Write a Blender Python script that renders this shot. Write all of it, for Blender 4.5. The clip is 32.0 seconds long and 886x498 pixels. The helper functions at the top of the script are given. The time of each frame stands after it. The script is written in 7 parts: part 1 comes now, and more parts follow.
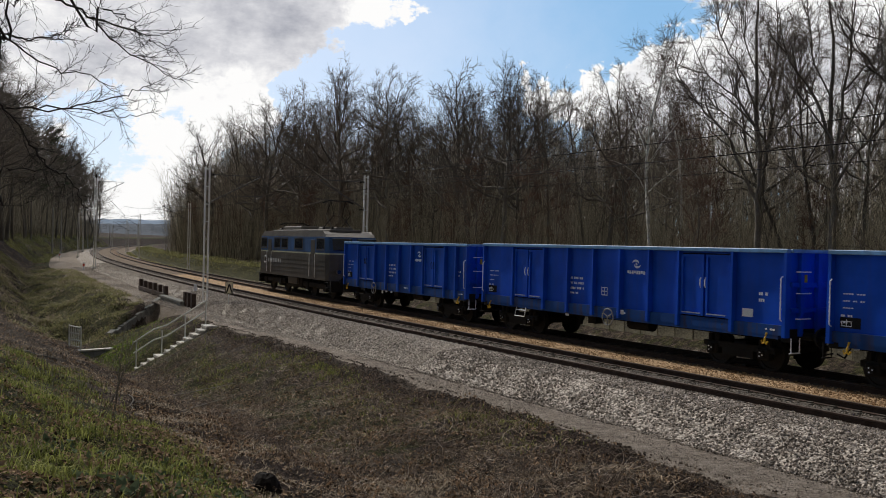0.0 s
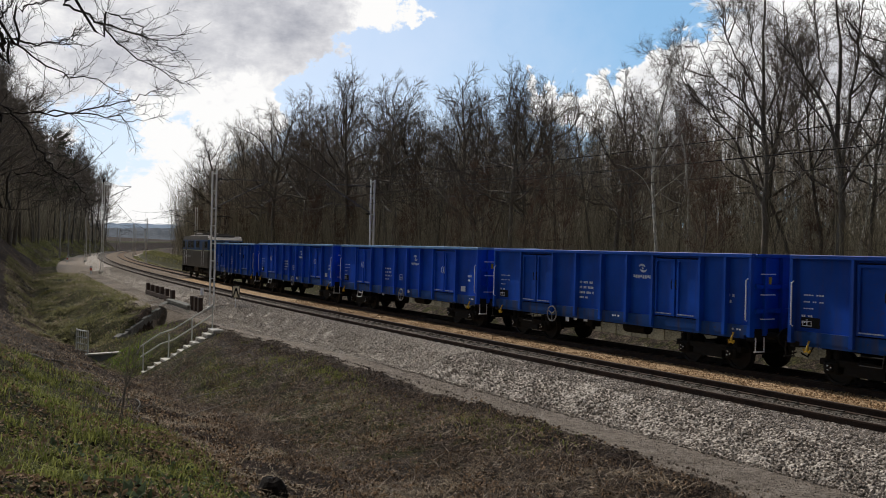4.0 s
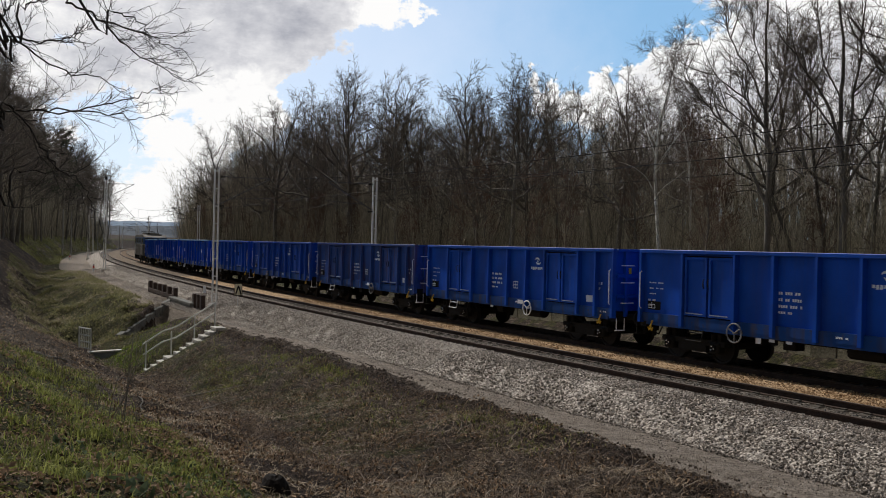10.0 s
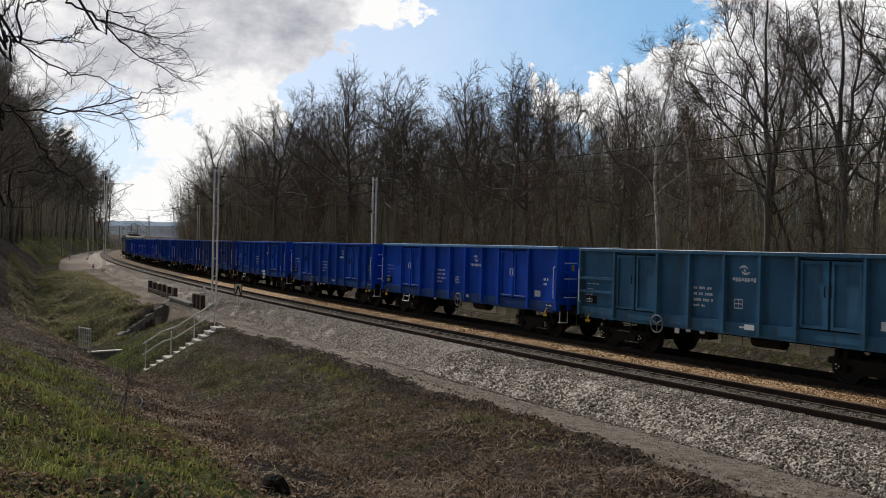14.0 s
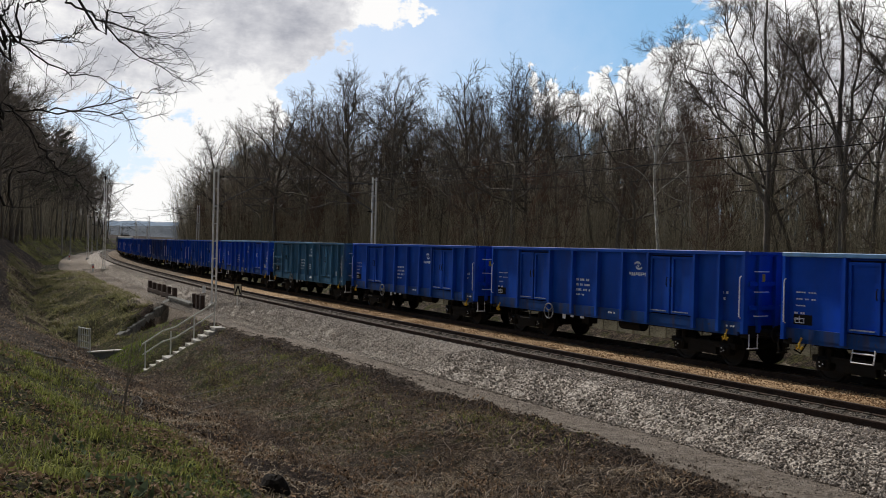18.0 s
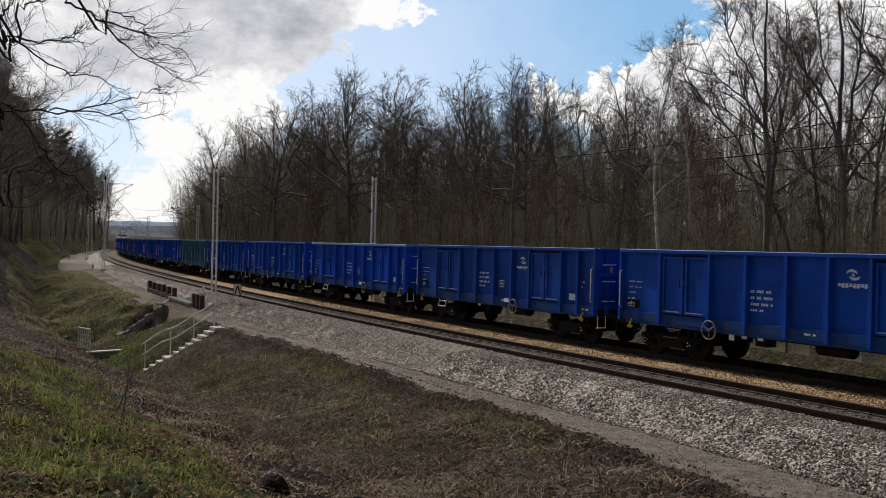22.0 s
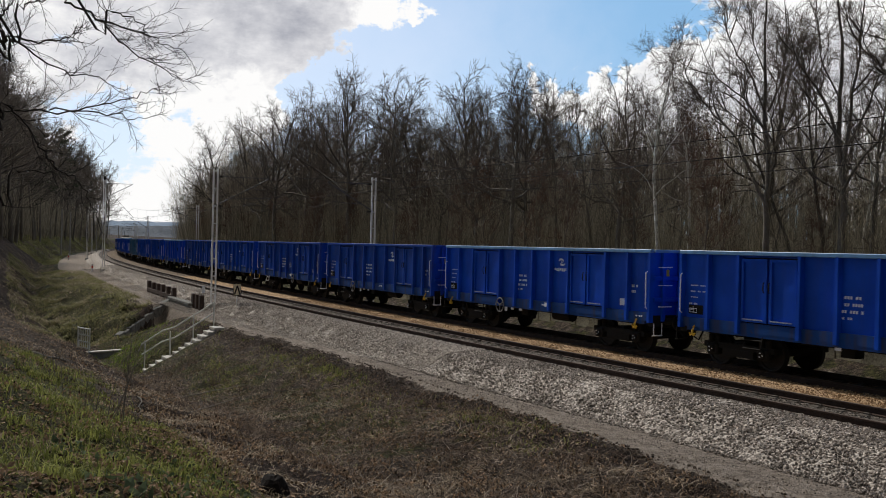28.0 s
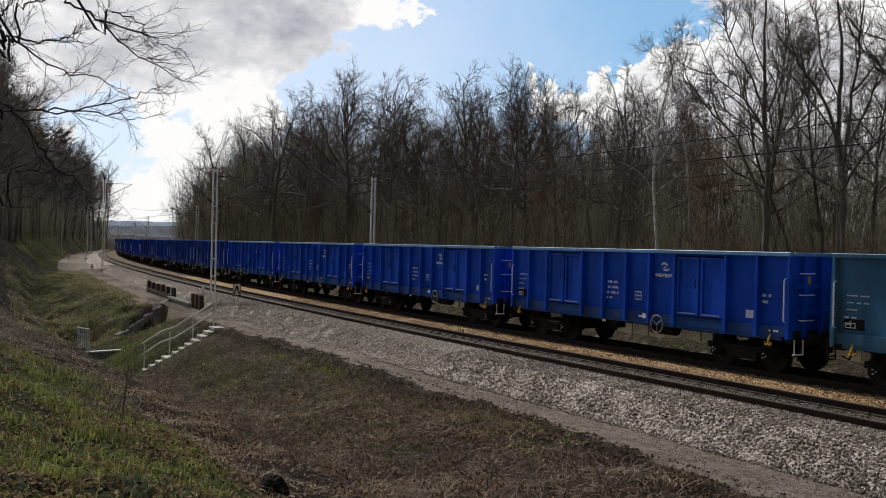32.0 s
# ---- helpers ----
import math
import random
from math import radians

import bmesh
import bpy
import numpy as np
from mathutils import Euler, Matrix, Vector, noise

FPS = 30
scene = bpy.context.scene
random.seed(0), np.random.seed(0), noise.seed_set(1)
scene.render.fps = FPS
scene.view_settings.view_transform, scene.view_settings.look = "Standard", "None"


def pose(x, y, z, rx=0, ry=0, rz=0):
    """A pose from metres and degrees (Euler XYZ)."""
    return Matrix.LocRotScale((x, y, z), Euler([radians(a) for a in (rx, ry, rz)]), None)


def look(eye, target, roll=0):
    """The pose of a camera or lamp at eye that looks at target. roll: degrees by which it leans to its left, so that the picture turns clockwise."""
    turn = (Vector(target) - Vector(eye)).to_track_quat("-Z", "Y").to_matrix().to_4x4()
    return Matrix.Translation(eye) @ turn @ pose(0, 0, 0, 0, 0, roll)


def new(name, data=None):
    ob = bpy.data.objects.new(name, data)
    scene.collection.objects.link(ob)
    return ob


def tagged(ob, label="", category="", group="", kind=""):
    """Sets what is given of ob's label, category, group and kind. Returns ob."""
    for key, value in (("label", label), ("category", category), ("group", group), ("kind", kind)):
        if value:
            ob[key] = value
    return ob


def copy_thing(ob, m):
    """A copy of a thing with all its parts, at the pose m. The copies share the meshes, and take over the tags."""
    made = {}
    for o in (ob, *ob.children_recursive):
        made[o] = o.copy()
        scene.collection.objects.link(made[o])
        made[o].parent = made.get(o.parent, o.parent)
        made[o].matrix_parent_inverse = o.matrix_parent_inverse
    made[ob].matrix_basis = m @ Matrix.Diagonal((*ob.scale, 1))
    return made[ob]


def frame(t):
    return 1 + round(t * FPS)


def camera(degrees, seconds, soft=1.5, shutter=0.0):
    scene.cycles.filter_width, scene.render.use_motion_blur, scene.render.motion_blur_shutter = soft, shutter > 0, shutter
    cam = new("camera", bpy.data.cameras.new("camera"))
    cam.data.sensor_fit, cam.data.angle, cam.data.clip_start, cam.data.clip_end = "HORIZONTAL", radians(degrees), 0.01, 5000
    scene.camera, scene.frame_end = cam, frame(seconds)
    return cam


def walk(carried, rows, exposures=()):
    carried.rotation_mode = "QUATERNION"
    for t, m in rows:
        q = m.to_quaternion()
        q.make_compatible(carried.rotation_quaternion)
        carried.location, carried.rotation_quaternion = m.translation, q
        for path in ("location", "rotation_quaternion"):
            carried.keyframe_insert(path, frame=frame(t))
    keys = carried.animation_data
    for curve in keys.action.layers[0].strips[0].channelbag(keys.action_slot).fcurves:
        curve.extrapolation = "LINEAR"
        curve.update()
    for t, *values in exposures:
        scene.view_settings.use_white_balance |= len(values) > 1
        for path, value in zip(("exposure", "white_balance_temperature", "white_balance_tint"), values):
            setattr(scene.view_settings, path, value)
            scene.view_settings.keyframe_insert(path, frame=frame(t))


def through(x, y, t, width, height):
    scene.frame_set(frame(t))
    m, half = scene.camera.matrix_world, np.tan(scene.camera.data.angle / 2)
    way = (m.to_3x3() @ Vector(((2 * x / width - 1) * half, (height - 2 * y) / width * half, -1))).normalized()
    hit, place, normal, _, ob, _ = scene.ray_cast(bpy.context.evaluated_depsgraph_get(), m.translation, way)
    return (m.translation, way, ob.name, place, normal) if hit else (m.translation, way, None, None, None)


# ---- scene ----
# ------------------------------------------------------------ camera
EYE = (0.0, 0.0, 3.19)
F = 1643.8


def aim(t, dx, dy):
    yaw, tilt = dx / F, radians(-0.182) + dy / F
    target = (EYE[0] - 50 * math.sin(yaw), EYE[1] + 50 * math.cos(yaw), EYE[2] + 50 * math.tan(tilt))
    return t, look(EYE, target, 1.29)


cam = camera(51.0, 32.0, soft=0.9, shutter=0.12)
walk(cam, [aim(*r) for r in (
    (0.0, -15.5, -3), (0.25, -6, -3), (0.5, -1.5, -3), (1.0, -3, -1), (1.5, -4.5, 1), (2.0, -5, 3.5), (2.5, -5.5, 4.5),
    (3.0, -6, 5), (3.5, -5.5, 5), (4.5, -2, 2.2), (5.5, 1, 0), (6.0, 1, 0), (7.0, 0.3, 0), (9.0, 0, 0), (14.0, -0.5, 0),
    (20.0, -1.2, 0), (27.0, -1.8, 0), (32.0, -2.6, 0))], exposures=((0.0, 0.0), (32.0, 0.0)))

# ------------------------------------------------------------ sun and sky
SUN_AZ, SUN_EL = radians(-38), radians(48)          # from +y towards +x
sun = new("sun", bpy.data.lights.new("sun", "SUN"))
sun.data.energy, sun.data.angle, sun.data.color = 2.9, radians(1.2), (1.0, 0.93, 0.84)
sun.matrix_world = look((0, 0, 60), (-60 * math.sin(SUN_AZ), -60 * math.cos(SUN_AZ), 60 - 60 * math.tan(SUN_EL)))


def sky():
    w = bpy.data.worlds.new("sky")
    scene.world = w
    w.use_nodes = True
    nt = w.node_tree
    n, l = nt.nodes, nt.links
    n.clear()
    out, bg = n.new("ShaderNodeOutputWorld"), n.new("ShaderNodeBackground")
    tex = n.new("ShaderNodeTexSky")
    tex.sky_type, tex.sun_disc = "NISHITA", False
    tex.sun_elevation, tex.sun_rotation = SUN_EL, SUN_AZ
    tex.air_density, tex.dust_density, tex.ozone_density = 1.0, 0.6, 1.5
    co = n.new("ShaderNodeTexCoord")

    def math_node(op, a, b=None, c=None, clamp=False):
        m = n.new("ShaderNodeMath")
        m.operation, m.use_clamp = op, clamp
        for i, v in enumerate((a, b, c)):
            if v is None:
                continue
            if isinstance(v, (int, float)):
                m.inputs[i].default_value = v
            else:
                l.new(v, m.inputs[i])
        return m.outputs[0]

    def noise_at(scale, detail, rough, stretch, shift):
        mp = n.new("ShaderNodeMapping")
        mp.inputs["Scale"].default_value = (1, 1, stretch)
        mp.inputs["Location"].default_value = shift
        l.new(co.outputs["Generated"], mp.inputs["Vector"])
        t = n.new("ShaderNodeTexNoise")
        t.inputs["Scale"].default_value, t.inputs["Detail"].default_value = scale, detail
        t.inputs["Roughness"].default_value = rough
        l.new(mp.outputs[0], t.inputs["Vector"])
        return t.outputs["Fac"]

    # ragged outlines: the direction is shifted by noise before the lobes are drawn
    wn = n.new("ShaderNodeTexNoise")
    wn.inputs["Scale"].default_value, wn.inputs["Detail"].default_value, wn.inputs["Roughness"].default_value = 13.0, 9, 0.66
    l.new(co.outputs["Generated"], wn.inputs["Vector"])
    ws = n.new("ShaderNodeVectorMath")
    ws.operation = "MULTIPLY_ADD"
    ws.inputs[1].default_value, ws.inputs[2].default_value = (0.17, 0.17, 0.13), (-0.085, -0.085, -0.065)
    l.new(wn.outputs["Color"], ws.inputs[0])
    wa = n.new("ShaderNodeVectorMath")
    wa.operation = "ADD"
    l.new(co.outputs["Generated"], wa.inputs[0])
    l.new(ws.outputs[0], wa.inputs[1])
    nv = n.new("ShaderNodeVectorMath")
    nv.operation = "NORMALIZE"
    l.new(wa.outputs[0], nv.inputs[0])

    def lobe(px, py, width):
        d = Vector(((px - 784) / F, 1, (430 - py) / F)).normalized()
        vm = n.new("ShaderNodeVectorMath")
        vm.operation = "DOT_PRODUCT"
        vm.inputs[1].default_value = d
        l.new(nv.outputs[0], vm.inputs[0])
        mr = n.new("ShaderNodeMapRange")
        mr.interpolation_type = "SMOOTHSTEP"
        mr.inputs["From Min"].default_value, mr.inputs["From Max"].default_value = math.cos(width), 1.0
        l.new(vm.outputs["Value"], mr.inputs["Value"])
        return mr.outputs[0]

    big = noise_at(5.0, 9, 0.62, 3.0, (0.3, 0.1, 0.0))
    fine = noise_at(16.0, 9, 0.65, 2.6, (1.3, 2.1, 0.4))
    cover = math_node("ADD", big, math_node("MULTIPLY", math_node("SUBTRACT", fine, 0.5), 0.7))
    # overhead and away from the sun, an unseen duller closed cloud layer is added
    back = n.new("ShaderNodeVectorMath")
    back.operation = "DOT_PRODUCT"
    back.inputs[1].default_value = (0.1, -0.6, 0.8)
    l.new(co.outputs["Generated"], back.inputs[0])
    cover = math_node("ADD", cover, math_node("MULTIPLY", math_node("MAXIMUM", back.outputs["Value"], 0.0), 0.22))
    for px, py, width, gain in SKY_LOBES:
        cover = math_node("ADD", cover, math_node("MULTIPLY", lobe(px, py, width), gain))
    mask = n.new("ShaderNodeMapRange")
    mask.interpolation_type = "SMOOTHSTEP"
    mask.inputs["From Min"].default_value, mask.inputs["From Max"].default_value = 0.44, 0.56
    l.new(cover, mask.inputs["Value"])
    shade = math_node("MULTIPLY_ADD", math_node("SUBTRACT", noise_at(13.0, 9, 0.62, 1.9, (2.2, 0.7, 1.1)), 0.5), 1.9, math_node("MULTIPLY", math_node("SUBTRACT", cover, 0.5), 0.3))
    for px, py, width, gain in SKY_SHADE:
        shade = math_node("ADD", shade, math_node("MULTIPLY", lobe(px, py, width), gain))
    thick = n.new("ShaderNodeMapRange")
    thick.inputs["From Min"].default_value, thick.inputs["From Max"].default_value = -0.02, 0.85
    l.new(shade, thick.inputs["Value"])
    ramp = n.new("ShaderNodeValToRGB")
    ramp.color_ramp.elements[0].color = (13.2, 13.1, 13.0, 1)
    ramp.color_ramp.elements[1].color = (5.3, 5.45, 6.2, 1)
    ramp.color_ramp.elements.new(0.4).color = (9.8, 9.8, 10.2, 1)
    l.new(thick.outputs[0], ramp.inputs[0])
    # added dimming: clouds darken off the view axis to weaken their light
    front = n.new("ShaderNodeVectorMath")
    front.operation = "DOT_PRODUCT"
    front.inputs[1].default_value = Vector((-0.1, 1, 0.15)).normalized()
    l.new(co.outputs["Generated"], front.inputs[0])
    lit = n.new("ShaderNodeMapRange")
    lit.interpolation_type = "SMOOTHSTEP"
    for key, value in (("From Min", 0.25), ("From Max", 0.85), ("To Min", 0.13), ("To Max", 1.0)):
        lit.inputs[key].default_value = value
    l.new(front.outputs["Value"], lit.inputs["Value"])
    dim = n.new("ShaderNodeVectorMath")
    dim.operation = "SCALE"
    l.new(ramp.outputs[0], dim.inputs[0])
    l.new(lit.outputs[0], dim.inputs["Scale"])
    mix = n.new("ShaderNodeMix")
    mix.data_type = "RGBA"
    l.new(mask.outputs[0], mix.inputs["Factor"])
    gain = n.new("ShaderNodeVectorMath")
    gain.operation = "MULTIPLY"
    gain.inputs[1].default_value = (1.66, 1.85, 1.98)
    l.new(tex.outputs[0], gain.inputs[0])
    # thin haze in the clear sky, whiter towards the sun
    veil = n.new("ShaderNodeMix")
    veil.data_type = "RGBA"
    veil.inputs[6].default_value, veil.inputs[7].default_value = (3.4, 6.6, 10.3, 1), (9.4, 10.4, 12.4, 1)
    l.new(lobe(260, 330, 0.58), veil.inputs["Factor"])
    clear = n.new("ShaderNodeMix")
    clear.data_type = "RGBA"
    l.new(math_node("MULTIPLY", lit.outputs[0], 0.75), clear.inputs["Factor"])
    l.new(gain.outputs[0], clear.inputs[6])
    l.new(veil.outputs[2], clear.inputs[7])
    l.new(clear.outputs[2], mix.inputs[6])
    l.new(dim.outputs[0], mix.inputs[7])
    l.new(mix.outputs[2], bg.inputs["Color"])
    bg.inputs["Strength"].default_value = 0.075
    l.new(bg.outputs[0], out.inputs[0])


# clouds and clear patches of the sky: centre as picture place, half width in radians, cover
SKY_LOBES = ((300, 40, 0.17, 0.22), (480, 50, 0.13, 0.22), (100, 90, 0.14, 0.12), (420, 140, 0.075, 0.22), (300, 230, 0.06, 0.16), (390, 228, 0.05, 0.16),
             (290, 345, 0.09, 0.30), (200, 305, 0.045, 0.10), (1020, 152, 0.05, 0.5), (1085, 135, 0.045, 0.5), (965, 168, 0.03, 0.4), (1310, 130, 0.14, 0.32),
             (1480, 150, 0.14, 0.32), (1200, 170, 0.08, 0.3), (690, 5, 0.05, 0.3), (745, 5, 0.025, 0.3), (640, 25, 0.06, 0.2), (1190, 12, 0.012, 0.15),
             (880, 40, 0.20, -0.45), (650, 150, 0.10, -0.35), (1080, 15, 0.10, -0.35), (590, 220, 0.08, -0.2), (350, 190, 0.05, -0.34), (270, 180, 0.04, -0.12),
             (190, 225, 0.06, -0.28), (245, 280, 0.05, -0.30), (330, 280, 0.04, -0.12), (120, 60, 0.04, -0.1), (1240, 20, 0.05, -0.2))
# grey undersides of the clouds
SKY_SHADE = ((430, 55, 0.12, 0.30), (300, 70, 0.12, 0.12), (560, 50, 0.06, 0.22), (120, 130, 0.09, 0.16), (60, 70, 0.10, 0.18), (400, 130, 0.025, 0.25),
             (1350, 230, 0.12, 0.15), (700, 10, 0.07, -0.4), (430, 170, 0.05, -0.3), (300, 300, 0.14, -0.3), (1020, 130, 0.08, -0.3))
sky()

# ------------------------------------------------------------ materials


def mat(name, base, rough=0.8, metal=0.0, vary=0.25, scale=2.0, fine=40.0, bump=0.3, second=None, spec=0.3, rand=0.0, depth=0.01):
    """A surface with two scales of tone and a fine relief."""
    m = bpy.data.materials.new(name)
    m.use_nodes = True
    nt = m.node_tree
    n, l = nt.nodes, nt.links
    bs = n["Principled BSDF"]
    co = n.new("ShaderNodeTexCoord")
    a, b = n.new("ShaderNodeTexNoise"), n.new("ShaderNodeTexNoise")
    a.inputs["Scale"].default_value, b.inputs["Scale"].default_value = scale, fine
    a.inputs["Detail"].default_value, b.inputs["Detail"].default_value = 5, 4
    for t in (a, b):
        l.new(co.outputs["Object"], t.inputs["Vector"])
    r = n.new("ShaderNodeValToRGB")
    dark = [c * (1 - vary) for c in base]
    lite = [min(1, c * (1 + vary)) for c in (second or base)]
    r.color_ramp.elements[0].position, r.color_ramp.elements[1].position = 0.38, 0.62
    r.color_ramp.elements[0].color, r.color_ramp.elements[1].color = (*dark, 1), (*lite, 1)
    ad = n.new("ShaderNodeMath")
    ad.operation = "MULTIPLY_ADD"
    l.new(b.outputs["Fac"], ad.inputs[0])
    ad.inputs[1].default_value = 0.5
    s2 = n.new("ShaderNodeMath")
    s2.operation = "MULTIPLY"
    l.new(a.outputs["Fac"], s2.inputs[0])
    s2.inputs[1].default_value = 0.5
    l.new(s2.outputs[0], ad.inputs[2])
    l.new(ad.outputs[0], r.inputs[0])
    col = r.outputs[0]
    if rand:
        oi = n.new("ShaderNodeObjectInfo")
        hs = n.new("ShaderNodeHueSaturation")
        mr = n.new("ShaderNodeMapRange")
        mr.inputs["To Min"].default_value, mr.inputs["To Max"].default_value = 1 - rand, 1 + rand
        l.new(oi.outputs["Random"], mr.inputs["Value"])
        l.new(mr.outputs[0], hs.inputs["Value"])
        l.new(col, hs.inputs["Color"])
        col = hs.outputs[0]
    l.new(col, bs.inputs["Base Color"])
    bs.inputs["Roughness"].default_value, bs.inputs["Metallic"].default_value = rough, metal
    bs.inputs["Specular IOR Level"].default_value = spec
    if bump:
        bp = n.new("ShaderNodeBump")
        bp.inputs["Strength"].default_value, bp.inputs["Distance"].default_value = bump, depth
        l.new(b.outputs["Fac"], bp.inputs["Height"])
        l.new(bp.outputs[0], bs.inputs["Normal"])
    return m


def paint(name, base, dirt=(0.06, 0.045, 0.035), amount=0.45, rough=0.42):
    """Wagon paint: faded in patches, with dirt running down and rust."""
    m = bpy.data.materials.new(name)
    m.use_nodes = True
    nt = m.node_tree
    n, l = nt.nodes, nt.links
    bs = n["Principled BSDF"]
    co = n.new("ShaderNodeTexCoord")

    def tex(scale, stretch, detail=6):
        mp = n.new("ShaderNodeMapping")
        mp.inputs["Scale"].default_value = stretch
        l.new(co.outputs["Object"], mp.inputs["Vector"])
        t = n.new("ShaderNodeTexNoise")
        t.inputs["Scale"].default_value, t.inputs["Detail"].default_value = scale, detail
        l.new(mp.outputs[0], t.inputs["Vector"])
        return t.outputs["Fac"]

    def ramp(src, p0, p1, c0, c1):
        r = n.new("ShaderNodeValToRGB")
        r.color_ramp.elements[0].position, r.color_ramp.elements[1].position = p0, p1
        r.color_ramp.elements[0].color, r.color_ramp.elements[1].color = (*c0, 1), (*c1, 1)
        l.new(src, r.inputs[0])
        return r.outputs[0]

    tone = ramp(tex(0.7, (1, 1, 1)), 0.3, 0.7, [c * 0.72 for c in base], [min(1, c * 1.25 + 0.004) for c in base])
    run = ramp(tex(3.0, (1.6, 1.6, 0.18)), 0.48, 0.74, (0, 0, 0), (amount, amount, amount))
    spot = ramp(tex(9.0, (1, 1, 1)), 0.62, 0.72, (0, 0, 0), (amount, amount, amount))
    mx = n.new("ShaderNodeMath")
    mx.operation = "MAXIMUM"
    l.new(run, mx.inputs[0])
    l.new(spot, mx.inputs[1])
    mix = n.new("ShaderNodeMix")
    mix.data_type = "RGBA"
    l.new(mx.outputs[0], mix.inputs["Factor"])
    l.new(tone, mix.inputs[6])
    mix.inputs[7].default_value = (*dirt, 1)
    l.new(mix.outputs[2], bs.inputs["Base Color"])
    bs.inputs["Roughness"].default_value = rough
    bs.inputs["Specular IOR Level"].default_value = 0.2
    bp = n.new("ShaderNodeBump")
    bp.inputs["Strength"].default_value, bp.inputs["Distance"].default_value = 0.5, 0.03
    l.new(tex(2.2, (1, 1, 1)), bp.inputs["Height"])
    l.new(bp.outputs[0], bs.inputs["Normal"])
    return m


M = {
    "blue": paint("blue_paint", (0.002, 0.070, 0.45), amount=0.22, rough=0.5),
    "blue_fresh": paint("fresh_blue_paint", (0.0015, 0.070, 0.53), amount=0.12, rough=0.45),
    "blue_worn": paint("worn_blue_paint", (0.004, 0.060, 0.38), amount=0.38, rough=0.5),
    "teal": paint("teal_paint", (0.045, 0.150, 0.275), amount=0.5),
    "blue_rust": paint("rust_streaked_blue_paint", (0.022, 0.07, 0.28), dirt=(0.09, 0.045, 0.05), amount=0.75),
    # sunlight on the wagons' top rails is put into this paler blue
    "rim": paint("sunlit_rim_paint", (0.16, 0.34, 0.62), amount=0.3),
    "under": mat("black_underframe", (0.009, 0.0085, 0.008), 0.85, vary=0.5, scale=3, bump=0.3),
    "wheel": mat("wheel_steel", (0.022, 0.020, 0.019), 0.7, 0.2, vary=0.3),
    "white": mat("white_lettering", (0.78, 0.81, 0.86), 0.6, vary=0.12, bump=0),
    "yellow": mat("yellow_paint", (0.55, 0.36, 0.03), 0.5, vary=0.15),
    "rail": mat("rusty_rail", (0.050, 0.030, 0.022), 0.65, 0.3, vary=0.4, scale=4),
    "rail_top": mat("worn_rail_head", (0.085, 0.065, 0.052), 0.75, 0.2, vary=0.1, bump=0),
    "sleeper": mat("dirty_concrete_sleeper", (0.085, 0.072, 0.060), 0.9, vary=0.3, scale=3, rand=0.2),
    "mast": mat("pale_painted_mast", (0.88, 0.88, 0.86), 0.6, 0.0, vary=0.2, scale=1.5),
    "concrete": mat("weathered_concrete", (0.36, 0.35, 0.33), 0.9, vary=0.3, scale=1.5, bump=0.5),
    "arm": mat("dull_steel_arm", (0.14, 0.14, 0.145), 0.6, 0.3, vary=0.2),
    "wire": mat("contact_wire", (0.03, 0.03, 0.032), 0.85, 0.0, bump=0, spec=0.1),
    "loco_grey": paint("loco_grey_paint", (0.080, 0.076, 0.070), amount=0.45),
    "loco_blue": paint("loco_blue_paint", (0.04, 0.10, 0.24), amount=0.3),
    "loco_roof": mat("loco_roof_grey", (0.135, 0.125, 0.115), 0.7, vary=0.3, scale=1.2),
    "glass": mat("dark_window_glass", (0.012, 0.016, 0.022), 0.08, vary=0.1, bump=0, spec=0.6),
    "bark": mat("dark_bark", (0.145, 0.13, 0.113), 0.95, vary=0.4, scale=1.2, fine=18, bump=0.6, rand=0.3),
    "twig": mat("twig_bark", (0.145, 0.12, 0.10), 0.9, vary=0.25, scale=0.6, bump=0, rand=0.35),
    # backlit shade of the overhanging limbs is put into this bark colour
    "silhouette_bark": mat("near_black_bark", (0.035, 0.030, 0.027), 0.9, vary=0.4, scale=6, fine=60, bump=0.4),
    "birch": mat("white_birch_bark", (0.70, 0.68, 0.64), 0.85, vary=0.45, scale=2.5, fine=9, bump=0.3),
    "birch_twig": mat("birch_twig_bark", (0.12, 0.09, 0.075), 0.9, vary=0.25, bump=0),
    "red_twig": mat("reddish_brown_shoots", (0.14, 0.085, 0.06), 0.9, vary=0.3, scale=0.6, bump=0, rand=0.35),
    "needle": mat("dark_pine_needles", (0.060, 0.075, 0.042), 0.9, vary=0.35, scale=0.8, bump=0, rand=0.3),
    "stone": mat("grey_ballast_stone", (0.40, 0.375, 0.35), 0.9, vary=0.35, scale=8, bump=0.3),
    "brake": mat("worn_brake_wheel_paint", (0.20, 0.21, 0.22), 0.6, vary=0.3, scale=6),
    "worn_edge": mat("scuffed_door_edge", (0.30, 0.36, 0.48), 0.6, vary=0.4, scale=9, bump=0),
    # darker blue puts the sill's shade into the paint; the dirt is extra
    "sill": paint("shaded_dirty_sill_paint", (0.005, 0.055, 0.24), amount=0.75, rough=0.6),
    "sleeper_wood": mat("tarred_wood", (0.060, 0.042, 0.036), 0.85, vary=0.4, scale=3, bump=0.6),
}

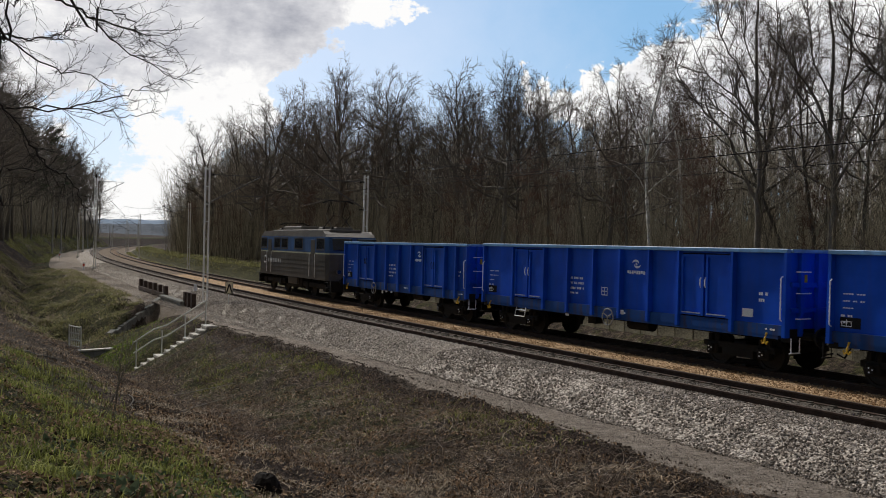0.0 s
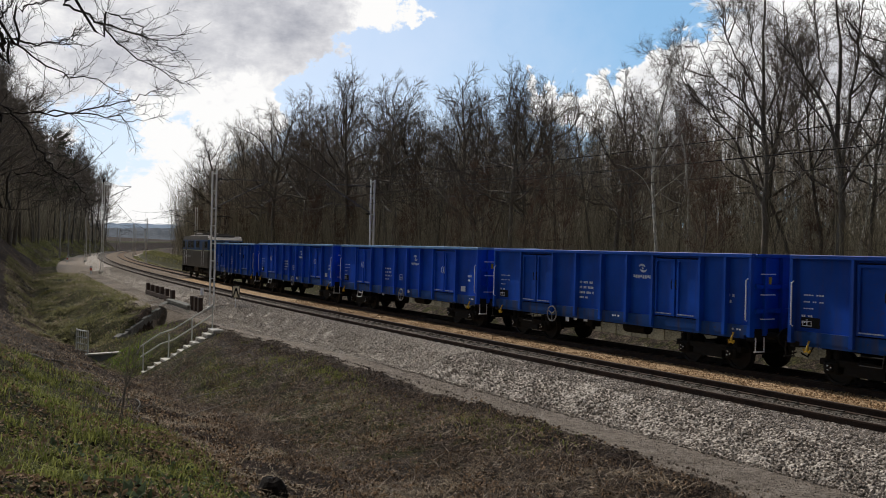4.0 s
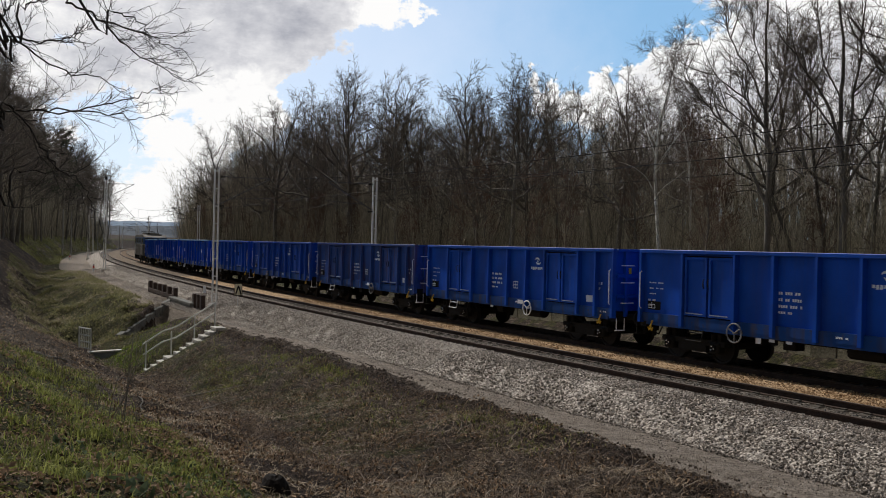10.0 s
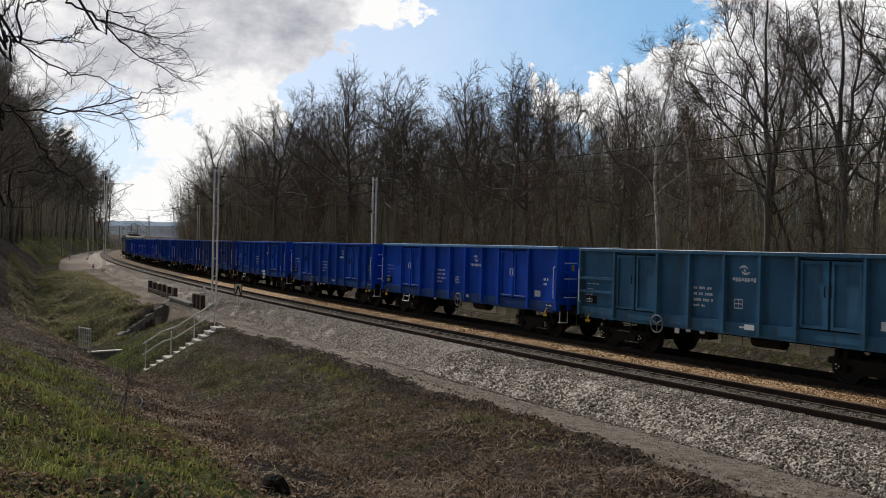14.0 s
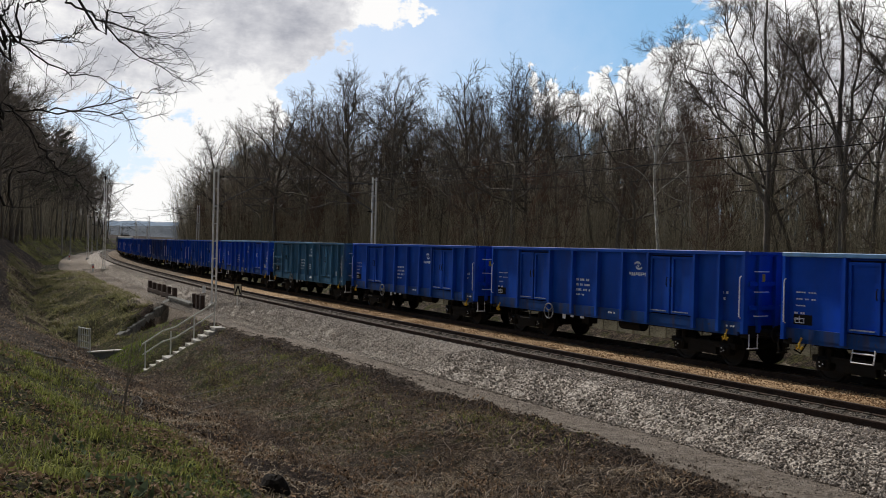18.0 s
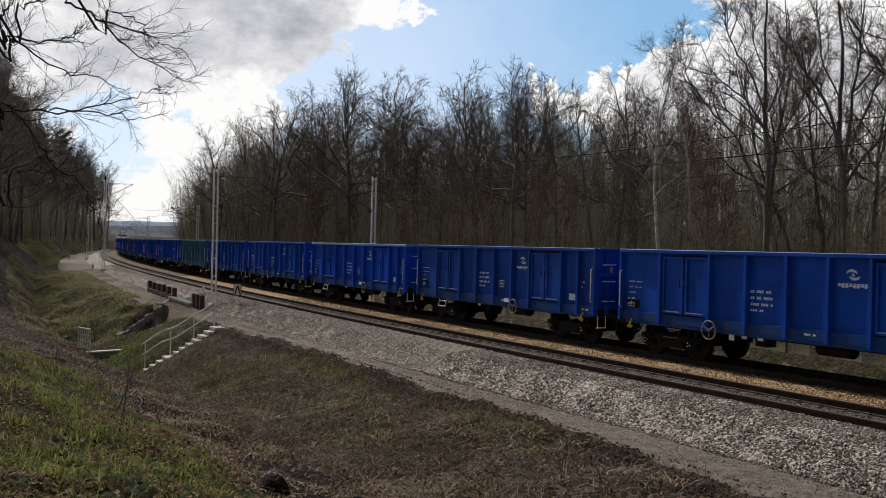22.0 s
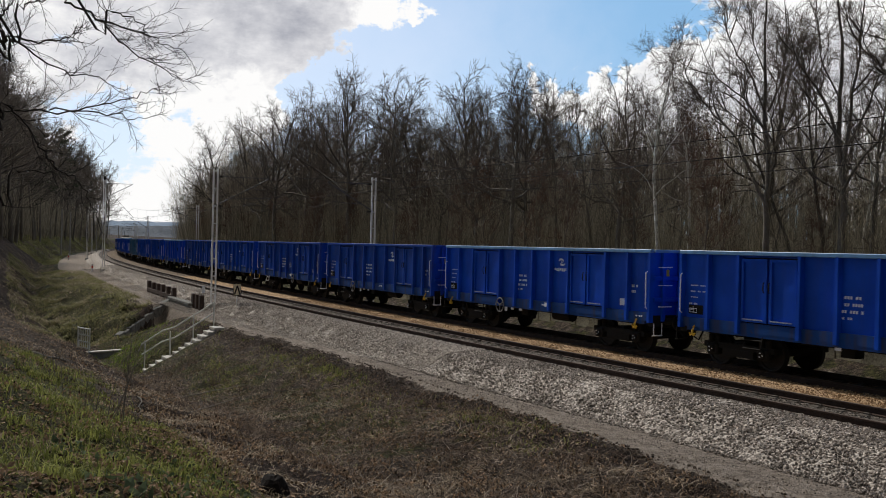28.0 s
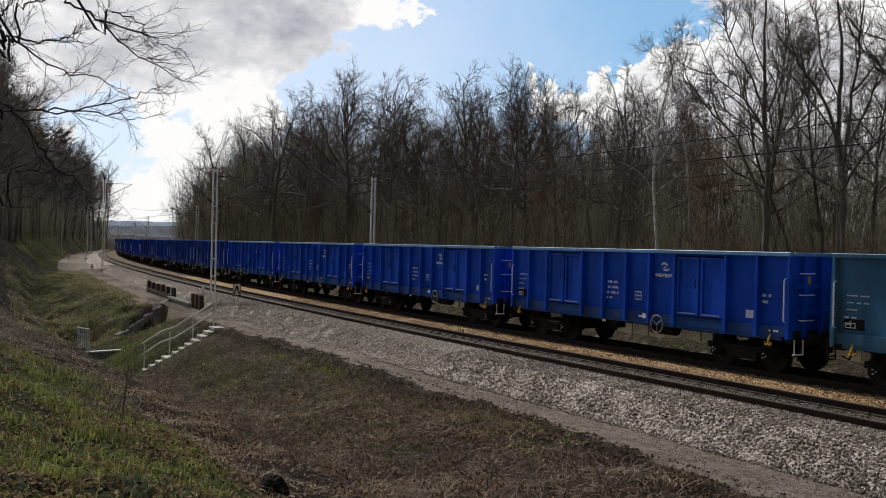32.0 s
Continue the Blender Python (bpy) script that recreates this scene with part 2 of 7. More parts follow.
# ------------------------------------------------------------ mesh helpers


def box(bm, x0, x1, y0, y1, z0, z1, m=None):
    vs = [bm.verts.new(Vector(c) if m is None else m @ Vector(c)) for c in (
        (x0, y0, z0), (x1, y0, z0), (x1, y1, z0), (x0, y1, z0), (x0, y0, z1), (x1, y0, z1), (x1, y1, z1), (x0, y1, z1))]
    for f in ((0, 3, 2, 1), (4, 5, 6, 7), (0, 1, 5, 4), (1, 2, 6, 5), (2, 3, 7, 6), (3, 0, 4, 7)):
        bm.faces.new([vs[i] for i in f])


def bevel_box(bm, x0, x1, y0, y1, z0, z1, w, m=None):
    """A box with chamfered edges."""
    b = bmesh.new()
    box(b, x0, x1, y0, y1, z0, z1)
    bmesh.ops.bevel(b, geom=list(b.edges), offset=w, segments=1, affect="EDGES", profile=0.5)
    join_bm(bm, b, m)


def join_bm(bm, b, m=None):
    vs = {}
    for v in b.verts:
        vs[v] = bm.verts.new(v.co if m is None else m @ v.co)
    for f in b.faces:
        bm.faces.new([vs[v] for v in f.verts])
    b.free()


def tube(bm, pts, rad, sides=6, cap=True):
    """A round bar along points; rad is one radius or one for each point."""
    pts = [Vector(p) for p in pts]
    rad = rad if isinstance(rad, (list, tuple)) else [rad] * len(pts)
    rings = []
    for i, p in enumerate(pts):
        d = (pts[min(i + 1, len(pts) - 1)] - pts[max(i - 1, 0)]).normalized()
        a = d.orthogonal().normalized() if abs(d.z) > 0.9 else d.cross(Vector((0, 0, 1))).normalized()
        b = d.cross(a)
        rings.append([bm.verts.new(p + (a * math.cos(q) + b * math.sin(q)) * rad[i])
                      for q in (2 * math.pi * k / sides for k in range(sides))])
    for r0, r1 in zip(rings, rings[1:]):
        for k in range(sides):
            bm.faces.new((r0[k], r0[(k + 1) % sides], r1[(k + 1) % sides], r1[k]))
    if cap and sides > 2:
        bm.faces.new(rings[0][::-1])
        bm.faces.new(rings[-1])


def disc(bm, c, axis, r0, r1, width, n=20):
    """A wheel disc of two radii (rim, hub) along an axis y."""
    prof = [(0.0, width / 2 * 1.1), (r1, width / 2 * 1.1), (r1 * 1.1, width / 4), (r0 * 0.82, width / 4), (r0 * 0.86, width / 2),
            (r0, width / 2), (r0, -width / 2), (r0 * 0.86, -width / 2), (r0 * 0.82, -width / 4), (r1 * 1.1, -width / 4),
            (r1, -width / 2 * 1.1), (0.0, -width / 2 * 1.1)]
    rings = []
    for r, w in prof:
        if r == 0:
            rings.append([bm.verts.new((c[0], c[1] + w, c[2]))])
        else:
            rings.append([bm.verts.new((c[0] + r * math.cos(a), c[1] + w, c[2] + r * math.sin(a)))
                          for a in (2 * math.pi * k / n for k in range(n))])
    for a, b in zip(rings, rings[1:]):
        for k in range(n):
            k2 = (k + 1) % n
            if len(a) == 1:
                bm.faces.new((a[0], b[k], b[k2]))
            elif len(b) == 1:
                bm.faces.new((a[k], b[0], a[k2]))
            else:
                bm.faces.new((a[k], b[k], b[k2], a[k2]))


def mesh_of(name, bm, material):
    me = bpy.data.meshes.new(name)
    bmesh.ops.recalc_face_normals(bm, faces=bm.faces)
    bm.to_mesh(me)
    bm.free()
    me.materials.append(material)
    return me


def part(name, bm, material, parent, label=""):
    """One mesh object under a thing or a part."""
    ob = new(name, mesh_of(name, bm, material))
    ob.parent = parent
    return tagged(ob, label) if label else ob


def share(name, me, parent, m=None, label=""):
    ob = new(name, me)
    ob.parent = parent
    if m is not None:
        ob.matrix_basis = m
    return tagged(ob, label) if label else ob


def thing(name, label, category, group="", kind="", m=None):
    ob = new(name)
    ob.empty_display_size = 0.3
    if m is not None:
        ob.matrix_basis = m
    return tagged(ob, label, category, group, kind)


def solo(name, bm, material, label, category, group="", kind=""):
    return tagged(new(name, mesh_of(name, bm, material)), label, category, group, kind)


def pydata(name, verts, faces, material, smooth=False):
    me = bpy.data.meshes.new(name)
    me.from_pydata(verts, [], faces)
    me.materials.append(material)
    if smooth:
        me.polygons.foreach_set("use_smooth", [True] * len(me.polygons))
    me.update()
    return me


# ------------------------------------------------------------ the line of the railway
X0, Y0, PHI, R1, R2, S1 = 8.115, 20.0, radians(119.945), 771.06, 1345.5, 55.0
FAR = 3.987                       # the far track lies this far beyond the near one


def _arc(x, y, ph, r, s):
    cx, cy = x + math.sin(ph) * r, y - math.cos(ph) * r
    a = ph - s / r
    nx, ny = np.sin(a), -np.cos(a)
    return cx - nx * r, cy - ny * r, nx, ny, a


_ex, _ey, _, _, _ea = _arc(X0, Y0, PHI, R1, S1)


def line(s, u):
    """Ground place and heading at s metres along the near track and u metres to its far side."""
    s, u = np.asarray(s, float), np.asarray(u, float)
    a, b = _arc(X0, Y0, PHI, R1, np.minimum(s, S1)), _arc(_ex, _ey, _ea, R2, np.maximum(s - S1, 0))
    x, y, nx, ny, h = (np.where(s > S1, q, p) for p, q in zip(a, b))
    return x + nx * u, y + ny * u, h


def tp(s, u, z=0.0):
    x, y, _ = line(s, u)
    return Vector((float(x), float(y), z))


def at(s, u, z=0.0, turn=0.0):
    """Pose on the line: x along the way the train goes, y towards the near side."""
    x, y, h = line(s, u)
    return pose(float(x), float(y), z, 0, 0, math.degrees(float(h)) + turn)


NOISE = [np.random.RandomState(k).rand(256, 256) for k in range(6)]


def smooth_noise(x, y, scale, seed=0):
    """Value noise over arrays, from 0 to 1."""
    tab = NOISE[seed]
    x, y = np.asarray(x) / scale + 1000, np.asarray(y) / scale + 1000
    i, j = np.floor(x).astype(int), np.floor(y).astype(int)
    fx, fy = x - i, y - j
    fx, fy = fx * fx * (3 - 2 * fx), fy * fy * (3 - 2 * fy)
    g = lambda a, b: tab[a % 256, b % 256]
    return (g(i, j) * (1 - fx) + g(i + 1, j) * fx) * (1 - fy) + (g(i, j + 1) * (1 - fx) + g(i + 1, j + 1) * fx) * fy


# along the line: edge of the path, foot of the ditch and its depth, top of the near bank
ST = [-80, 0, 10, 18, 28, 45, 60, 100, 160, 250, 400]
EDGE_U = [-4.7, -4.6, -4.15, -4.15, -4.8, -5.3, -6.4, -7.6, -7.2, -6.0, -6.0]
DITCH_U = [-9.0, -9.2, -9.2, -9.2, -9.2, -10.8, -11.2, -10.2, -9.2, -7.6, -7.6]
DITCH_Z = [-1.1, -1.35, -1.8, -2.15, -2.6, -2.6, -1.9, -1.0, -0.8, -0.75, -0.75]
TOP_U = [-23.5, -23.5, -23, -22.5, -22, -19.5, -17.5, -15.3, -14.2, -12.5, -12.5]


def height(s, u):
    s, u = np.asarray(s, float), np.asarray(u, float)
    e, du, dz = np.interp(s, ST, EDGE_U), np.interp(s, ST, DITCH_U), np.interp(s, ST, DITCH_Z)
    k = np.clip((e - u) / (e - du), 0, 1)
    near = -0.72 + (dz + 0.72) * (k * k * (3 - 2 * k) * 0.5 + k * 0.5)
    top_u = np.interp(s, ST, TOP_U)
    k2 = np.clip((du - u) / (du - top_u), 0, 1)
    bank = dz + (3.2 - dz) * (k2 * 0.8 + 0.2 * k2 * k2 * (3 - 2 * k2)) + np.clip((top_u - u) / 200, 0, 1) * 6
    z = np.where(u > e, -0.72, np.where(u > du, near, bank))
    far = np.interp(u, [7.2, 9.0, 9.45, 13, 40, 90, 300, 700], [-0.72, -0.85, 0.6, 0.7, 1.4, 4.0, 9, 11])
    z = np.where(u > 7.2, far, z)
    rough = np.where((u < e) | (u > 9.6), 1.0, 0.12)
    x, y, _ = line(s, u)
    z = z + rough * ((smooth_noise(x, y, 2.6, 1) - 0.5) * 0.36 + (smooth_noise(x, y, 1.0, 2) - 0.5) * 0.22 + (smooth_noise(x, y, 0.45, 3) - 0.5) * 0.10)
    hum = np.clip((s - 35) / 5, 0, 1) * (1 - np.clip((s - 85) / 20, 0, 1)) * np.clip((e - 0.5 - u) / 0.8, 0, 1) * np.clip((u + 15) / 3, 0, 1)
    z = z + hum * ((smooth_noise(x, y, 1.7, 4) - 0.5) * 0.7 + (smooth_noise(x, y, 0.8, 5) - 0.5) * 0.3)
    # channel of the culvert, below its wing wall
    ws, wu = (s - 46.5) / 1.0, (u + 3.9) / 1.0
    run, away = -0.902 * ws - 0.431 * wu, -0.431 * ws + 0.902 * wu      # along the wall, and off it on the stairs' side
    cut = np.clip(away / 0.3, 0, 1) * (1 - np.clip((away - 1.8) / 3.0, 0, 1)) * np.clip((run + 0.5) / 0.6, 0, 1) * (1 - np.clip((run - 9) / 2.0, 0, 1))
    z = z - 1.5 * cut * np.clip((-3.9 - u) / 0.8, 0, 1)
    # bed of the stairs
    bed = np.interp(u, [-8.9, -8.4, -5.3, -4.9], [-2.85, -2.78, -1.08, -0.9])
    k3 = np.exp(-((s - 28.2) / 0.8) ** 4) * np.clip((u + 9.3) / 0.4, 0, 1) * np.clip((-4.7 - u) / 0.2, 0, 1)
    z = z * (1 - k3) + np.minimum(z, bed) * k3
    z = z + np.clip((s - 500) / 900, 0, 1) * 2.5
    return z


def ground_z(s, u):
    return float(height(s, u))

# ------------------------------------------------------------ ground


def ground_material():
    m = bpy.data.materials.new("bank_soil_and_grass")
    m.use_nodes = True
    nt = m.node_tree
    n, l = nt.nodes, nt.links
    bs = n["Principled BSDF"]
    bs.inputs["Roughness"].default_value = 0.95
    bs.inputs["Specular IOR Level"].default_value = 0.15
    co = n.new("ShaderNodeTexCoord")
    zone = n.new("ShaderNodeVertexColor")
    zone.layer_name = "zone"
    sep = n.new("ShaderNodeSeparateColor")
    l.new(zone.outputs["Color"], sep.inputs[0])

    def noise_fac(scale, detail=5, rough=0.6):
        t = n.new("ShaderNodeTexNoise")
        t.inputs["Scale"].default_value, t.inputs["Detail"].default_value, t.inputs["Roughness"].default_value = scale, detail, rough
        l.new(co.outputs["Object"], t.inputs["Vector"])
        return t.outputs["Fac"]

    def ramp(src, *stops):
        r = n.new("ShaderNodeValToRGB")
        while len(r.color_ramp.elements) < len(stops):
            r.color_ramp.elements.new(0.5)
        for e, (p, c) in zip(r.color_ramp.elements, stops):
            e.position, e.color = p, (*c, 1)
        l.new(src, r.inputs[0])
        return r.outputs[0]

    def mix(f, a, b):
        x = n.new("ShaderNodeMix")
        x.data_type = "RGBA"
        l.new(f, x.inputs["Factor"])
        l.new(a, x.inputs[6])
        l.new(b, x.inputs[7])
        return x.outputs[2]

    def edge(weight, src, gain=1.4):
        """A ragged border: the zone's weight shifted by noise."""
        a = n.new("ShaderNodeMath")
        a.operation = "MULTIPLY_ADD"
        l.new(src, a.inputs[0])
        a.inputs[1].default_value = gain
        l.new(weight, a.inputs[2])
        r = n.new("ShaderNodeMapRange")
        r.interpolation_type = "SMOOTHSTEP"
        r.inputs["From Min"].default_value, r.inputs["From Max"].default_value = 0.5 + gain * 0.42, 0.5 + gain * 0.58
        l.new(a.outputs[0], r.inputs["Value"])
        return r.outputs[0]

    n2, n3, n4 = noise_fac(3.0), noise_fac(36.0, 6, 0.75), noise_fac(1.6, 6)
    mx = n.new("ShaderNodeMath")
    mx.operation = "MULTIPLY_ADD"
    l.new(n3, mx.inputs[0])
    mx.inputs[1].default_value = 0.4
    n5 = noise_fac(9.0, 4, 0.6)
    m2 = n.new("ShaderNodeMath")
    m2.operation = "MULTIPLY_ADD"
    l.new(n5, m2.inputs[0])
    m2.inputs[1].default_value = 0.35
    m3 = n.new("ShaderNodeMath")
    m3.operation = "MULTIPLY"
    l.new(n2, m3.inputs[0])
    m3.inputs[1].default_value = 0.25
    l.new(m3.outputs[0], m2.inputs[2])
    l.new(m2.outputs[0], mx.inputs[2])
    grain = mx.outputs[0]
    dry = ramp(grain, (0.42, (0.010, 0.0075, 0.006)), (0.5, (0.055, 0.041, 0.032)), (0.59, (0.20, 0.155, 0.118)))
    leaf = ramp(grain, (0.42, (0.007, 0.0045, 0.0035)), (0.51, (0.034, 0.022, 0.016)), (0.60, (0.115, 0.075, 0.055)))
    grass = ramp(grain, (0.42, (0.010, 0.010, 0.005)), (0.5, (0.042, 0.042, 0.014)), (0.60, (0.135, 0.128, 0.050)))
    grit = ramp(grain, (0.41, (0.15, 0.125, 0.105)), (0.5, (0.30, 0.256, 0.215)), (0.61, (0.46, 0.40, 0.345)))
    col = mix(edge(sep.outputs["Blue"], n4), dry, leaf)
    col = mix(edge(sep.outputs["Red"], n4), col, grass)
    col = mix(edge(sep.outputs["Green"], n2, 0.6), col, grit)
    l.new(col, bs.inputs["Base Color"])
    bp = n.new("ShaderNodeBump")
    bp.inputs["Strength"].default_value, bp.inputs["Distance"].default_value = 1.0, 0.2
    l.new(grain, bp.inputs["Height"])
    l.new(bp.outputs[0], bs.inputs["Normal"])
    return m


def ground():
    sv = np.concatenate([np.arange(-700, -60, 40), np.arange(-60, -24, 2.0), np.arange(-24, 46, 0.4), np.arange(46, 120, 1.5),
                         np.arange(120, 400, 10.0), np.arange(400, 2300, 60.0)])
    uv = np.concatenate([np.arange(-900, -60, 40), np.arange(-60, -24, 3.0), np.arange(-24, -3, 0.35), np.arange(-3, 8, 1.2),
                         np.arange(8, 60, 3.0), np.arange(60, 730, 30.0)])
    S, U = np.meshgrid(sv, uv, indexing="ij")
    x, y, _ = line(S, U)
    z = height(S, U)
    nu = len(uv)
    verts = np.stack([x, y, z], -1).reshape(-1, 3)
    faces = [(i * nu + j, i * nu + j + 1, (i + 1) * nu + j + 1, (i + 1) * nu + j) for i in range(len(sv) - 1) for j in range(nu - 1)]
    me = pydata("ground", verts.tolist(), faces, ground_material(), True)
    # zones: red grass, green grit path, blue fallen leaves
    e, du = np.interp(S, ST, EDGE_U), np.interp(S, ST, DITCH_U)
    sm = lambda v, a, b: np.clip((v - a) / (b - a), 0, 1)
    path = sm(U, e - 0.35, e + 0.15) * (1 - sm(U, 7.0, 9.0))
    near_bank = sm(-U, 12.2, 13.6) * (1 - sm(S, 12, 22)) * (1 - sm(-U, 20, 24))
    verge = sm(-U, -du - 4.2 - 0 * du, -du - 2.6) * (1 - sm(-U, -du - 0.8, -du)) * 0.55 * sm(S, -2, 6)
    stairs_green = np.exp(-((S - 31.6) / 2.8) ** 2 - ((U + 8.6) / 1.3) ** 2) * 1.3
    mound = sm(S, 34, 44) * sm(-U, -e - 0, -e + 1.2) * (1 - sm(-U, -du - 0.5, -du + 1)) * 0.45
    far_grass = sm(U, 7.0, 8) * (1 - sm(U, 11, 15)) * (0.45 + 0.6 * sm(S, 50, 70))
    clear = sm(S, 150, 200) * sm(-U, 11, 12) * (1 - sm(-U, 15, 17)) * 0.9
    red = np.clip(near_bank + verge + stairs_green + mound + far_grass + clear, 0, 1.2)
    leafy = np.clip(np.exp(-((U - e + 0.75) / 0.45) ** 2) * 0.9 + np.exp(-((U - du + 1.4) / 2.0) ** 2) * 0.85 + sm(-U, 15, 19) * sm(S, 14, 26) * 0.9 + sm(du - U, 0.6, 2.0) * sm(S, 40, 55) * 0.9 + sm(U, 13, 18), 0, 1)
    col = np.stack([red, path, leafy, np.ones_like(S)], -1).reshape(-1, 4).astype(np.float32)
    layer = me.color_attributes.new("zone", "FLOAT_COLOR", "POINT")
    layer.data.foreach_set("color", col.ravel())
    tagged(new("ground", me), "railway cutting bank of dry grass, leaves and green turf", "ground", kind="structure")


ground()


def gravel_material(name, dark, mid, lite, scale):
    m = bpy.data.materials.new(name)
    m.use_nodes = True
    nt = m.node_tree
    n, l = nt.nodes, nt.links
    bs = n["Principled BSDF"]
    bs.inputs["Roughness"].default_value = 0.92
    bs.inputs["Specular IOR Level"].default_value = 0.2
    co = n.new("ShaderNodeTexCoord")
    v = n.new("ShaderNodeTexVoronoi")
    v.inputs["Scale"].default_value = scale
    l.new(co.outputs["Object"], v.inputs["Vector"])
    t = n.new("ShaderNodeTexNoise")
    t.inputs["Scale"].default_value, t.inputs["Detail"].default_value = 0.9, 5
    l.new(co.outputs["Object"], t.inputs["Vector"])
    sep = n.new("ShaderNodeSeparateColor")
    l.new(v.outputs["Color"], sep.inputs[0])
    ad = n.new("ShaderNodeMath")
    ad.operation = "MULTIPLY_ADD"
    l.new(t.outputs["Fac"], ad.inputs[0])
    ad.inputs[1].default_value = 0.5
    l.new(sep.outputs[0], ad.inputs[2])
    r = n.new("ShaderNodeValToRGB")
    r.color_ramp.elements.new(0.5)
    for e, (p, c) in zip(r.color_ramp.elements, ((0.15, dark), (0.65, mid), (1.2, lite))):
        e.position, e.color = min(p, 1), (*c, 1)
    l.new(ad.outputs[0], r.inputs[0])
    l.new(r.outputs[0], bs.inputs["Base Color"])
    bp = n.new("ShaderNodeBump")
    bp.inputs["Strength"].default_value, bp.inputs["Distance"].default_value = 1.0, 0.035
    bp.invert = True
    l.new(v.outputs["Distance"], bp.inputs["Height"])
    l.new(bp.outputs[0], bs.inputs["Normal"])
    return m


M["ballast"] = gravel_material("grey_ballast", (0.10, 0.09, 0.08), (0.29, 0.26, 0.23), (0.52, 0.47, 0.42), 20)
M["ballast_rust"] = gravel_material("rusty_ballast", (0.15, 0.088, 0.045), (0.33, 0.215, 0.12), (0.50, 0.355, 0.215), 15)


def sweep(name, profile, s_values, material, jitter=0.0):
    """A strip of one cross-section along the line, in u and z."""
    verts, faces = [], []
    k = len(profile)
    rs = random.Random(3)
    for s in s_values:
        for i, (u, z) in enumerate(profile):
            j = jitter if 0 < i < k - 1 else 0
            verts.append(tp(s, u + rs.uniform(-j, j), z + rs.uniform(-j, j) * 0.5))
    for a in range(len(s_values) - 1):
        for b in range(k - 1):
            faces.append((a * k + b, a * k + b + 1, (a + 1) * k + b + 1, (a + 1) * k + b))
    return pydata(name, verts, faces, material, False)


FINE_S = np.concatenate([np.arange(-330, -30, 10.0), np.arange(-30, 60, 0.5), np.arange(60, 130, 2.0), np.arange(130, 461, 10.0)])
tagged(new("ballast_near", sweep("ballast_near", [(-3.3, -0.80), (-3.1, -0.67), (-2.8, -0.50), (-2.45, -0.32), (-2.1, -0.18), (-1.5, -0.15),
       (-0.95, -0.145), (-0.72, -0.19)], FINE_S, M["ballast"], 0.03)),
       "bed of pale grey crushed stone under the near track", "ballast", kind="structure")
M["ballast_dirty"] = gravel_material("oil_stained_ballast", (0.022, 0.017, 0.013), (0.065, 0.052, 0.042), (0.19, 0.165, 0.14), 18)
tagged(new("ballast_middle", sweep("ballast_middle", [(-0.72, -0.19), (-0.3, -0.185), (0.3, -0.185), (0.72, -0.19)], FINE_S, M["ballast_dirty"], 0.02)),
       "dark oil-stained stone between the near rails", "ballast", kind="structure")
M["ballast_far_dirty"] = gravel_material("dark_rusty_ballast", (0.035, 0.022, 0.013), (0.10, 0.066, 0.04), (0.24, 0.16, 0.10), 18)
tagged(new("ballast_far_middle", sweep("ballast_far_middle", [(FAR - 0.72, -0.186), (FAR - 0.3, -0.18), (FAR + 0.3, -0.18), (FAR + 0.72, -0.186)], FINE_S, M["ballast_far_dirty"], 0.015)),
       "dark rust-stained stone between the far rails", "ballast", kind="structure")
tagged(new("ballast_far", sweep("ballast_far", [(0.72, -0.19), (0.95, -0.15), (1.3, -0.15), (2.0, -0.18), (2.6, -0.15), (3.0, -0.15), (3.3, -0.20), (4.0, -0.205), (4.7, -0.20), (5.0, -0.15),
       (5.6, -0.19), (6.2, -0.3), (6.8, -0.55), (7.3, -0.80)], FINE_S[FINE_S <= 74], M["ballast_rust"], 0.03)),
       "bed of rust-brown crushed stone under the far track", "ballast", kind="structure")
# distant stretch: shade on the stones' near faces is put into the colour
M["ballast_shaded"] = gravel_material("shaded_brown_ballast", (0.05, 0.038, 0.027), (0.135, 0.10, 0.07), (0.24, 0.185, 0.135), 15)
tagged(new("ballast_far", sweep("ballast_far", [(0.72, -0.19), (0.95, -0.15), (2.0, -0.18), (3.0, -0.15), (3.3, -0.20), (4.7, -0.20), (5.0, -0.15), (5.6, -0.19), (6.2, -0.3), (7.3, -0.80)],
       FINE_S[FINE_S >= 74], M["ballast_shaded"], 0.03)), "bed of dull brown crushed stone under the far track", "ballast", kind="structure")


def spun_turns(rs, n, spread=None):
    """Random turning matrices; spread limits the tilt."""
    a, b, c = (rs.uniform(0, 6.283, n) if spread is None or k == 2 else rs.normal(0, spread, n) for k in range(3))
    ca, sa, cb, sb, cc, sc = np.cos(a), np.sin(a), np.cos(b), np.sin(b), np.cos(c), np.sin(c)
    return np.stack([np.stack([cc * cb, cc * sb * sa - sc * ca, cc * sb * ca + sc * sa], -1), np.stack([sc * cb, sc * sb * sa + cc * ca, sc * sb * ca - cc * sa], -1),
                     np.stack([-sb, cb * sa, cb * ca], -1)], 1)


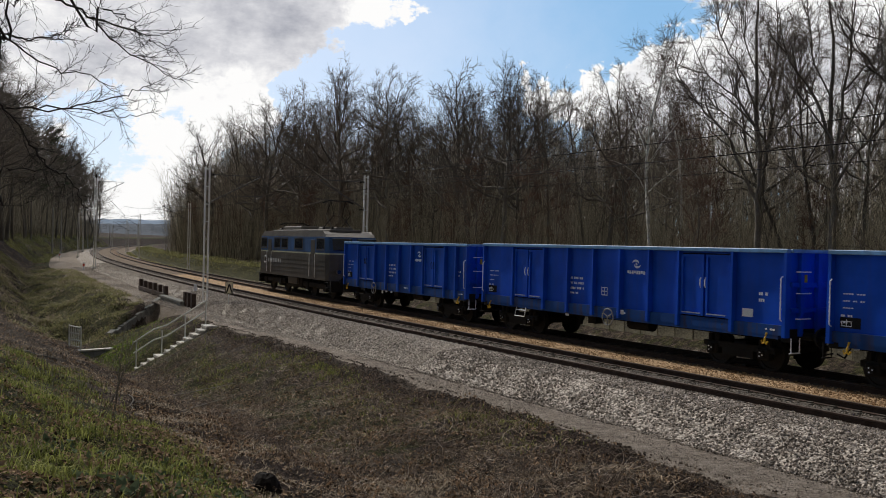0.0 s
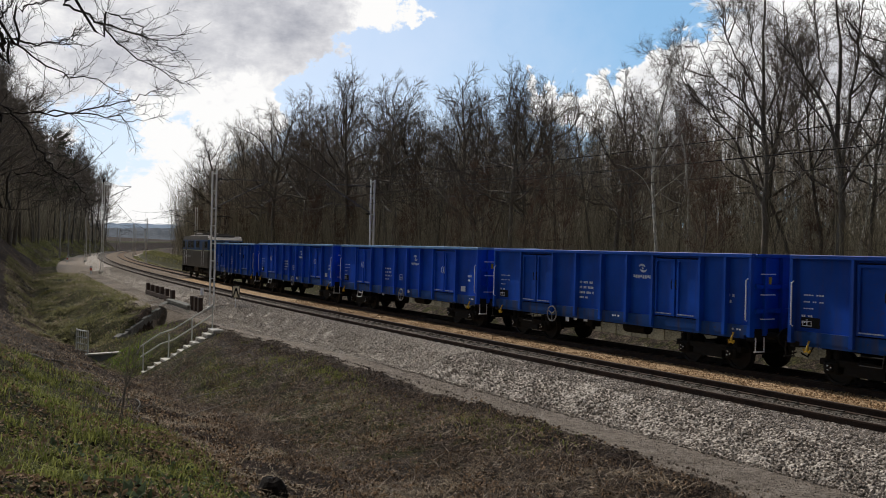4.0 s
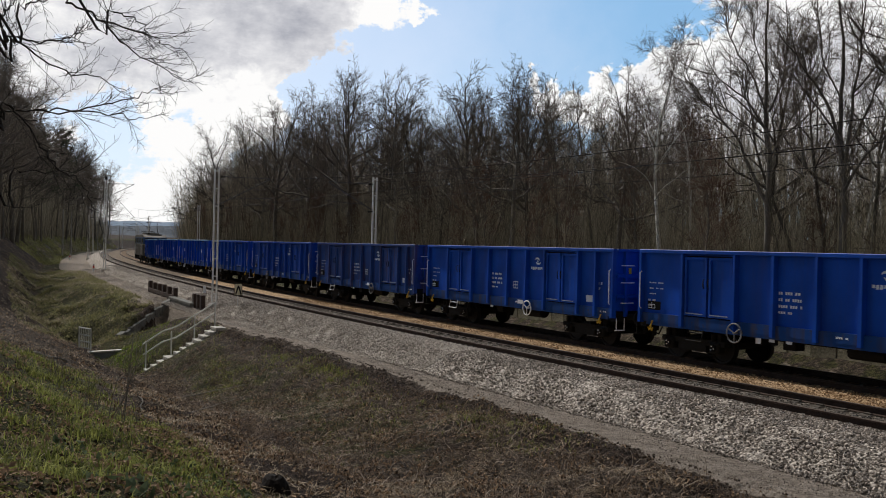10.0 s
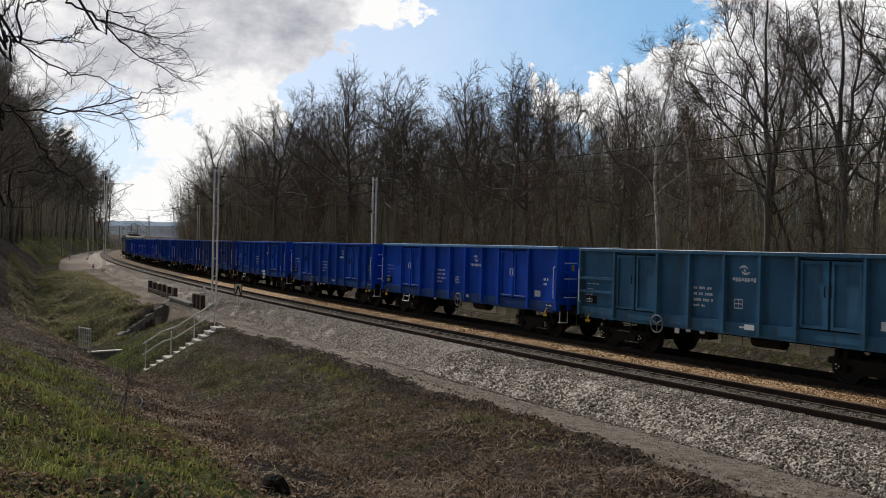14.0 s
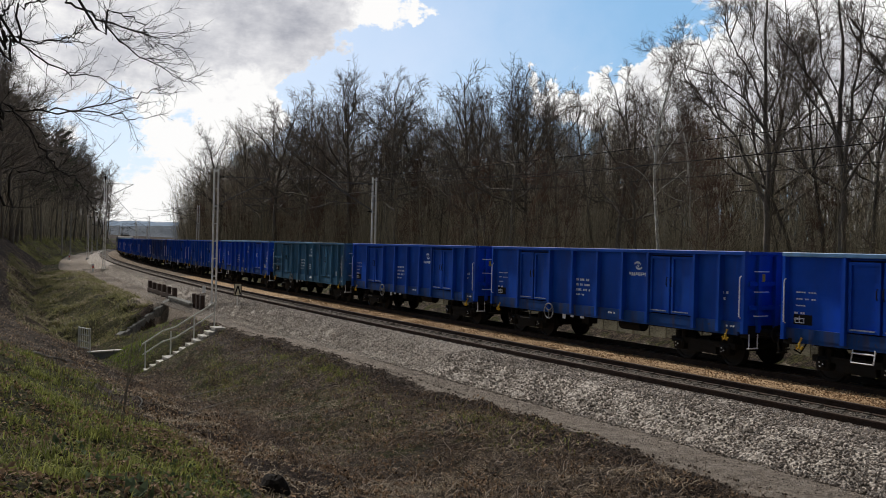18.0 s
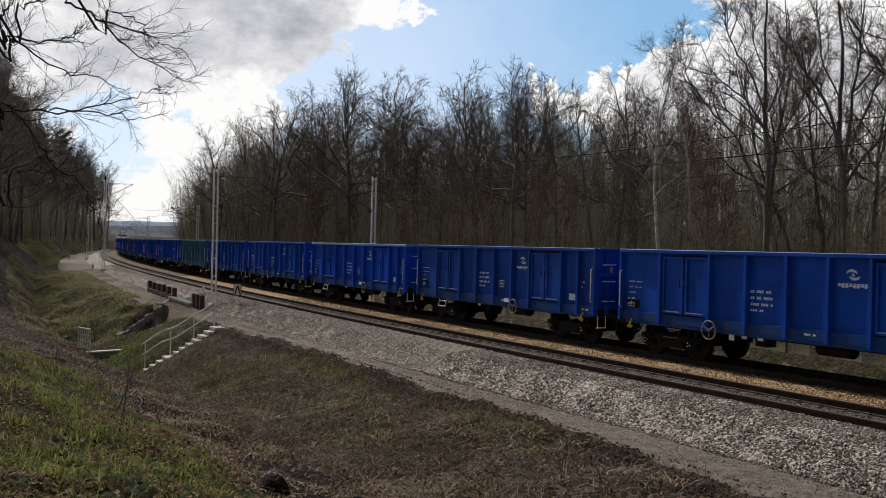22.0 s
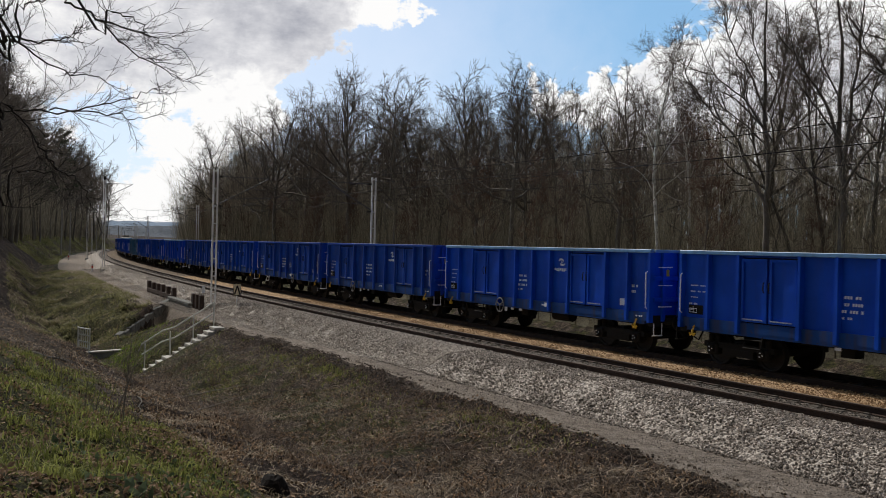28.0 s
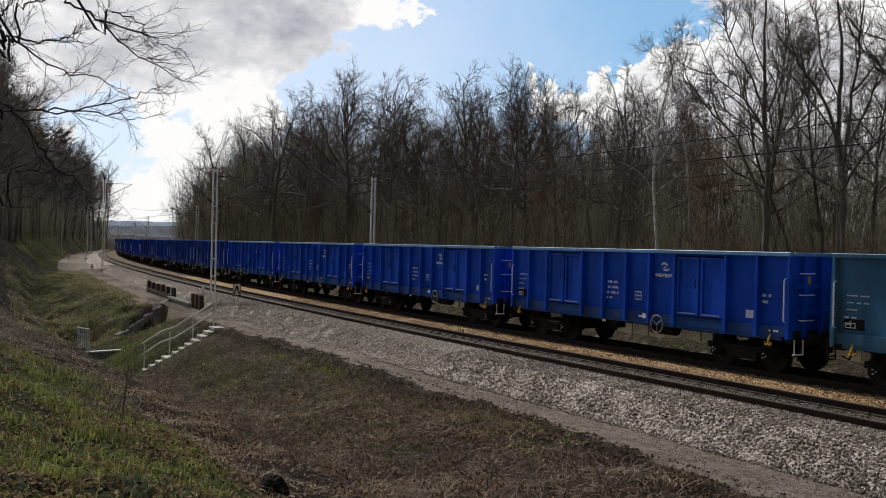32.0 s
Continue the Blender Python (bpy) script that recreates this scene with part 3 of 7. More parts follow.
def stones(name, label, u0, u1, s0, s1, count, material, seed, profile_z, size=(0.015, 0.034), fall=1.35, sink=0.25):
    """Loose stones, each a small irregular lump; u0 and u1 are numbers or follow s."""
    rs = np.random.RandomState(seed)
    base = np.array([(1, 0, 0), (-1, 0, 0), (0, 1, 0), (0, -1, 0), (0, 0, 1), (0, 0, -1)], float)
    tri = np.array([(0, 2, 4), (2, 1, 4), (1, 3, 4), (3, 0, 4), (2, 0, 5), (1, 2, 5), (3, 1, 5), (0, 3, 5)])
    s = s0 + (s1 - s0) * rs.uniform(0, 1, count) ** fall
    lo, hi = (v(s) if callable(v) else v for v in (u0, u1))
    u = lo + (hi - lo) * rs.uniform(0, 1, count)
    x, y, _ = line(s, u)
    size = rs.uniform(*size, count)
    V = np.einsum("nij,nkj->nki", spun_turns(rs, count), base[None] * rs.uniform(0.6, 1.25, (count, 6, 1)) * size[:, None, None])
    V += np.stack([x, y, profile_z(s, u) + size * sink], -1)[:, None]
    faces = (np.arange(count)[:, None, None] * 6 + tri[None]).reshape(-1, 3)
    ob = new(name, pydata(name, V.reshape(-1, 3).tolist(), faces.tolist(), material))
    return tagged(ob, label, "stones", kind="stuff")


def island_stone(name, dark, lite):
    """Stones whose tone changes from one to the next."""
    m = mat(name, [(a + b) / 2 for a, b in zip(dark, lite)], 0.9, bump=0.2)
    nt = m.node_tree
    n, l = nt.nodes, nt.links
    g, r = n.new("ShaderNodeNewGeometry"), n.new("ShaderNodeValToRGB")
    r.color_ramp.elements[0].color, r.color_ramp.elements[1].color = (*dark, 1), (*lite, 1)
    l.new(g.outputs["Random Per Island"], r.inputs[0])
    l.new(r.outputs[0], n["Principled BSDF"].inputs["Base Color"])
    return m


M["loose"] = island_stone("loose_grey_stone", (0.09, 0.08, 0.07), (0.46, 0.405, 0.36))
M["loose_rust"] = island_stone("loose_rusty_stone", (0.18, 0.11, 0.056), (0.52, 0.365, 0.215))
SHOULDER = lambda s, u: np.interp(u, [-4.4, -3.2, -3.1, -2.8, -2.45, -2.1, -1.5, -0.8], [-0.73, -0.72, -0.67, -0.50, -0.32, -0.18, -0.15, -0.15])
stones("ballast_stones", "loose pale grey ballast stones along the near track", -3.35, -0.85, -6, 46, 34000, M["loose"], 5, SHOULDER, (0.018, 0.040))
stones("ballast_stones", "loose pale grey ballast stones beside the distant track", lambda s: np.interp(s, [14, 22, 30, 46, 100], [-3.3, -3.7, -4.5, -4.9, -5.2]), -0.85, 12, 110, 24000, island_stone("pale_grey_stone", (0.30, 0.27, 0.24), (0.66, 0.60, 0.54)), 15, SHOULDER, (0.024, 0.052), 1.6)
stones("track_stones", "loose dark stones between the near rails", -0.66, 0.66, -6, 34, 6500, island_stone("loose_dark_stone", (0.04, 0.033, 0.027), (0.26, 0.235, 0.205)), 8,
       lambda s, u: np.full_like(u, -0.19))
stones("path_pebbles", "few pale pebbles lying on the gravel path", lambda s: np.interp(s, ST, EDGE_U), -3.2, -6, 34, 5200, M["loose"], 6, SHOULDER, (0.006, 0.02), 1.0)
stones("rusty_ballast_stones", "loose rust-brown ballast stones between the tracks", 1.1, 3.1, -6, 40, 11000, M["loose_rust"], 7,
       lambda s, u: np.interp(u, [0.9, 1.3, 2.0, 2.6], [-0.15, -0.15, -0.18, -0.15]))

# ------------------------------------------------------------ tracks


def rail_mesh(offset, cap):
    prof = [(-0.07, -0.172), (-0.07, -0.16), (-0.012, -0.14), (-0.012, -0.045), (-0.036, -0.035), (-0.036, -0.004), (-0.028, 0.0),
            (0.028, 0.0), (0.036, -0.004), (0.036, -0.035), (0.012, -0.045), (0.012, -0.14), (0.07, -0.16), (0.07, -0.172)]
    return sweep("rail", [(offset + a, b) for a, b in prof], np.concatenate([np.arange(-330, -20, 10), np.arange(-20, 130, 3.0), np.arange(130, 461, 8)]), M["rail"])


def rail_head(offset):
    return sweep("running_surface", [(offset - 0.03, 0.0005), (offset - 0.026, 0.003), (offset + 0.026, 0.003), (offset + 0.03, 0.0005)],
                 np.concatenate([np.arange(-330, -20, 10), np.arange(-20, 130, 3.0), np.arange(130, 461, 8)]), M["rail_top"])


def sleeper_mesh():
    bm = bmesh.new()
    for x0, x1, h0, h1 in ((-1.25, -0.45, -0.165, -0.165), (-0.45, 0.45, -0.165, -0.205), (0.45, 1.25, -0.165, -0.165)):
        bevel_box(bm, -0.13, 0.13, x0, x1, -0.36, min(h0, h1), 0.02)
    for y in (-0.86, -0.64, 0.64, 0.86):
        box(bm, -0.07, 0.07, y - 0.05, y + 0.05, -0.166, -0.135)
    return mesh_of("sleeper", bm, M["sleeper"])


SLEEPER = sleeper_mesh()


def track(name, label, u, s0, s1):
    t = thing(name, label, "railway track", "railway tracks")
    for o in (-0.7535, 0.7535):
        r = share("rail", rail_mesh(u + o, True), t, label="rusty steel rail")
        share("running_surface", rail_head(u + o), r, label="polished top of the rail")
    s = s0
    while s < s1:
        share("sleeper", SLEEPER, t, at(s, u))
        s += 0.6
    return t


track("railway_track", "near railway track with rusty rails on concrete sleepers", 0.0, -14, 150)
track("railway_track", "far railway track with rusty rails on concrete sleepers", FAR, -14, 90)

# ------------------------------------------------------------ wagons
# kinds: body length, half of it ahead of the pose; posts and doors as metres behind the front end
KINDS = {
    "short": dict(pitch=14.04, body=12.78, posts=(0.06, 1.82, 3.80, 5.12, 6.46, 7.72, 8.90, 10.86, 11.82, 12.72), doors=((1.9, 3.72), (8.98, 10.78)), top=3.23),
    "panel": dict(pitch=14.04, body=12.78, posts=(0.06, 1.1, 2.2, 4.2, 5.3, 6.42, 7.5, 8.58, 10.58, 11.68, 12.72), doors=((2.28, 4.12), (8.66, 10.5)), top=3.23),
    "long": dict(pitch=15.74, body=14.50, posts=(0.06, 2.06, 4.00, 5.36, 6.72, 8.04, 9.36, 10.62, 12.66, 14.44), doors=((2.14, 3.92), (10.70, 12.58)), top=3.27),
}
HALF = 1.47


def lettering(bm, x, z, rows, y):
    """Short bars in place of painted characters: rows of word widths."""
    for r, (h, widths) in enumerate(rows):
        xx = x
        for w in widths:
            n = max(1, round(w / 0.075)) if h < 0.2 else 1
            step = w / n
            for k in range(n):
                box(bm, xx - (k + 1) * step + step * 0.28, xx - k * step, y, y + 0.004, z - r * 0.17 - h, z - r * 0.17)
            xx -= w + 0.07


def bogie(parent, x, label):
    bm = bmesh.new()
    for y in (-1.02, 1.02):
        # side frame: arched beam with axle boxes and springs
        box(bm, x - 1.25, x + 1.25, y - 0.07, y + 0.07, 0.50, 0.66)
        box(bm, x - 0.55, x + 0.55, y - 0.08, y + 0.08, 0.30, 0.50)
        for a in (-0.9, 0.9):
            bevel_box(bm, x + a - 0.2, x + a + 0.2, y - 0.14, y + 0.14, 0.30, 0.62, 0.04)
            for b in (-0.13, 0.13):
                tube(bm, [(x + a + b, y, 0.6), (x + a + b, y, 0.86)], 0.08, 8)
            tube(bm, [(x + a, y - 0.1, 0.46), (x + a, y + 0.2 * (1 if y > 0 else -1), 0.46)], 0.1, 10)
    box(bm, x - 0.2, x + 0.2, -1.0, 1.0, 0.45, 0.72)
    for a in (-1.22, 1.22):
        box(bm, x + a - 0.05, x + a + 0.05, -1.0, 1.0, 0.5, 0.62)
    bg = part("bogie", bm, M["under"], parent, label)
    for a in (-0.9, 0.9):
        for k in range(3):
            q = 2.1 * k + a
            bm = bmesh.new()
            tube(bm, [(x + a + 0.06 * math.cos(q), 1.215, 0.46 + 0.06 * math.sin(q)), (x + a + 0.06 * math.cos(q), 1.226, 0.46 + 0.06 * math.sin(q))], 0.02, 6)
            part("cover_bolt", bm, M["white"], bg, "white-painted bolt")
    for a in (-0.45, 0.45):
        bm = bmesh.new()
        for y in (-0.76, 0.76):
            box(bm, x + a - 0.06, x + a + 0.06, y - 0.06, y + 0.06, 0.2, 0.6)
        part("brake_shoe", bm, M["under"], bg)


def wheelset_mesh():
    bm = bmesh.new()
    for y in (-0.75, 0.75):
        disc(bm, (0, y, 0), 1, 0.46, 0.13, 0.13, 24)
        b = bmesh.new()
        tube(b, [(0, y - 0.07 * (1 if y > 0 else -1), 0), (0, y - 0.095 * (1 if y > 0 else -1), 0)], 0.485, 24)
        join_bm(bm, b)
    tube(bm, [(0, -1.05, 0), (0, 1.05, 0)], 0.08, 10)
    return mesh_of("wheelset", bm, M["wheel"])


WHEELSET = wheelset_mesh()


def wagon(kind, colour, label, rim="", plate=True, style=0):
    K = KINDS[kind]
    B, top, half = K["body"], K["top"], K["body"] / 2
    zb = 1.14
    w = thing("open_wagon", label, "goods wagon", "blue open wagons of the train")
    C = M[colour]
    X = lambda d: half - d                       # metres behind the front end to local x
    # rim wagons carry the sunlight in the colour of their top rails
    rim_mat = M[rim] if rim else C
    for side, name in ((1, "near"), (-1, "far")):
        y0, y1 = sorted((side * (HALF - 0.17), side * (HALF - 0.13)))
        bm = bmesh.new()
        box(bm, -half, half, y0, y1, zb + 0.1, top - 0.1)
        part("side_wall", bm, C, w)
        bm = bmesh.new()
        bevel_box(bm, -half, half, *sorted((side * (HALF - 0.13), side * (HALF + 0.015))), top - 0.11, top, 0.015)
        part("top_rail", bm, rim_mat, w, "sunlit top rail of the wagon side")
        bm = bmesh.new()
        box(bm, -half, half, *sorted((side * (HALF - 0.16), side * (HALF - 0.05))), zb - 0.10, zb + 0.16)
        box(bm, -half + 0.3, half - 0.3, *sorted((side * (HALF - 0.2), side * (HALF - 0.06))), zb - 0.2, zb - 0.1)
        part("side_sill", bm, M["sill"] if colour.startswith("blue") else C, w)
        for d in K["posts"]:
            bm = bmesh.new()
            x = X(d)
            # tapered pressed post, deeper at the foot
            o, i = side * (HALF + 0.012), side * (HALF - 0.132)
            o2 = side * (HALF + 0.035)
            vs = [bm.verts.new(c) for c in ((x - 0.075, i, zb - 0.14), (x + 0.075, i, zb - 0.14), (x + 0.055, o2, zb - 0.14), (x - 0.055, o2, zb - 0.14),
                                            (x - 0.06, i, top - 0.1), (x + 0.06, i, top - 0.1), (x + 0.04, o, top - 0.1), (x - 0.04, o, top - 0.1))]
            for f in ((0, 3, 2, 1), (4, 5, 6, 7), (0, 1, 5, 4), (1, 2, 6, 5), (2, 3, 7, 6), (3, 0, 4, 7)):
                bm.faces.new([vs[k] for k in f])
            part("post", bm, C, w)
        for d0, d1 in K["doors"]:
            mid = (d0 + d1) / 2
            # raised dark strips stand for the shade in the door gaps
            bm = bmesh.new()
            yg = sorted((side * (HALF - 0.131), side * (HALF - 0.122)))
            for d in (d0 + 0.005, mid, d1 - 0.005):
                box(bm, X(d) - 0.03, X(d) + 0.03, *yg, zb + 0.19, top - 0.19)
            for z in (zb + 0.165, top - 0.20):
                box(bm, X(d1), X(d0), *yg, z, z + 0.035)
            part("door_gap_shade", bm, M["under"], w, "dark gap round the door leaves")
            for a, b in ((d0, mid - 0.02), (mid + 0.02, d1)):
                bm = bmesh.new()
                xa, xb = X(b) + 0.02, X(a) - 0.02
                ys = sorted((side * (HALF - 0.128), side * (HALF - 0.08)))
                yf = sorted((side * (HALF - 0.128), side * (HALF - 0.03)))
                z0, z1 = zb + 0.2, top - 0.2
                box(bm, xa + 0.07, xb - 0.07, *ys, z0 + 0.07, z1 - 0.07)
                for r in ((xa, xb, z0, z0 + 0.08), (xa, xb, z1 - 0.08, z1), (xa, xa + 0.08, z0 + 0.08, z1 - 0.08), (xb - 0.08, xb, z0 + 0.08, z1 - 0.08)):
                    box(bm, r[0], r[1], *yf, r[2], r[3])
                door = part("door", bm, C, w)
                if side > 0 and colour != "teal":
                    bm = bmesh.new()
                    box(bm, xa + 0.12, xb - 0.06, HALF - 0.03, HALF - 0.022, z0 + 0.052, z0 + 0.085)
                    part("worn_edge", bm, M["worn_edge"], door, "pale worn lower edge of the door leaf")
                if side > 0:
                    bm = bmesh.new()
                    hx = xa + 0.05 if a == d0 else xb - 0.05
                    tube(bm, [(hx, HALF + 0.02, zb + 1.0), (hx, HALF + 0.05, zb + 1.06), (hx, HALF + 0.05, zb + 1.22), (hx, HALF + 0.02, zb + 1.28)], 0.018, 6)
                    part("handle", bm, M["white"] if colour == "blue_fresh" and kind == "long" else M["under"], door)
    for end in (1, -1):
        bm = bmesh.new()
        xs = sorted((end * (half - 0.06), end * (half - 0.02)))
        box(bm, *xs, -HALF + 0.1, HALF - 0.1, zb, top - 0.05)
        ew = part("end_wall", bm, C, w)
        for z in (zb + 0.5, zb + 1.15):
            bm = bmesh.new()
            box(bm, *sorted((end * (half - 0.018), end * (half + 0.06))), -HALF + 0.12, HALF - 0.12, z, z + 0.12)
            part("end_beam", bm, C, ew)
        for y in (-1.0, -0.34, 0.34, 1.0):
            bm = bmesh.new()
            box(bm, *sorted((end * (half - 0.018), end * (half + 0.10))), y - 0.06, y + 0.06, zb - 0.1, top - 0.1)
            part("end_post", bm, C, ew)
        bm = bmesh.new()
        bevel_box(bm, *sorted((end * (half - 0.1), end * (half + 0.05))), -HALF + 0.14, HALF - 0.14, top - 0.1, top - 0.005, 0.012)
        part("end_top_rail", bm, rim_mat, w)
        # headstock, buffers, coupling, ladder, handrail
        hs = end * (half + 0.02)
        bm = bmesh.new()
        box(bm, *sorted((end * (half - 0.25), hs)), -1.35, 1.35, 0.88, 1.22)
        part("headstock", bm, M["under"], w)
        for y in (-0.875, 0.875):
            bm = bmesh.new()
            e = end
            tube(bm, [(hs, y, 1.04), (hs + e * 0.36, y, 1.04)], 0.10, 10)
            tube(bm, [(hs + e * 0.36, y, 1.04), (hs + e * 0.56, y, 1.04)], 0.075, 10)
            tube(bm, [(hs + e * 0.56, y, 1.04), (hs + e * 0.60, y, 1.04)], 0.23, 16)
            part("buffer", bm, M["under"], w)
        bm = bmesh.new()
        tube(bm, [(hs, 0, 1.0), (hs + end * 0.4, 0, 0.98), (hs + end * 0.6, 0, 0.86)], 0.05, 6)
        tube(bm, [(hs, 0.35, 0.95), (hs + end * 0.25, 0.36, 0.55), (hs + end * 0.5, 0.3, 0.62)], 0.025, 6)
        part("coupling", bm, M["under"], w)
        for y in (HALF - 0.2, -HALF + 0.2):
            bm = bmesh.new()
            for dy in (-0.16, 0.16):
                tube(bm, [(hs + end * 0.10, y + dy - 0.02, 0.62), (hs + end * 0.10, y + dy - 0.02, 1.0)], 0.014, 5)
            tube(bm, [(hs + end * 0.10, y - 0.2, 0.62), (hs + end * 0.10, y + 0.2, 0.62)], 0.02, 5)
            part("corner_step", bm, M["white"] if end < 0 else M["under"], w)
        for z in (zb + 0.35, zb + 1.0, zb + 1.55):
            bm = bmesh.new()
            tube(bm, [(hs + end * 0.05, HALF - 0.75, z), (hs + end * 0.14, HALF - 0.72, z), (hs + end * 0.14, HALF - 0.3, z), (hs + end * 0.05, HALF - 0.26, z)], 0.016, 5)
            part("end_rung", bm, M["white"], w, "white painted rung on the end wall")
        bm = bmesh.new()
        x = end * (half - 0.13)
        tube(bm, [(x, HALF + 0.0, zb + 0.28), (x, HALF + 0.07, zb + 0.32), (x, HALF + 0.07, zb + 1.38), (x, HALF + 0.0, zb + 1.42)], 0.017, 6)
        part("handrail", bm, M["white"], w, "white vertical grab rail")
        bm = bmesh.new()
        x = end * (half - 0.62)
        tube(bm, [(x, HALF - 0.02, zb - 0.06), (x, HALF + 0.05, zb - 0.2), (x, HALF + 0.06, zb - 0.3), (x + 0.07, HALF + 0.06, zb - 0.34), (x + 0.1, HALF + 0.06, zb - 0.26)], 0.028, 6)
        tube(bm, [(x - 0.1, HALF + 0.06, zb - 0.27), (x - 0.06, HALF + 0.06, zb - 0.34), (x, HALF + 0.06, zb - 0.3)], 0.026, 6)
        part("rope_hook", bm, M["yellow"], w, "yellow rope hook")
    bm = bmesh.new()
    box(bm, -half + 0.05, half - 0.05, -HALF + 0.1, HALF - 0.1, 1.16, 1.24)
    part("floor", bm, M["blue_rust"], w, "scuffed steel floor")
    bm = bmesh.new()
    for y in (-0.35, 0.35):
        box(bm, -half + 0.2, half - 0.2, y - 0.09, y + 0.09, 0.80, 1.16)
    for k in range(7):
        x = -half + 0.9 + k * (B - 1.8) / 6
        box(bm, x - 0.05, x + 0.05, -HALF + 0.12, HALF - 0.12, 0.98, 1.16)
    part("underframe", bm, M["under"], w)
    bm = bmesh.new()
    tube(bm, [(-1.6, 0.75, 0.82), (-0.6, 0.75, 0.82)], 0.2, 12)
    tube(bm, [(0.2, 0.8, 0.9), (2.6, 0.8, 0.86)], 0.03, 6)
    box(bm, 0.9, 1.3, 0.62, 0.98, 0.66, 0.98)
    part("brake_cylinder", bm, M["under"], w)
    pivot = half - 1.92
    for x in (pivot, -pivot):
        bogie(w, x, "two-axle black bogie")
        for a in (0.9, -0.9):
            ws = share("wheelset", WHEELSET, w, pose(x + a, 0, 0.46), "steel wheels on one axle")
    # step under the front door, brake wheel, plates and lettering
    d0 = K["doors"][0][0]
    bm = bmesh.new()
    xs0, xs1 = X(d0 + 0.15), X(d0 + 0.75)
    tube(bm, [(xs0, HALF - 0.1, zb - 0.06), (xs0, HALF + 0.0, zb - 0.5), (xs1, HALF + 0.0, zb - 0.5), (xs1, HALF - 0.1, zb - 0.06)], 0.02, 5)
    tube(bm, [(xs0, HALF - 0.05, zb - 0.28), (xs1, HALF - 0.05, zb - 0.28)], 0.02, 5)
    part("door_step", bm, M["white"] if style == 0 and kind != "panel" else M["under"], w)
    bm = bmesh.new()
    bx = X(7.6 if kind == "long" else (7.95 if style == 0 else 4.4 if kind == "panel" else 3.9))
    ring = [(bx + 0.26 * math.cos(a), HALF + 0.05, 1.0 + 0.26 * math.sin(a)) for a in (2 * math.pi * k / 20 for k in range(21))]
    tube(bm, ring, 0.022, 6, False)
    for k in range(3):
        a = 2 * math.pi * k / 3 + 0.5
        tube(bm, [(bx, HALF + 0.05, 1.0), (bx + 0.26 * math.cos(a), HALF + 0.05, 1.0 + 0.26 * math.sin(a))], 0.02, 5)
    tube(bm, [(bx, 0.9, 1.0), (bx, HALF + 0.07, 1.0)], 0.03, 8)
    part("brake_wheel", bm, M["white"] if style == 0 and colour == "blue" else M["brake"], w, "spoked hand brake wheel")
    yl = HALF - 0.129
    bm = bmesh.new()
    lettering(bm, X(5.40 if kind == "long" else 5.22), 2.2, ((0.075, (0.14, 0.24, 0.18)), (0.075, (0.14, 0.16, 0.30)), (0.075, (0.30, 0.24, 0.08)), (0.06, (0.24, 0.14))), yl)
    tagged(part("painted_lettering", bm, M["white"], w, "white bars of painted lettering"), kind="stuff")
    bm = bmesh.new()
    x = X(8.2 if kind == "long" else 7.58 if kind == "panel" else (7.84 if style != 2 else 6.6))
    # the word: upright strokes tied by a thin line, so that it stays one piece
    for k in range(8):
        a = x - 0.08 - k * 0.105
        box(bm, a - 0.074, a, yl, yl + 0.004, 2.40 if k % 3 else 2.43, 2.51)
    box(bm, x - 0.88, x - 0.08, yl, yl + 0.0035, 2.435, 2.45)
    tagged(part("painted_word", bm, M["white"], w, "white bar word of the company mark"), kind="stuff")
    # two facing swooshes
    bm = bmesh.new()
    for flip in (0, math.pi):
        ring = []
        for k in range(9):
            a = flip + math.pi * (0.05 + 0.95 * k / 8)
            th = 0.036 * math.sin(math.pi * (k + 0.6) / 9.2)
            c, q = math.cos(a), math.sin(a)
            ox = 0.04 * math.cos(flip)
            ring.append([bm.verts.new((x - 0.5 + ox + (0.14 + d) * c, yl + 0.005, 2.72 + (0.08 + d) * q + 0.02 * math.cos(flip))) for d in (-th, th)])
        for p, q in zip(ring, ring[1:]):
            bm.faces.new((p[0], p[1], q[1], q[0]))
        cen = bm.faces.new([bm.verts.new((x - 0.5 + dx, yl + 0.005, 2.72 + dz)) for dx, dz in ((-0.05, -0.03), (0.0, -0.05), (0.05, 0.0), (0.0, 0.045))])
    part("company_mark", bm, M["white"], w, "white company mark of two swooshes")
    bm = bmesh.new()
    if style != 1:
        x = X(6.0 if kind != "long" else 6.3) - 0.75
        for k in range(3):
            box(bm, x - 0.3, x, yl, yl + 0.004, 1.66 + k * 0.12, 1.69 + k * 0.12)
        for k in range(3):
            box(bm, x - 0.02 - k * 0.14, x - k * 0.14, yl, yl + 0.0045, 1.66, 1.93)
    if bm.verts:
        part("load_table", bm, M["white"], w, "white ruled load table")
    for dx, z, rows, y in ((0.35, 2.24, ((0.035, (0.3, 0.24)), (0.035, (0.2, 0.12, 0.14)), (0.03, (0.3,))), yl), (0.30, 1.72, ((0.05, (0.12, 0.14)), (0.035, (0.2,))), yl),
                           (B - 1.0, 2.12, ((0.08, (0.14, 0.1)), (0.08, (0.2,))), yl), (B - 0.7, zb + 0.06, ((0.05, (0.08, 0.18)),), HALF - 0.049),
                           (B * 0.55, zb + 0.06, ((0.05, (0.2, 0.1)),), HALF - 0.049)):
        bm = bmesh.new()
        lettering(bm, X(dx), z, rows, y)
        tagged(part("painted_data", bm, M["white"], w, "small white bars of painted data"), kind="stuff")
    bm = bmesh.new()
    box(bm, X(0.84), X(0.28), yl, yl + 0.003, 1.40, 1.66)
    dp = part("data_panel", bm, M["under"], w, "black panel for data")
    bm = bmesh.new()
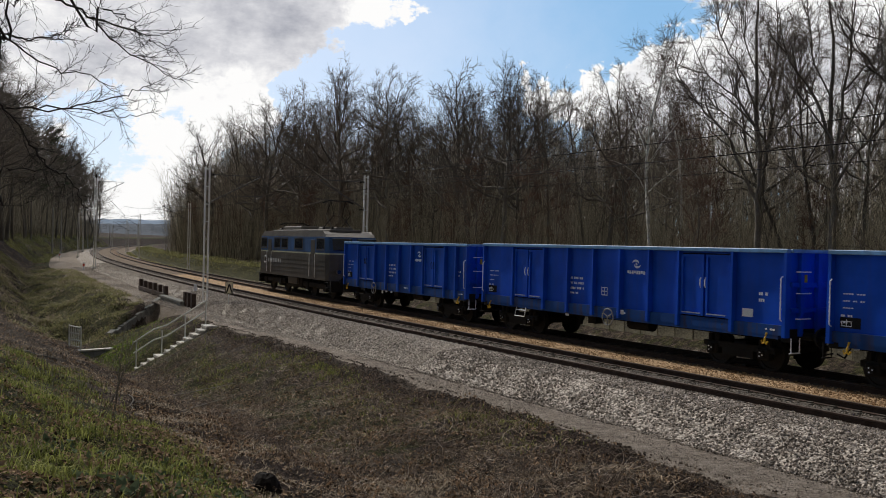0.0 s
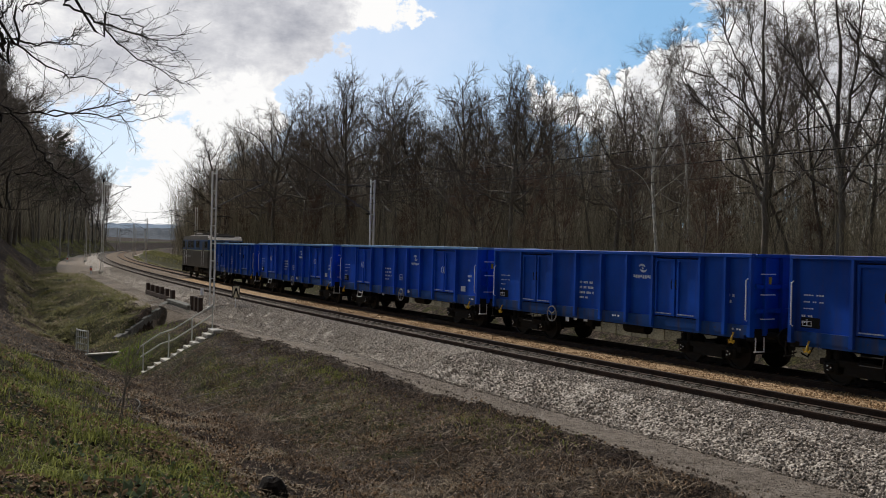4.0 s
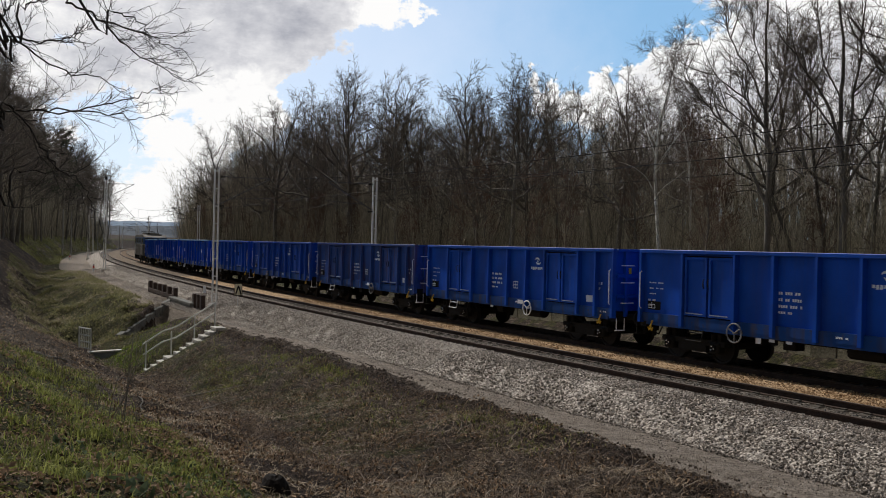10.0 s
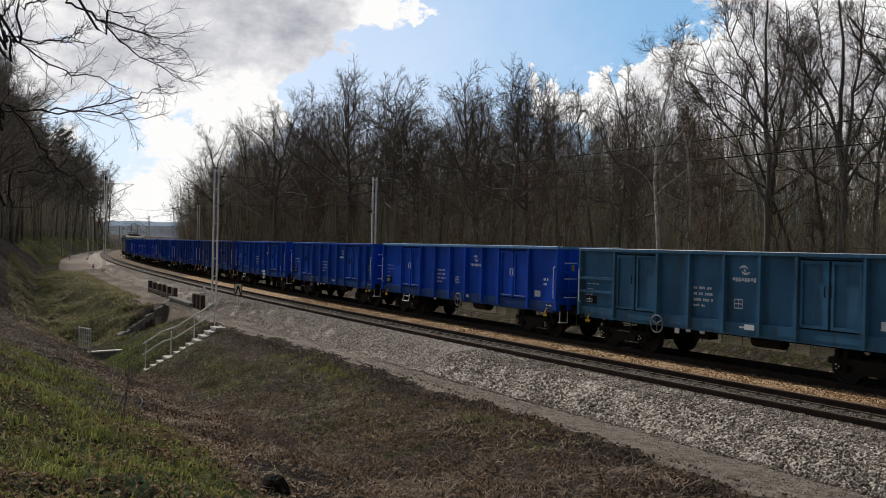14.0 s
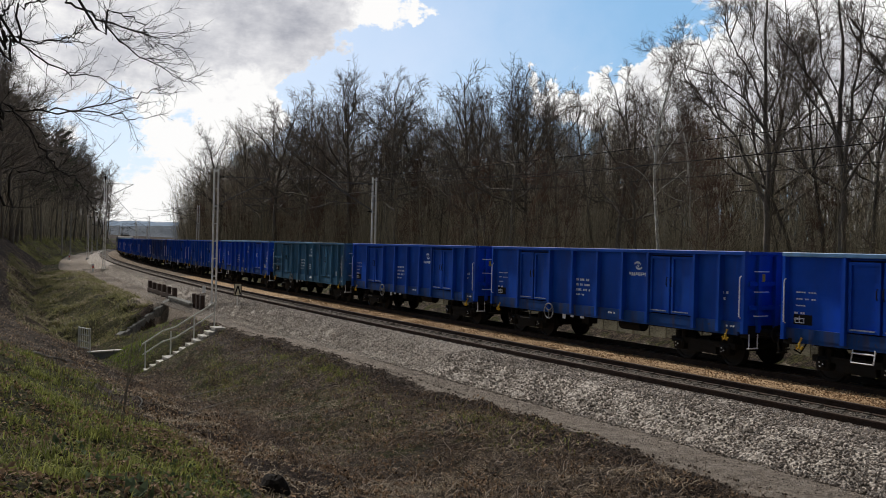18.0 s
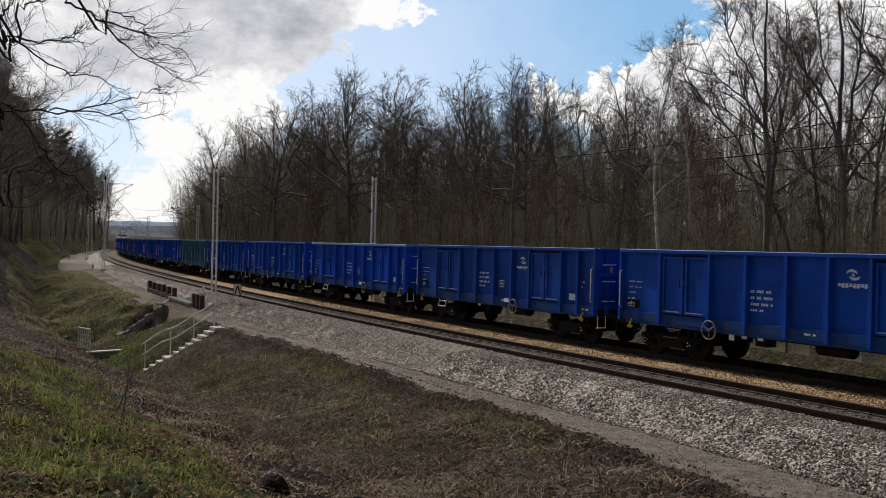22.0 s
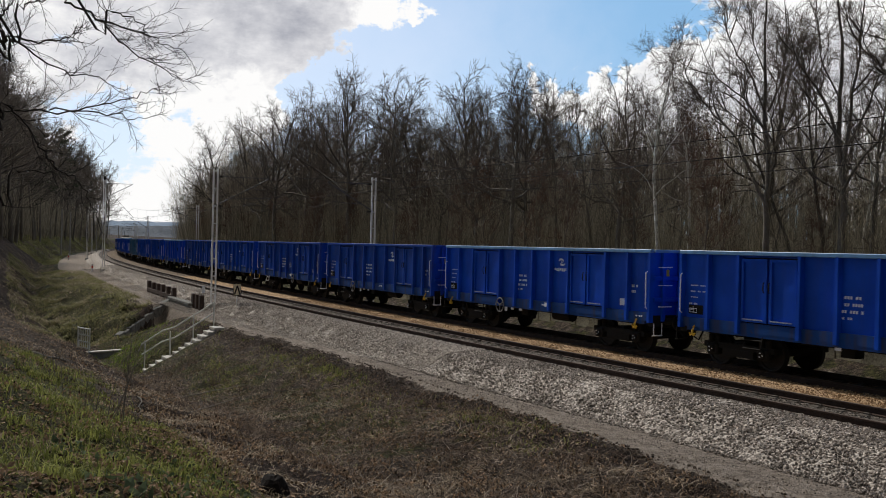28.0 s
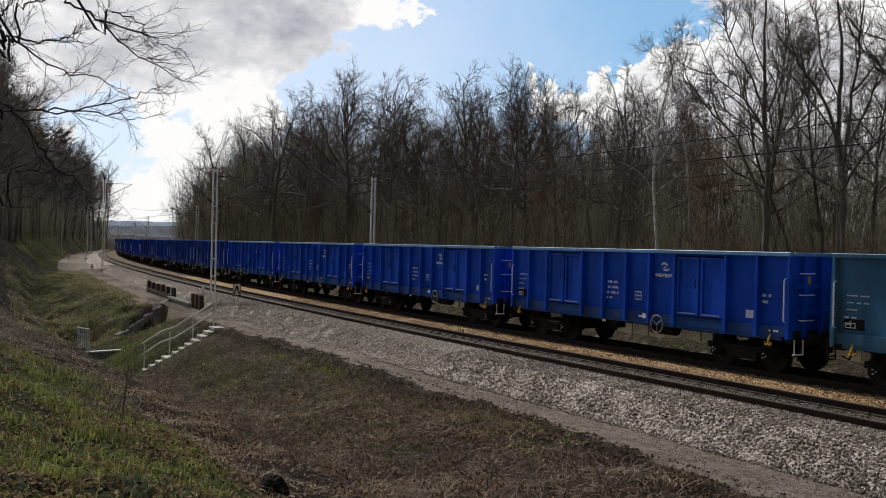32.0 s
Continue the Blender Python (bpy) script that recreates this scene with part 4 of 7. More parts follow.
    for x0, x1, z0, z1 in ((0.32, 0.60, 1.44, 1.46), (0.32, 0.60, 1.55, 1.57), (0.32, 0.34, 1.46, 1.55), (0.45, 0.47, 1.46, 1.62), (0.58, 0.60, 1.46, 1.55)):
        box(bm, X(x1), X(x0), yl + 0.003, yl + 0.006, z0, z1)
    part("symbol", bm, M["white"], dp, "white line symbol")
    for d in ((4.6, 5.05, 5.6) if style != 0 else (5.3,)):
        bm = bmesh.new()
        box(bm, X(d) - 0.10, X(d) + 0.08, HALF - 0.1, HALF - 0.09, 0.78 if d < 4.8 else 0.86, 0.98)
        part("hanging_plate", bm, M["white"], w, "small white plate under the sill")
    if plate:
        bm = bmesh.new()
        x = X(B - 1.55)
        box(bm, x - 0.36, x, yl, yl + 0.012, 1.44, 1.66)
        part("label_plate", bm, M["white"], w, "white label plate")
        bm = bmesh.new()
        x = X(7.2 if kind != "long" else 7.9)
        box(bm, x - 0.34, x, HALF - 0.05, HALF - 0.04, zb - 0.02, zb + 0.12)
        part("label_plate", bm, M["white"], w, "white label plate")
    bm = bmesh.new()
    box(bm, -half - 0.09, -half - 0.07, HALF - 0.66, HALF - 0.56, 2.42, 2.62)
    part("warning_sign", bm, M["yellow"], w, "small yellow warning sticker")
    if style == 2:
        bm = bmesh.new()
        for z in (1.76, 2.2):
            box(bm, X(1.75), X(0.1), HALF - 0.129, HALF + 0.008, z, z + 0.09)
        part("panel_rail", bm, C, w)
    return w


# the train from its head: kind, paint, rim, style
TRAIN = (("short", "blue", "rim", 1), ("long", "blue_fresh", "rim", 0), ("long", "blue_fresh", "rim", 0), ("short", "blue", "", 1),
         ("short", "blue_worn", "", 1), ("short", "blue_rust", "", 0), ("short", "blue", "", 0), ("short", "blue", "", 1),
         ("long", "blue_fresh", "rim", 0), ("short", "teal", "", 2), ("short", "blue", "", 1), ("short", "blue", "", 1),
         ("short", "blue_fresh", "rim", 0), ("short", "blue_worn", "", 0), ("short", "blue", "", 1), ("short", "blue_worn", "", 0),
         ("short", "blue_worn", "", 1), ("panel", "blue_fresh", "rim", 1), ("panel", "blue_fresh", "rim", 0), ("panel", "blue_fresh", "rim", 0),
         ("panel", "blue_fresh", "rim", 0), ("short", "teal", "", 0), ("short", "blue", "", 1))
WORDS = {"blue": "royal blue steel open wagon with white lettering", "blue_fresh": "freshly painted bright blue steel open wagon",
         "blue_worn": "faded dark blue steel open wagon with dirt", "teal": "weathered teal-blue steel open wagon with dull paint",
         "blue_rust": "dark blue steel open wagon streaked with rust"}
WAGONS, _built = [], {}
_back = 0.0
for kind, colour, rim, style in TRAIN:
    key = (kind, colour, rim, style)
    if key in _built:
        wg = copy_thing(_built[key], Matrix())
    else:
        lab = WORDS[colour] + (", pale worn top rim" if rim else "") + (", extra side rails" if style == 2 else "")
        wg = _built[key] = wagon(kind, colour, lab, rim, style != 1 or colour == "blue_fresh", style)
    WAGONS.append((wg, _back + KINDS[kind]["body"] / 2))
    _back += KINDS[kind]["pitch"]

# ------------------------------------------------------------ locomotive


def locomotive():
    lo = thing("electric_locomotive", "grey and blue electric locomotive with one raised pantograph", "locomotive")
    half, hw = 6.8, 1.5
    # body shell: a rounded plan at the cab ends, raked fronts
    def shell(z0, z1, rake0, rake1, bm, inset=0.0):
        def ring(z, rake):
            out = []
            for x, y in ((half, 0.0), (half - 0.05, 0.75), (half - 0.35, hw - 0.12), (half - 0.7, hw), (-half + 0.7, hw), (-half + 0.35, hw - 0.12), (-half + 0.05, 0.75), (-half, 0.0),
                         (-half + 0.05, -0.75), (-half + 0.35, -hw + 0.12), (-half + 0.7, -hw), (half - 0.7, -hw), (half - 0.35, -hw + 0.12), (half - 0.05, -0.75)):
                k = rake * max(0, (abs(x) - (half - 1.0))) / 1.0
                out.append(bm.verts.new((x - math.copysign(k, x), y - math.copysign(inset, y) if y else 0, z)))
            return out
        a, b = ring(z0, rake0), ring(z1, rake1)
        for k in range(14):
            bm.faces.new((a[k], a[(k + 1) % 14], b[(k + 1) % 14], b[k]))
        bm.faces.new(a[::-1])
        bm.faces.new(b)
    bm = bmesh.new()
    shell(1.05, 2.49, 0.0, 0.0, bm)
    part("lower_body", bm, M["loco_grey"], lo, "grey ribbed lower body")
    bm = bmesh.new()
    shell(2.49, 2.57, 0.0, 0.015, bm, -0.006)
    part("waist_stripe", bm, mat("pale_stripe_paint", (0.42, 0.42, 0.28), 0.5, vary=0.2), lo, "pale yellow-green waist stripe")
    bm = bmesh.new()
    shell(2.57, 3.46, 0.015, 0.26, bm)
    part("upper_body", bm, M["loco_blue"], lo, "blue window band")
    bm = bmesh.new()
    for z0, z1, i0, i1 in ((3.46, 3.62, -0.02, 0.05), (3.62, 3.80, 0.05, 0.4)):
        shell(z0, z1, 0.28 if z0 < 3.6 else 0.8, 0.8 if z0 < 3.6 else 2.0, bm, i0)
    bevel_box(bm, -5.3, 5.3, -0.95, 0.95, 3.70, 3.9, 0.05)
    part("roof", bm, M["loco_roof"], lo, "dirty grey-brown roof")
    bm = bmesh.new()
    bevel_box(bm, 0.2, 3.6, -0.75, 0.75, 3.88, 4.12, 0.06)
    part("roof_box", bm, M["loco_roof"], lo, "resistor housing on the roof")
    for k, x in enumerate((-4.6, -2.6, 4.9)):
        bm = bmesh.new()
        bevel_box(bm, x - 0.5, x + 0.5, -0.5, 0.5, 3.86, 4.02, 0.04)
        part("roof_hatch", bm, M["loco_roof"], lo)
    for side in (1, -1):
        for x0, x1 in ((2.0, 3.1), (0.5, 1.6), (-2.3, -0.9), (4.8, 5.95), (-5.9, -4.75)):
            bm = bmesh.new()
            bevel_box(bm, x0, x1, *sorted((side * (hw - 0.03), side * (hw + 0.012))), 2.76, 3.34, 0.03)
            win = part("side_window", bm, M["glass"], lo, "dark side window")
            bm = bmesh.new()
            for r in ((x0 - 0.06, x1 + 0.06, 2.70, 2.76), (x0 - 0.06, x1 + 0.06, 3.34, 3.40), (x0 - 0.06, x0, 2.76, 3.34), (x1, x1 + 0.06, 2.76, 3.34)):
                box(bm, r[0], r[1], *sorted((side * (hw - 0.01), side * (hw + 0.02))), r[2], r[3])
            part("window_frame", bm, M["loco_grey"], win)
        for x in (-4.1, 4.1):
            bm = bmesh.new()
            bevel_box(bm, x - 0.36, x + 0.36, *sorted((side * (hw - 0.02), side * (hw + 0.012))), 1.25, 3.3, 0.02)
            d = part("cab_door", bm, M["loco_grey"], lo)
            bm = bmesh.new()
            for e in (-0.46, 0.46):
                tube(bm, [(x + e, side * (hw + 0.06), 1.2), (x + e, side * (hw + 0.06), 2.5)], 0.018, 6)
            part("grab_rail", bm, M["white"], d)
        # ribs along the lower side
        for z in (1.35, 1.6, 1.85, 2.1):
            bm = bmesh.new()
            box(bm, -6.0, 6.0, *sorted((side * hw, side * (hw + 0.015))), z, z + 0.05)
            part("side_rib", bm, M["loco_grey"], lo)
    bm = bmesh.new()
    y = hw + 0.017
    ringc = [(4.95 + 0.26 * math.cos(a), y, 1.97 + 0.22 * math.sin(a)) for a in (2 * math.pi * k / 16 for k in range(17))]
    tube(bm, ringc, 0.05, 5, False)
    lettering(bm, 4.4, 2.08, ((0.25, (0.30, 0.26, 0.30, 0.26, 0.30, 0.26, 0.30, 0.26)),), y)
    part("company_mark", bm, mat("faded_white_paint", (0.36, 0.37, 0.38), 0.6, vary=0.3), lo, "large faded white company mark")
    for end in (1, -1):
        for y0 in (-0.72, 0.72):
            bm = bmesh.new()
            x = end * (half - 0.02)
            m = Matrix.Translation((x - end * 0.09, y0, 3.05)) @ pose(0, 0, 0, 0, -end * 14, 0)
            bevel_box(bm, -0.03, 0.03, -0.58, 0.58, -0.33, 0.33, 0.02, m)
            part("windscreen", bm, M["glass"], lo, "dark cab windscreen")
            bm = bmesh.new()
            tube(bm, [(end * (half - 0.12), y0 * 1.3, 1.55), (end * (half + 0.02), y0 * 1.3, 1.55)], 0.14, 14)
            hl = part("headlight", bm, M["loco_roof"], lo)
            bm = bmesh.new()
            tube(bm, [(end * (half + 0.02), y0 * 1.3, 1.55), (end * (half + 0.03), y0 * 1.3, 1.55)], 0.11, 14)
            part("lens", bm, M["glass"], hl)
            bm = bmesh.new()
            tube(bm, [(end * half, y0 * 1.2, 1.04), (end * (half + 0.56), y0 * 1.2, 1.04)], 0.1, 10)
            tube(bm, [(end * (half + 0.56), y0 * 1.2, 1.04), (end * (half + 0.6), y0 * 1.2, 1.04)], 0.24, 16)
            part("buffer", bm, M["under"], lo)
        bm = bmesh.new()
        box(bm, *sorted((end * (half - 0.2), end * (half + 0.02))), -1.4, 1.4, 0.45, 1.05)
        part("buffer_beam", bm, M["under"], lo)
        # pantograph: folded pair of arms
        px = end * 3.9
        bm = bmesh.new()
        base = 4.02
        raised = 1.5 if end < 0 else 0.30
        for yy in (-0.55, 0.55):
            tube(bm, [(px - 0.8, yy, base), (px + 0.8, yy, base)], 0.03, 6)
            tube(bm, [(px - 0.7, yy, base), (px + 0.55, yy * 0.9, base + raised * 0.45), (px - 0.1, yy * 0.8, base + raised)], 0.025, 6)
            tube(bm, [(px + 0.7, yy, base), (px - 0.75, yy * 0.9, base + raised * 0.45), (px - 0.1, yy * 0.8, base + raised)], 0.025, 6)
        pn = part("pantograph", bm, M["wire"], lo, "pantograph on the roof")
        bm = bmesh.new()
        for dx in (-0.12, 0.12):
            tube(bm, [(px - 0.1 + dx, -0.95, base + raised - 0.12), (px - 0.1 + dx, -0.6, base + raised + 0.02), (px - 0.1 + dx, 0.6, base + raised + 0.02), (px - 0.1 + dx, 0.95, base + raised - 0.12)], 0.03, 6)
        part("contact_strip", bm, M["wire"], pn)
        for yy in (-0.55, 0.55):
            for dx in (-0.7, 0.7):
                bm = bmesh.new()
                tube(bm, [(px + dx, yy, 3.72), (px + dx, yy, base)], 0.07, 8)
                part("insulator", bm, M["under"], pn)
        bx = end * 4.0
        bm = bmesh.new()
        for yy in (-1.12, 1.12):
            bevel_box(bm, bx - 2.3, bx + 2.3, yy - 0.1, yy + 0.1, 0.55, 0.85, 0.04)
            for a in (-1.5, 1.5):
                bevel_box(bm, bx + a - 0.24, bx + a + 0.24, yy - 0.16, yy + 0.16, 0.4, 0.82, 0.04)
                for b in (-0.3, 0.3):
                    tube(bm, [(bx + a + b, yy, 0.8), (bx + a + b, yy, 1.08)], 0.1, 8)
        box(bm, bx - 0.3, bx + 0.3, -1.1, 1.1, 0.5, 1.0)
        part("bogie", bm, M["under"], lo, "black locomotive bogie")
        for a in (-1.5, 1.5):
            bm = bmesh.new()
            for yy in (-0.75, 0.75):
                disc(bm, (0, yy, 0), 1, 0.62, 0.17, 0.14, 28)
            tube(bm, [(0, -1.1, 0), (0, 1.1, 0)], 0.1, 10)
            ws = part("wheelset", bm, M["wheel"], lo, "large driving wheels on one axle")
            ws.matrix_basis = pose(bx + a, 0, 0.62)
        bm = bmesh.new()
        for k in range(3):
            box(bm, end * 6.3 - 0.25, end * 6.3 + 0.25, hw - 0.25, hw - 0.02, 0.35 + k * 0.3, 0.39 + k * 0.3)
        part("cab_step", bm, M["under"], lo)
    bm = bmesh.new()
    bevel_box(bm, -1.3, 1.3, -1.15, 1.15, 0.42, 1.05, 0.05)
    part("battery_box", bm, M["under"], lo)
    bm = bmesh.new()
    bevel_box(bm, -0.8, 0.9, 1.15, 1.3, 0.62, 1.0, 0.02)
    part("side_panel", bm, M["loco_grey"], lo)
    return lo


LOCO = locomotive()


def progress(t):
    """Metres along the line of the first wagon's front end."""
    return 31.18 + 7.714 * t + 0.01711 * t * t + 0.000181 * t ** 3


def motions():
    """The train goes away round the curve and gathers speed; the wheels roll."""
    steps = [k * 1.0 for k in range(33)]
    everything = [(LOCO, -(0.63 + 8.2), 4.0, 0.62)] + [(wg, back, 4.4, 0.46) for wg, back in WAGONS]
    for ob, back, base, radius in everything:
        rows = []
        for t in steps:
            s = progress(t) - back
            a, b = tp(s + base, FAR), tp(s - base, FAR)
            mid, d = (a + b) / 2, a - b
            rows.append((t, pose(mid.x, mid.y, 0, 0, 0, math.degrees(math.atan2(d.y, d.x)))))
        walk(ob, rows)
        # the wheels turn while they pass the near stretch
        ts = [t / 10 for t in range(321) if -16 < progress(t / 10) - back < 60]
        ts = [t for t in ts if 0 < t < 32]
        for ws in [c for c in ob.children if c.name.startswith("wheelset")]:
            p = ws.matrix_basis.translation.copy()
            turn = lambda t: pose(p.x, p.y, p.z) @ Matrix.Rotation((progress(t) - progress(0)) / radius, 4, "Y")
            walk(ws, [(t, turn(t)) for t in [0.0] + ts + [32.0]])

# ------------------------------------------------------------ masts and overhead line


def mast(s, u, top, arm, base=-0.35, lattice=True, label="galvanised steel mast with a cantilever arm"):
    """A mast of two channels tied by battens; arm reaches over the track (+ to the far side)."""
    m = thing("catenary_mast", label, "mast", "masts of the overhead line", m=at(s, u))
    if lattice:
        for y in (-0.115, 0.115):
            bm = bmesh.new()
            for x in (-0.06, 0.05):
                box(bm, x, x + 0.012, y - 0.04, y + 0.04, base, top)
            box(bm, -0.06, 0.06, y + math.copysign(0.035, y) - 0.006, y + math.copysign(0.035, y) + 0.006, base, top)
            part("channel", bm, M["mast"], m)
        z = base + 0.5
        while z < top:
            bm = bmesh.new()
            box(bm, -0.066, -0.060, -0.15, 0.15, z, z + 0.06)
            box(bm, 0.062, 0.068, -0.15, 0.15, z, z + 0.06)
            part("batten", bm, M["mast"], m)
            z += 1.0
    else:
        bm = bmesh.new()
        tube(bm, [(0, 0, base), (0, 0, top)], [0.17, 0.12], 10)
        part("shaft", bm, M["concrete"], m)
    bm = bmesh.new()
    bevel_box(bm, -0.3, 0.3, -0.3, 0.3, base - 0.6, base - 0.05, 0.04)
    part("foundation", bm, M["concrete"], m)
    if arm:
        d = -arm                                   # local y is towards the near side
        zt, zl = top - 0.42, top - 2.1
        bm = bmesh.new()
        tube(bm, [(0, 0, zt), (0, d, zt + 0.02)], 0.028, 6)
        part("top_stay", bm, M["arm"], m)
        bm = bmesh.new()
        tube(bm, [(0, 0, zl), (0, d, zt - 0.02)], 0.036, 6)
        part("bracket_tube", bm, M["arm"], m)
        bm = bmesh.new()
        tube(bm, [(0, d * 0.25, zl + 0.42), (0, d * 1.05, 5.75)], 0.022, 6)
        tube(bm, [(0, d * 1.05, 5.75), (0, d * 0.9, 5.5)], 0.012, 5)
        part("registration_arm", bm, M["arm"], m)
        for z in (zt, zl):
            bm = bmesh.new()
            a = math.copysign(1, d)
            for k in range(4):
                tube(bm, [(0, a * (0.14 + k * 0.08), z), (0, a * (0.18 + k * 0.08), z)], 0.06, 8)
            part("insulator", bm, M["under"], m)
    return m


MAST_TOP = 7.3
NEAR_S, FAR_S = (-24, 39.0, 101.2, 163, 225, 287, 349), (-25, 38.6, 95.3, 155, 215, 275, 335)
for s in NEAR_S:
    mast(s, -2.8 if s < 100 else -3.0, 10.1 if 100 < s < 102 else MAST_TOP, 3.1)
for s in FAR_S:
    mast(s, 6.8, MAST_TOP, -3.0)
for s, u in ((196, -8.3), (219, -7.6)):
    mast(s, u, 9.2, 0, -0.4, False, "grey concrete pole beside the line")
for s in (312, 380):
    mast(s, -7.5, 8.5, 0, -0.4, False, "grey concrete pole beside the line")


def overhead(name, label, u, supports):
    o = thing(name, label, "overhead line", "overhead lines")
    for a, b in zip(supports, supports[1:]):
        n = 14
        bm = bmesh.new()
        tube(bm, [tp(a + (b - a) * k / n, u, 6.88 - 0.9 * 4 * (k / n) * (1 - k / n)) for k in range(n + 1)], 0.009, 4)
        part("messenger_wire", bm, M["wire"], o)
        bm = bmesh.new()
        tube(bm, [tp(a + (b - a) * k / n, u + 0.2 * math.sin(k), 5.5) for k in range(n + 1)], 0.008, 4)
        part("contact_wire", bm, M["wire"], o)
        for k in range(1, n, 2):
            bm = bmesh.new()
            p = a + (b - a) * k / n
            tube(bm, [tp(p, u, 6.88 - 0.9 * 4 * (k / n) * (1 - k / n)), tp(p, u, 5.5)], 0.004, 3)
            part("dropper", bm, M["wire"], o)
    return o


overhead("overhead_line", "thin dark contact and messenger wires over the near track", 0.25, (-150, -87, *NEAR_S))
overhead("overhead_line", "thin dark contact and messenger wires over the far track", FAR - 0.15, (-150, -88, *FAR_S))
# feeder wire on the tall mast
bm = bmesh.new()
tube(bm, [(0, 0, 10.05), (0, 0, 10.5)], 0.07, 8)
for k in range(3):
    tube(bm, [(0, 0, 10.12 + k * 0.12), (0, 0, 10.17 + k * 0.12)], 0.13, 10)
feeder = solo("mast_insulator", bm, M["under"], "dark post insulator on top of the tall mast", "insulator")
feeder.matrix_basis = at(101.2, -3.0)

# ------------------------------------------------------------ sign, markers, stairs, culvert


def track_sign():
    g = thing("track_sign", "pale rectangular trackside sign with a black angle mark", "sign", m=at(35.6, -2.35, 0, 18))
    bm = bmesh.new()
    tube(bm, [(0, 0, -0.75), (0, 0, 0.92)], 0.03, 8)
    part("post", bm, M["mast"], g)
    # the plate faces back along the line, towards the coming trains
    bm = bmesh.new()
    bevel_box(bm, -0.045, -0.03, -0.24, 0.24, 0.26, 0.92, 0.005)
    plate = part("plate", bm, mat("aged_sign_white", (0.80, 0.73, 0.54), 0.6, vary=0.15), g)
    bm = bmesh.new()
    for sgn in (-1, 1):
        m = Matrix.Translation((-0.049, sgn * 0.085, 0.56)) @ pose(0, 0, 0, sgn * 20, 0, 0)
        box(bm, -0.003, 0.003, -0.04, 0.04, -0.25, 0.25, m)
    part("angle_mark", bm, M["under"], plate, "black angle mark")
    bm = bmesh.new()
    for r in ((-0.24, 0.24, 0.26, 0.29), (-0.24, 0.24, 0.89, 0.92), (-0.24, -0.21, 0.29, 0.89), (0.21, 0.24, 0.29, 0.89)):
        box(bm, -0.049, -0.046, r[0], r[1], r[2], r[3])
    part("border", bm, M["under"], plate, "black border")


track_sign()


def marker_post(s, u, z, h, red):
    g = thing("marker_post", "short white trackside marker post" + (" with a red band" if red else ""), "marker", "trackside markers", m=at(s, u))
    bm = bmesh.new()
    bevel_box(bm, -0.06, 0.06, -0.09, 0.09, z - 0.3, z + h, 0.015)
    part("post", bm, M["white"], g)
    if red:
        bm = bmesh.new()
        box(bm, -0.065, 0.065, -0.095, 0.095, z + h * 0.45, z + h * 0.8)
        part("band", bm, mat("red_band_paint", (0.45, 0.06, 0.04), 0.6), g, "red band")


marker_post(101.0, -4.2, -0.72, 0.9, True)
marker_post(45.6, -1.9, -0.25, 0.55, False)
marker_post(160, -6.0, -0.72, 1.0, True)


def staircase():
    s0, width = 28.2, 0.95
    st = thing("concrete_staircase", "pale concrete stairs down the bank to the culvert", "stairs", m=at(s0, -5.0))
    top_z, rise, run = -0.72, 0.182, 0.275
    y, z = 0.0, top_z
    path = []
    for k in range(11):
        depth = 0.45 if k in (0, 7) else run
        bm = bmesh.new()
        bevel_box(bm, -width / 2, width / 2, y, y + depth + 0.03, z - 0.09, z, 0.012)
        step = part("step", bm, M["step"], st)
        bm = bmesh.new()
        box(bm, -width / 2 + 0.06, width / 2 - 0.06, y + depth - 0.10, y + depth - 0.02, z - rise - 0.05, z - 0.09)
        part("riser", bm, M["concrete"], step)
        path.append((y + depth, z))
        y += depth
        z -= rise
    for x in (-width / 2 - 0.03, width / 2 - 0.03):
        bm = bmesh.new()
        for (a, za), (b, zb) in zip(path, path[1:]):
            vs = [bm.verts.new((x + dx, yy, zz)) for dx in (0, 0.06) for yy, zz in ((a, za - 0.5), (b, zb - 0.5), (b, zb - 0.12), (a, za - 0.12))]
            for f in ((3, 2, 1, 0), (4, 5, 6, 7), (0, 1, 5, 4), (1, 2, 6, 5), (2, 3, 7, 6), (3, 0, 4, 7)):
                bm.faces.new([vs[i] for i in f])
        part("stringer", bm, M["concrete"], st)
    rail = thing("stair_railing", "white painted steel tube railing beside the stairs", "railing", m=at(s0, -5.0))
    x = width / 2 + 0.1
    line_pts = [(0.1, -0.72), (1.0 * 0.62, -0.72)] + [(path[k][0], path[k][1]) for k in (6, 7, 10)]
    line_pts = [(0.25, path[0][1]), (path[6][0] - 0.1, path[6][1]), (path[7][0], path[7][1] + 0.02), (path[10][0] + 0.05, path[10][1])]
    for name, hgt in (("handrail", 1.08), ("mid_rail", 0.60)):
        bm = bmesh.new()
        pts = [(x, a, b + hgt) for a, b in line_pts]
        if hgt > 1:
            pts.append((x, path[10][0] + 0.18, path[10][1] + 0.75))
        tube(bm, pts, 0.032, 8)
        part(name, bm, M["railing"], rail)
    for a, b in ((0.25, path[0][1]), (path[3][0] - 0.1, path[3][1]), (path[7][0] - 0.35, path[7][1]), (path[9][0] + 0.2, path[9][1] - 0.1)):
        bm = bmesh.new()
        tube(bm, [(x, a, b - 0.4), (x, a, b + 1.06)], 0.032, 8)
        part("post", bm, M["railing"], rail)


M["step"] = mat("pale_concrete_step", (0.58, 0.56, 0.52), 0.85, vary=0.25, scale=4)
M["railing"] = mat("chalky_white_railing", (0.62, 0.63, 0.60), 0.6, vary=0.2, scale=3)
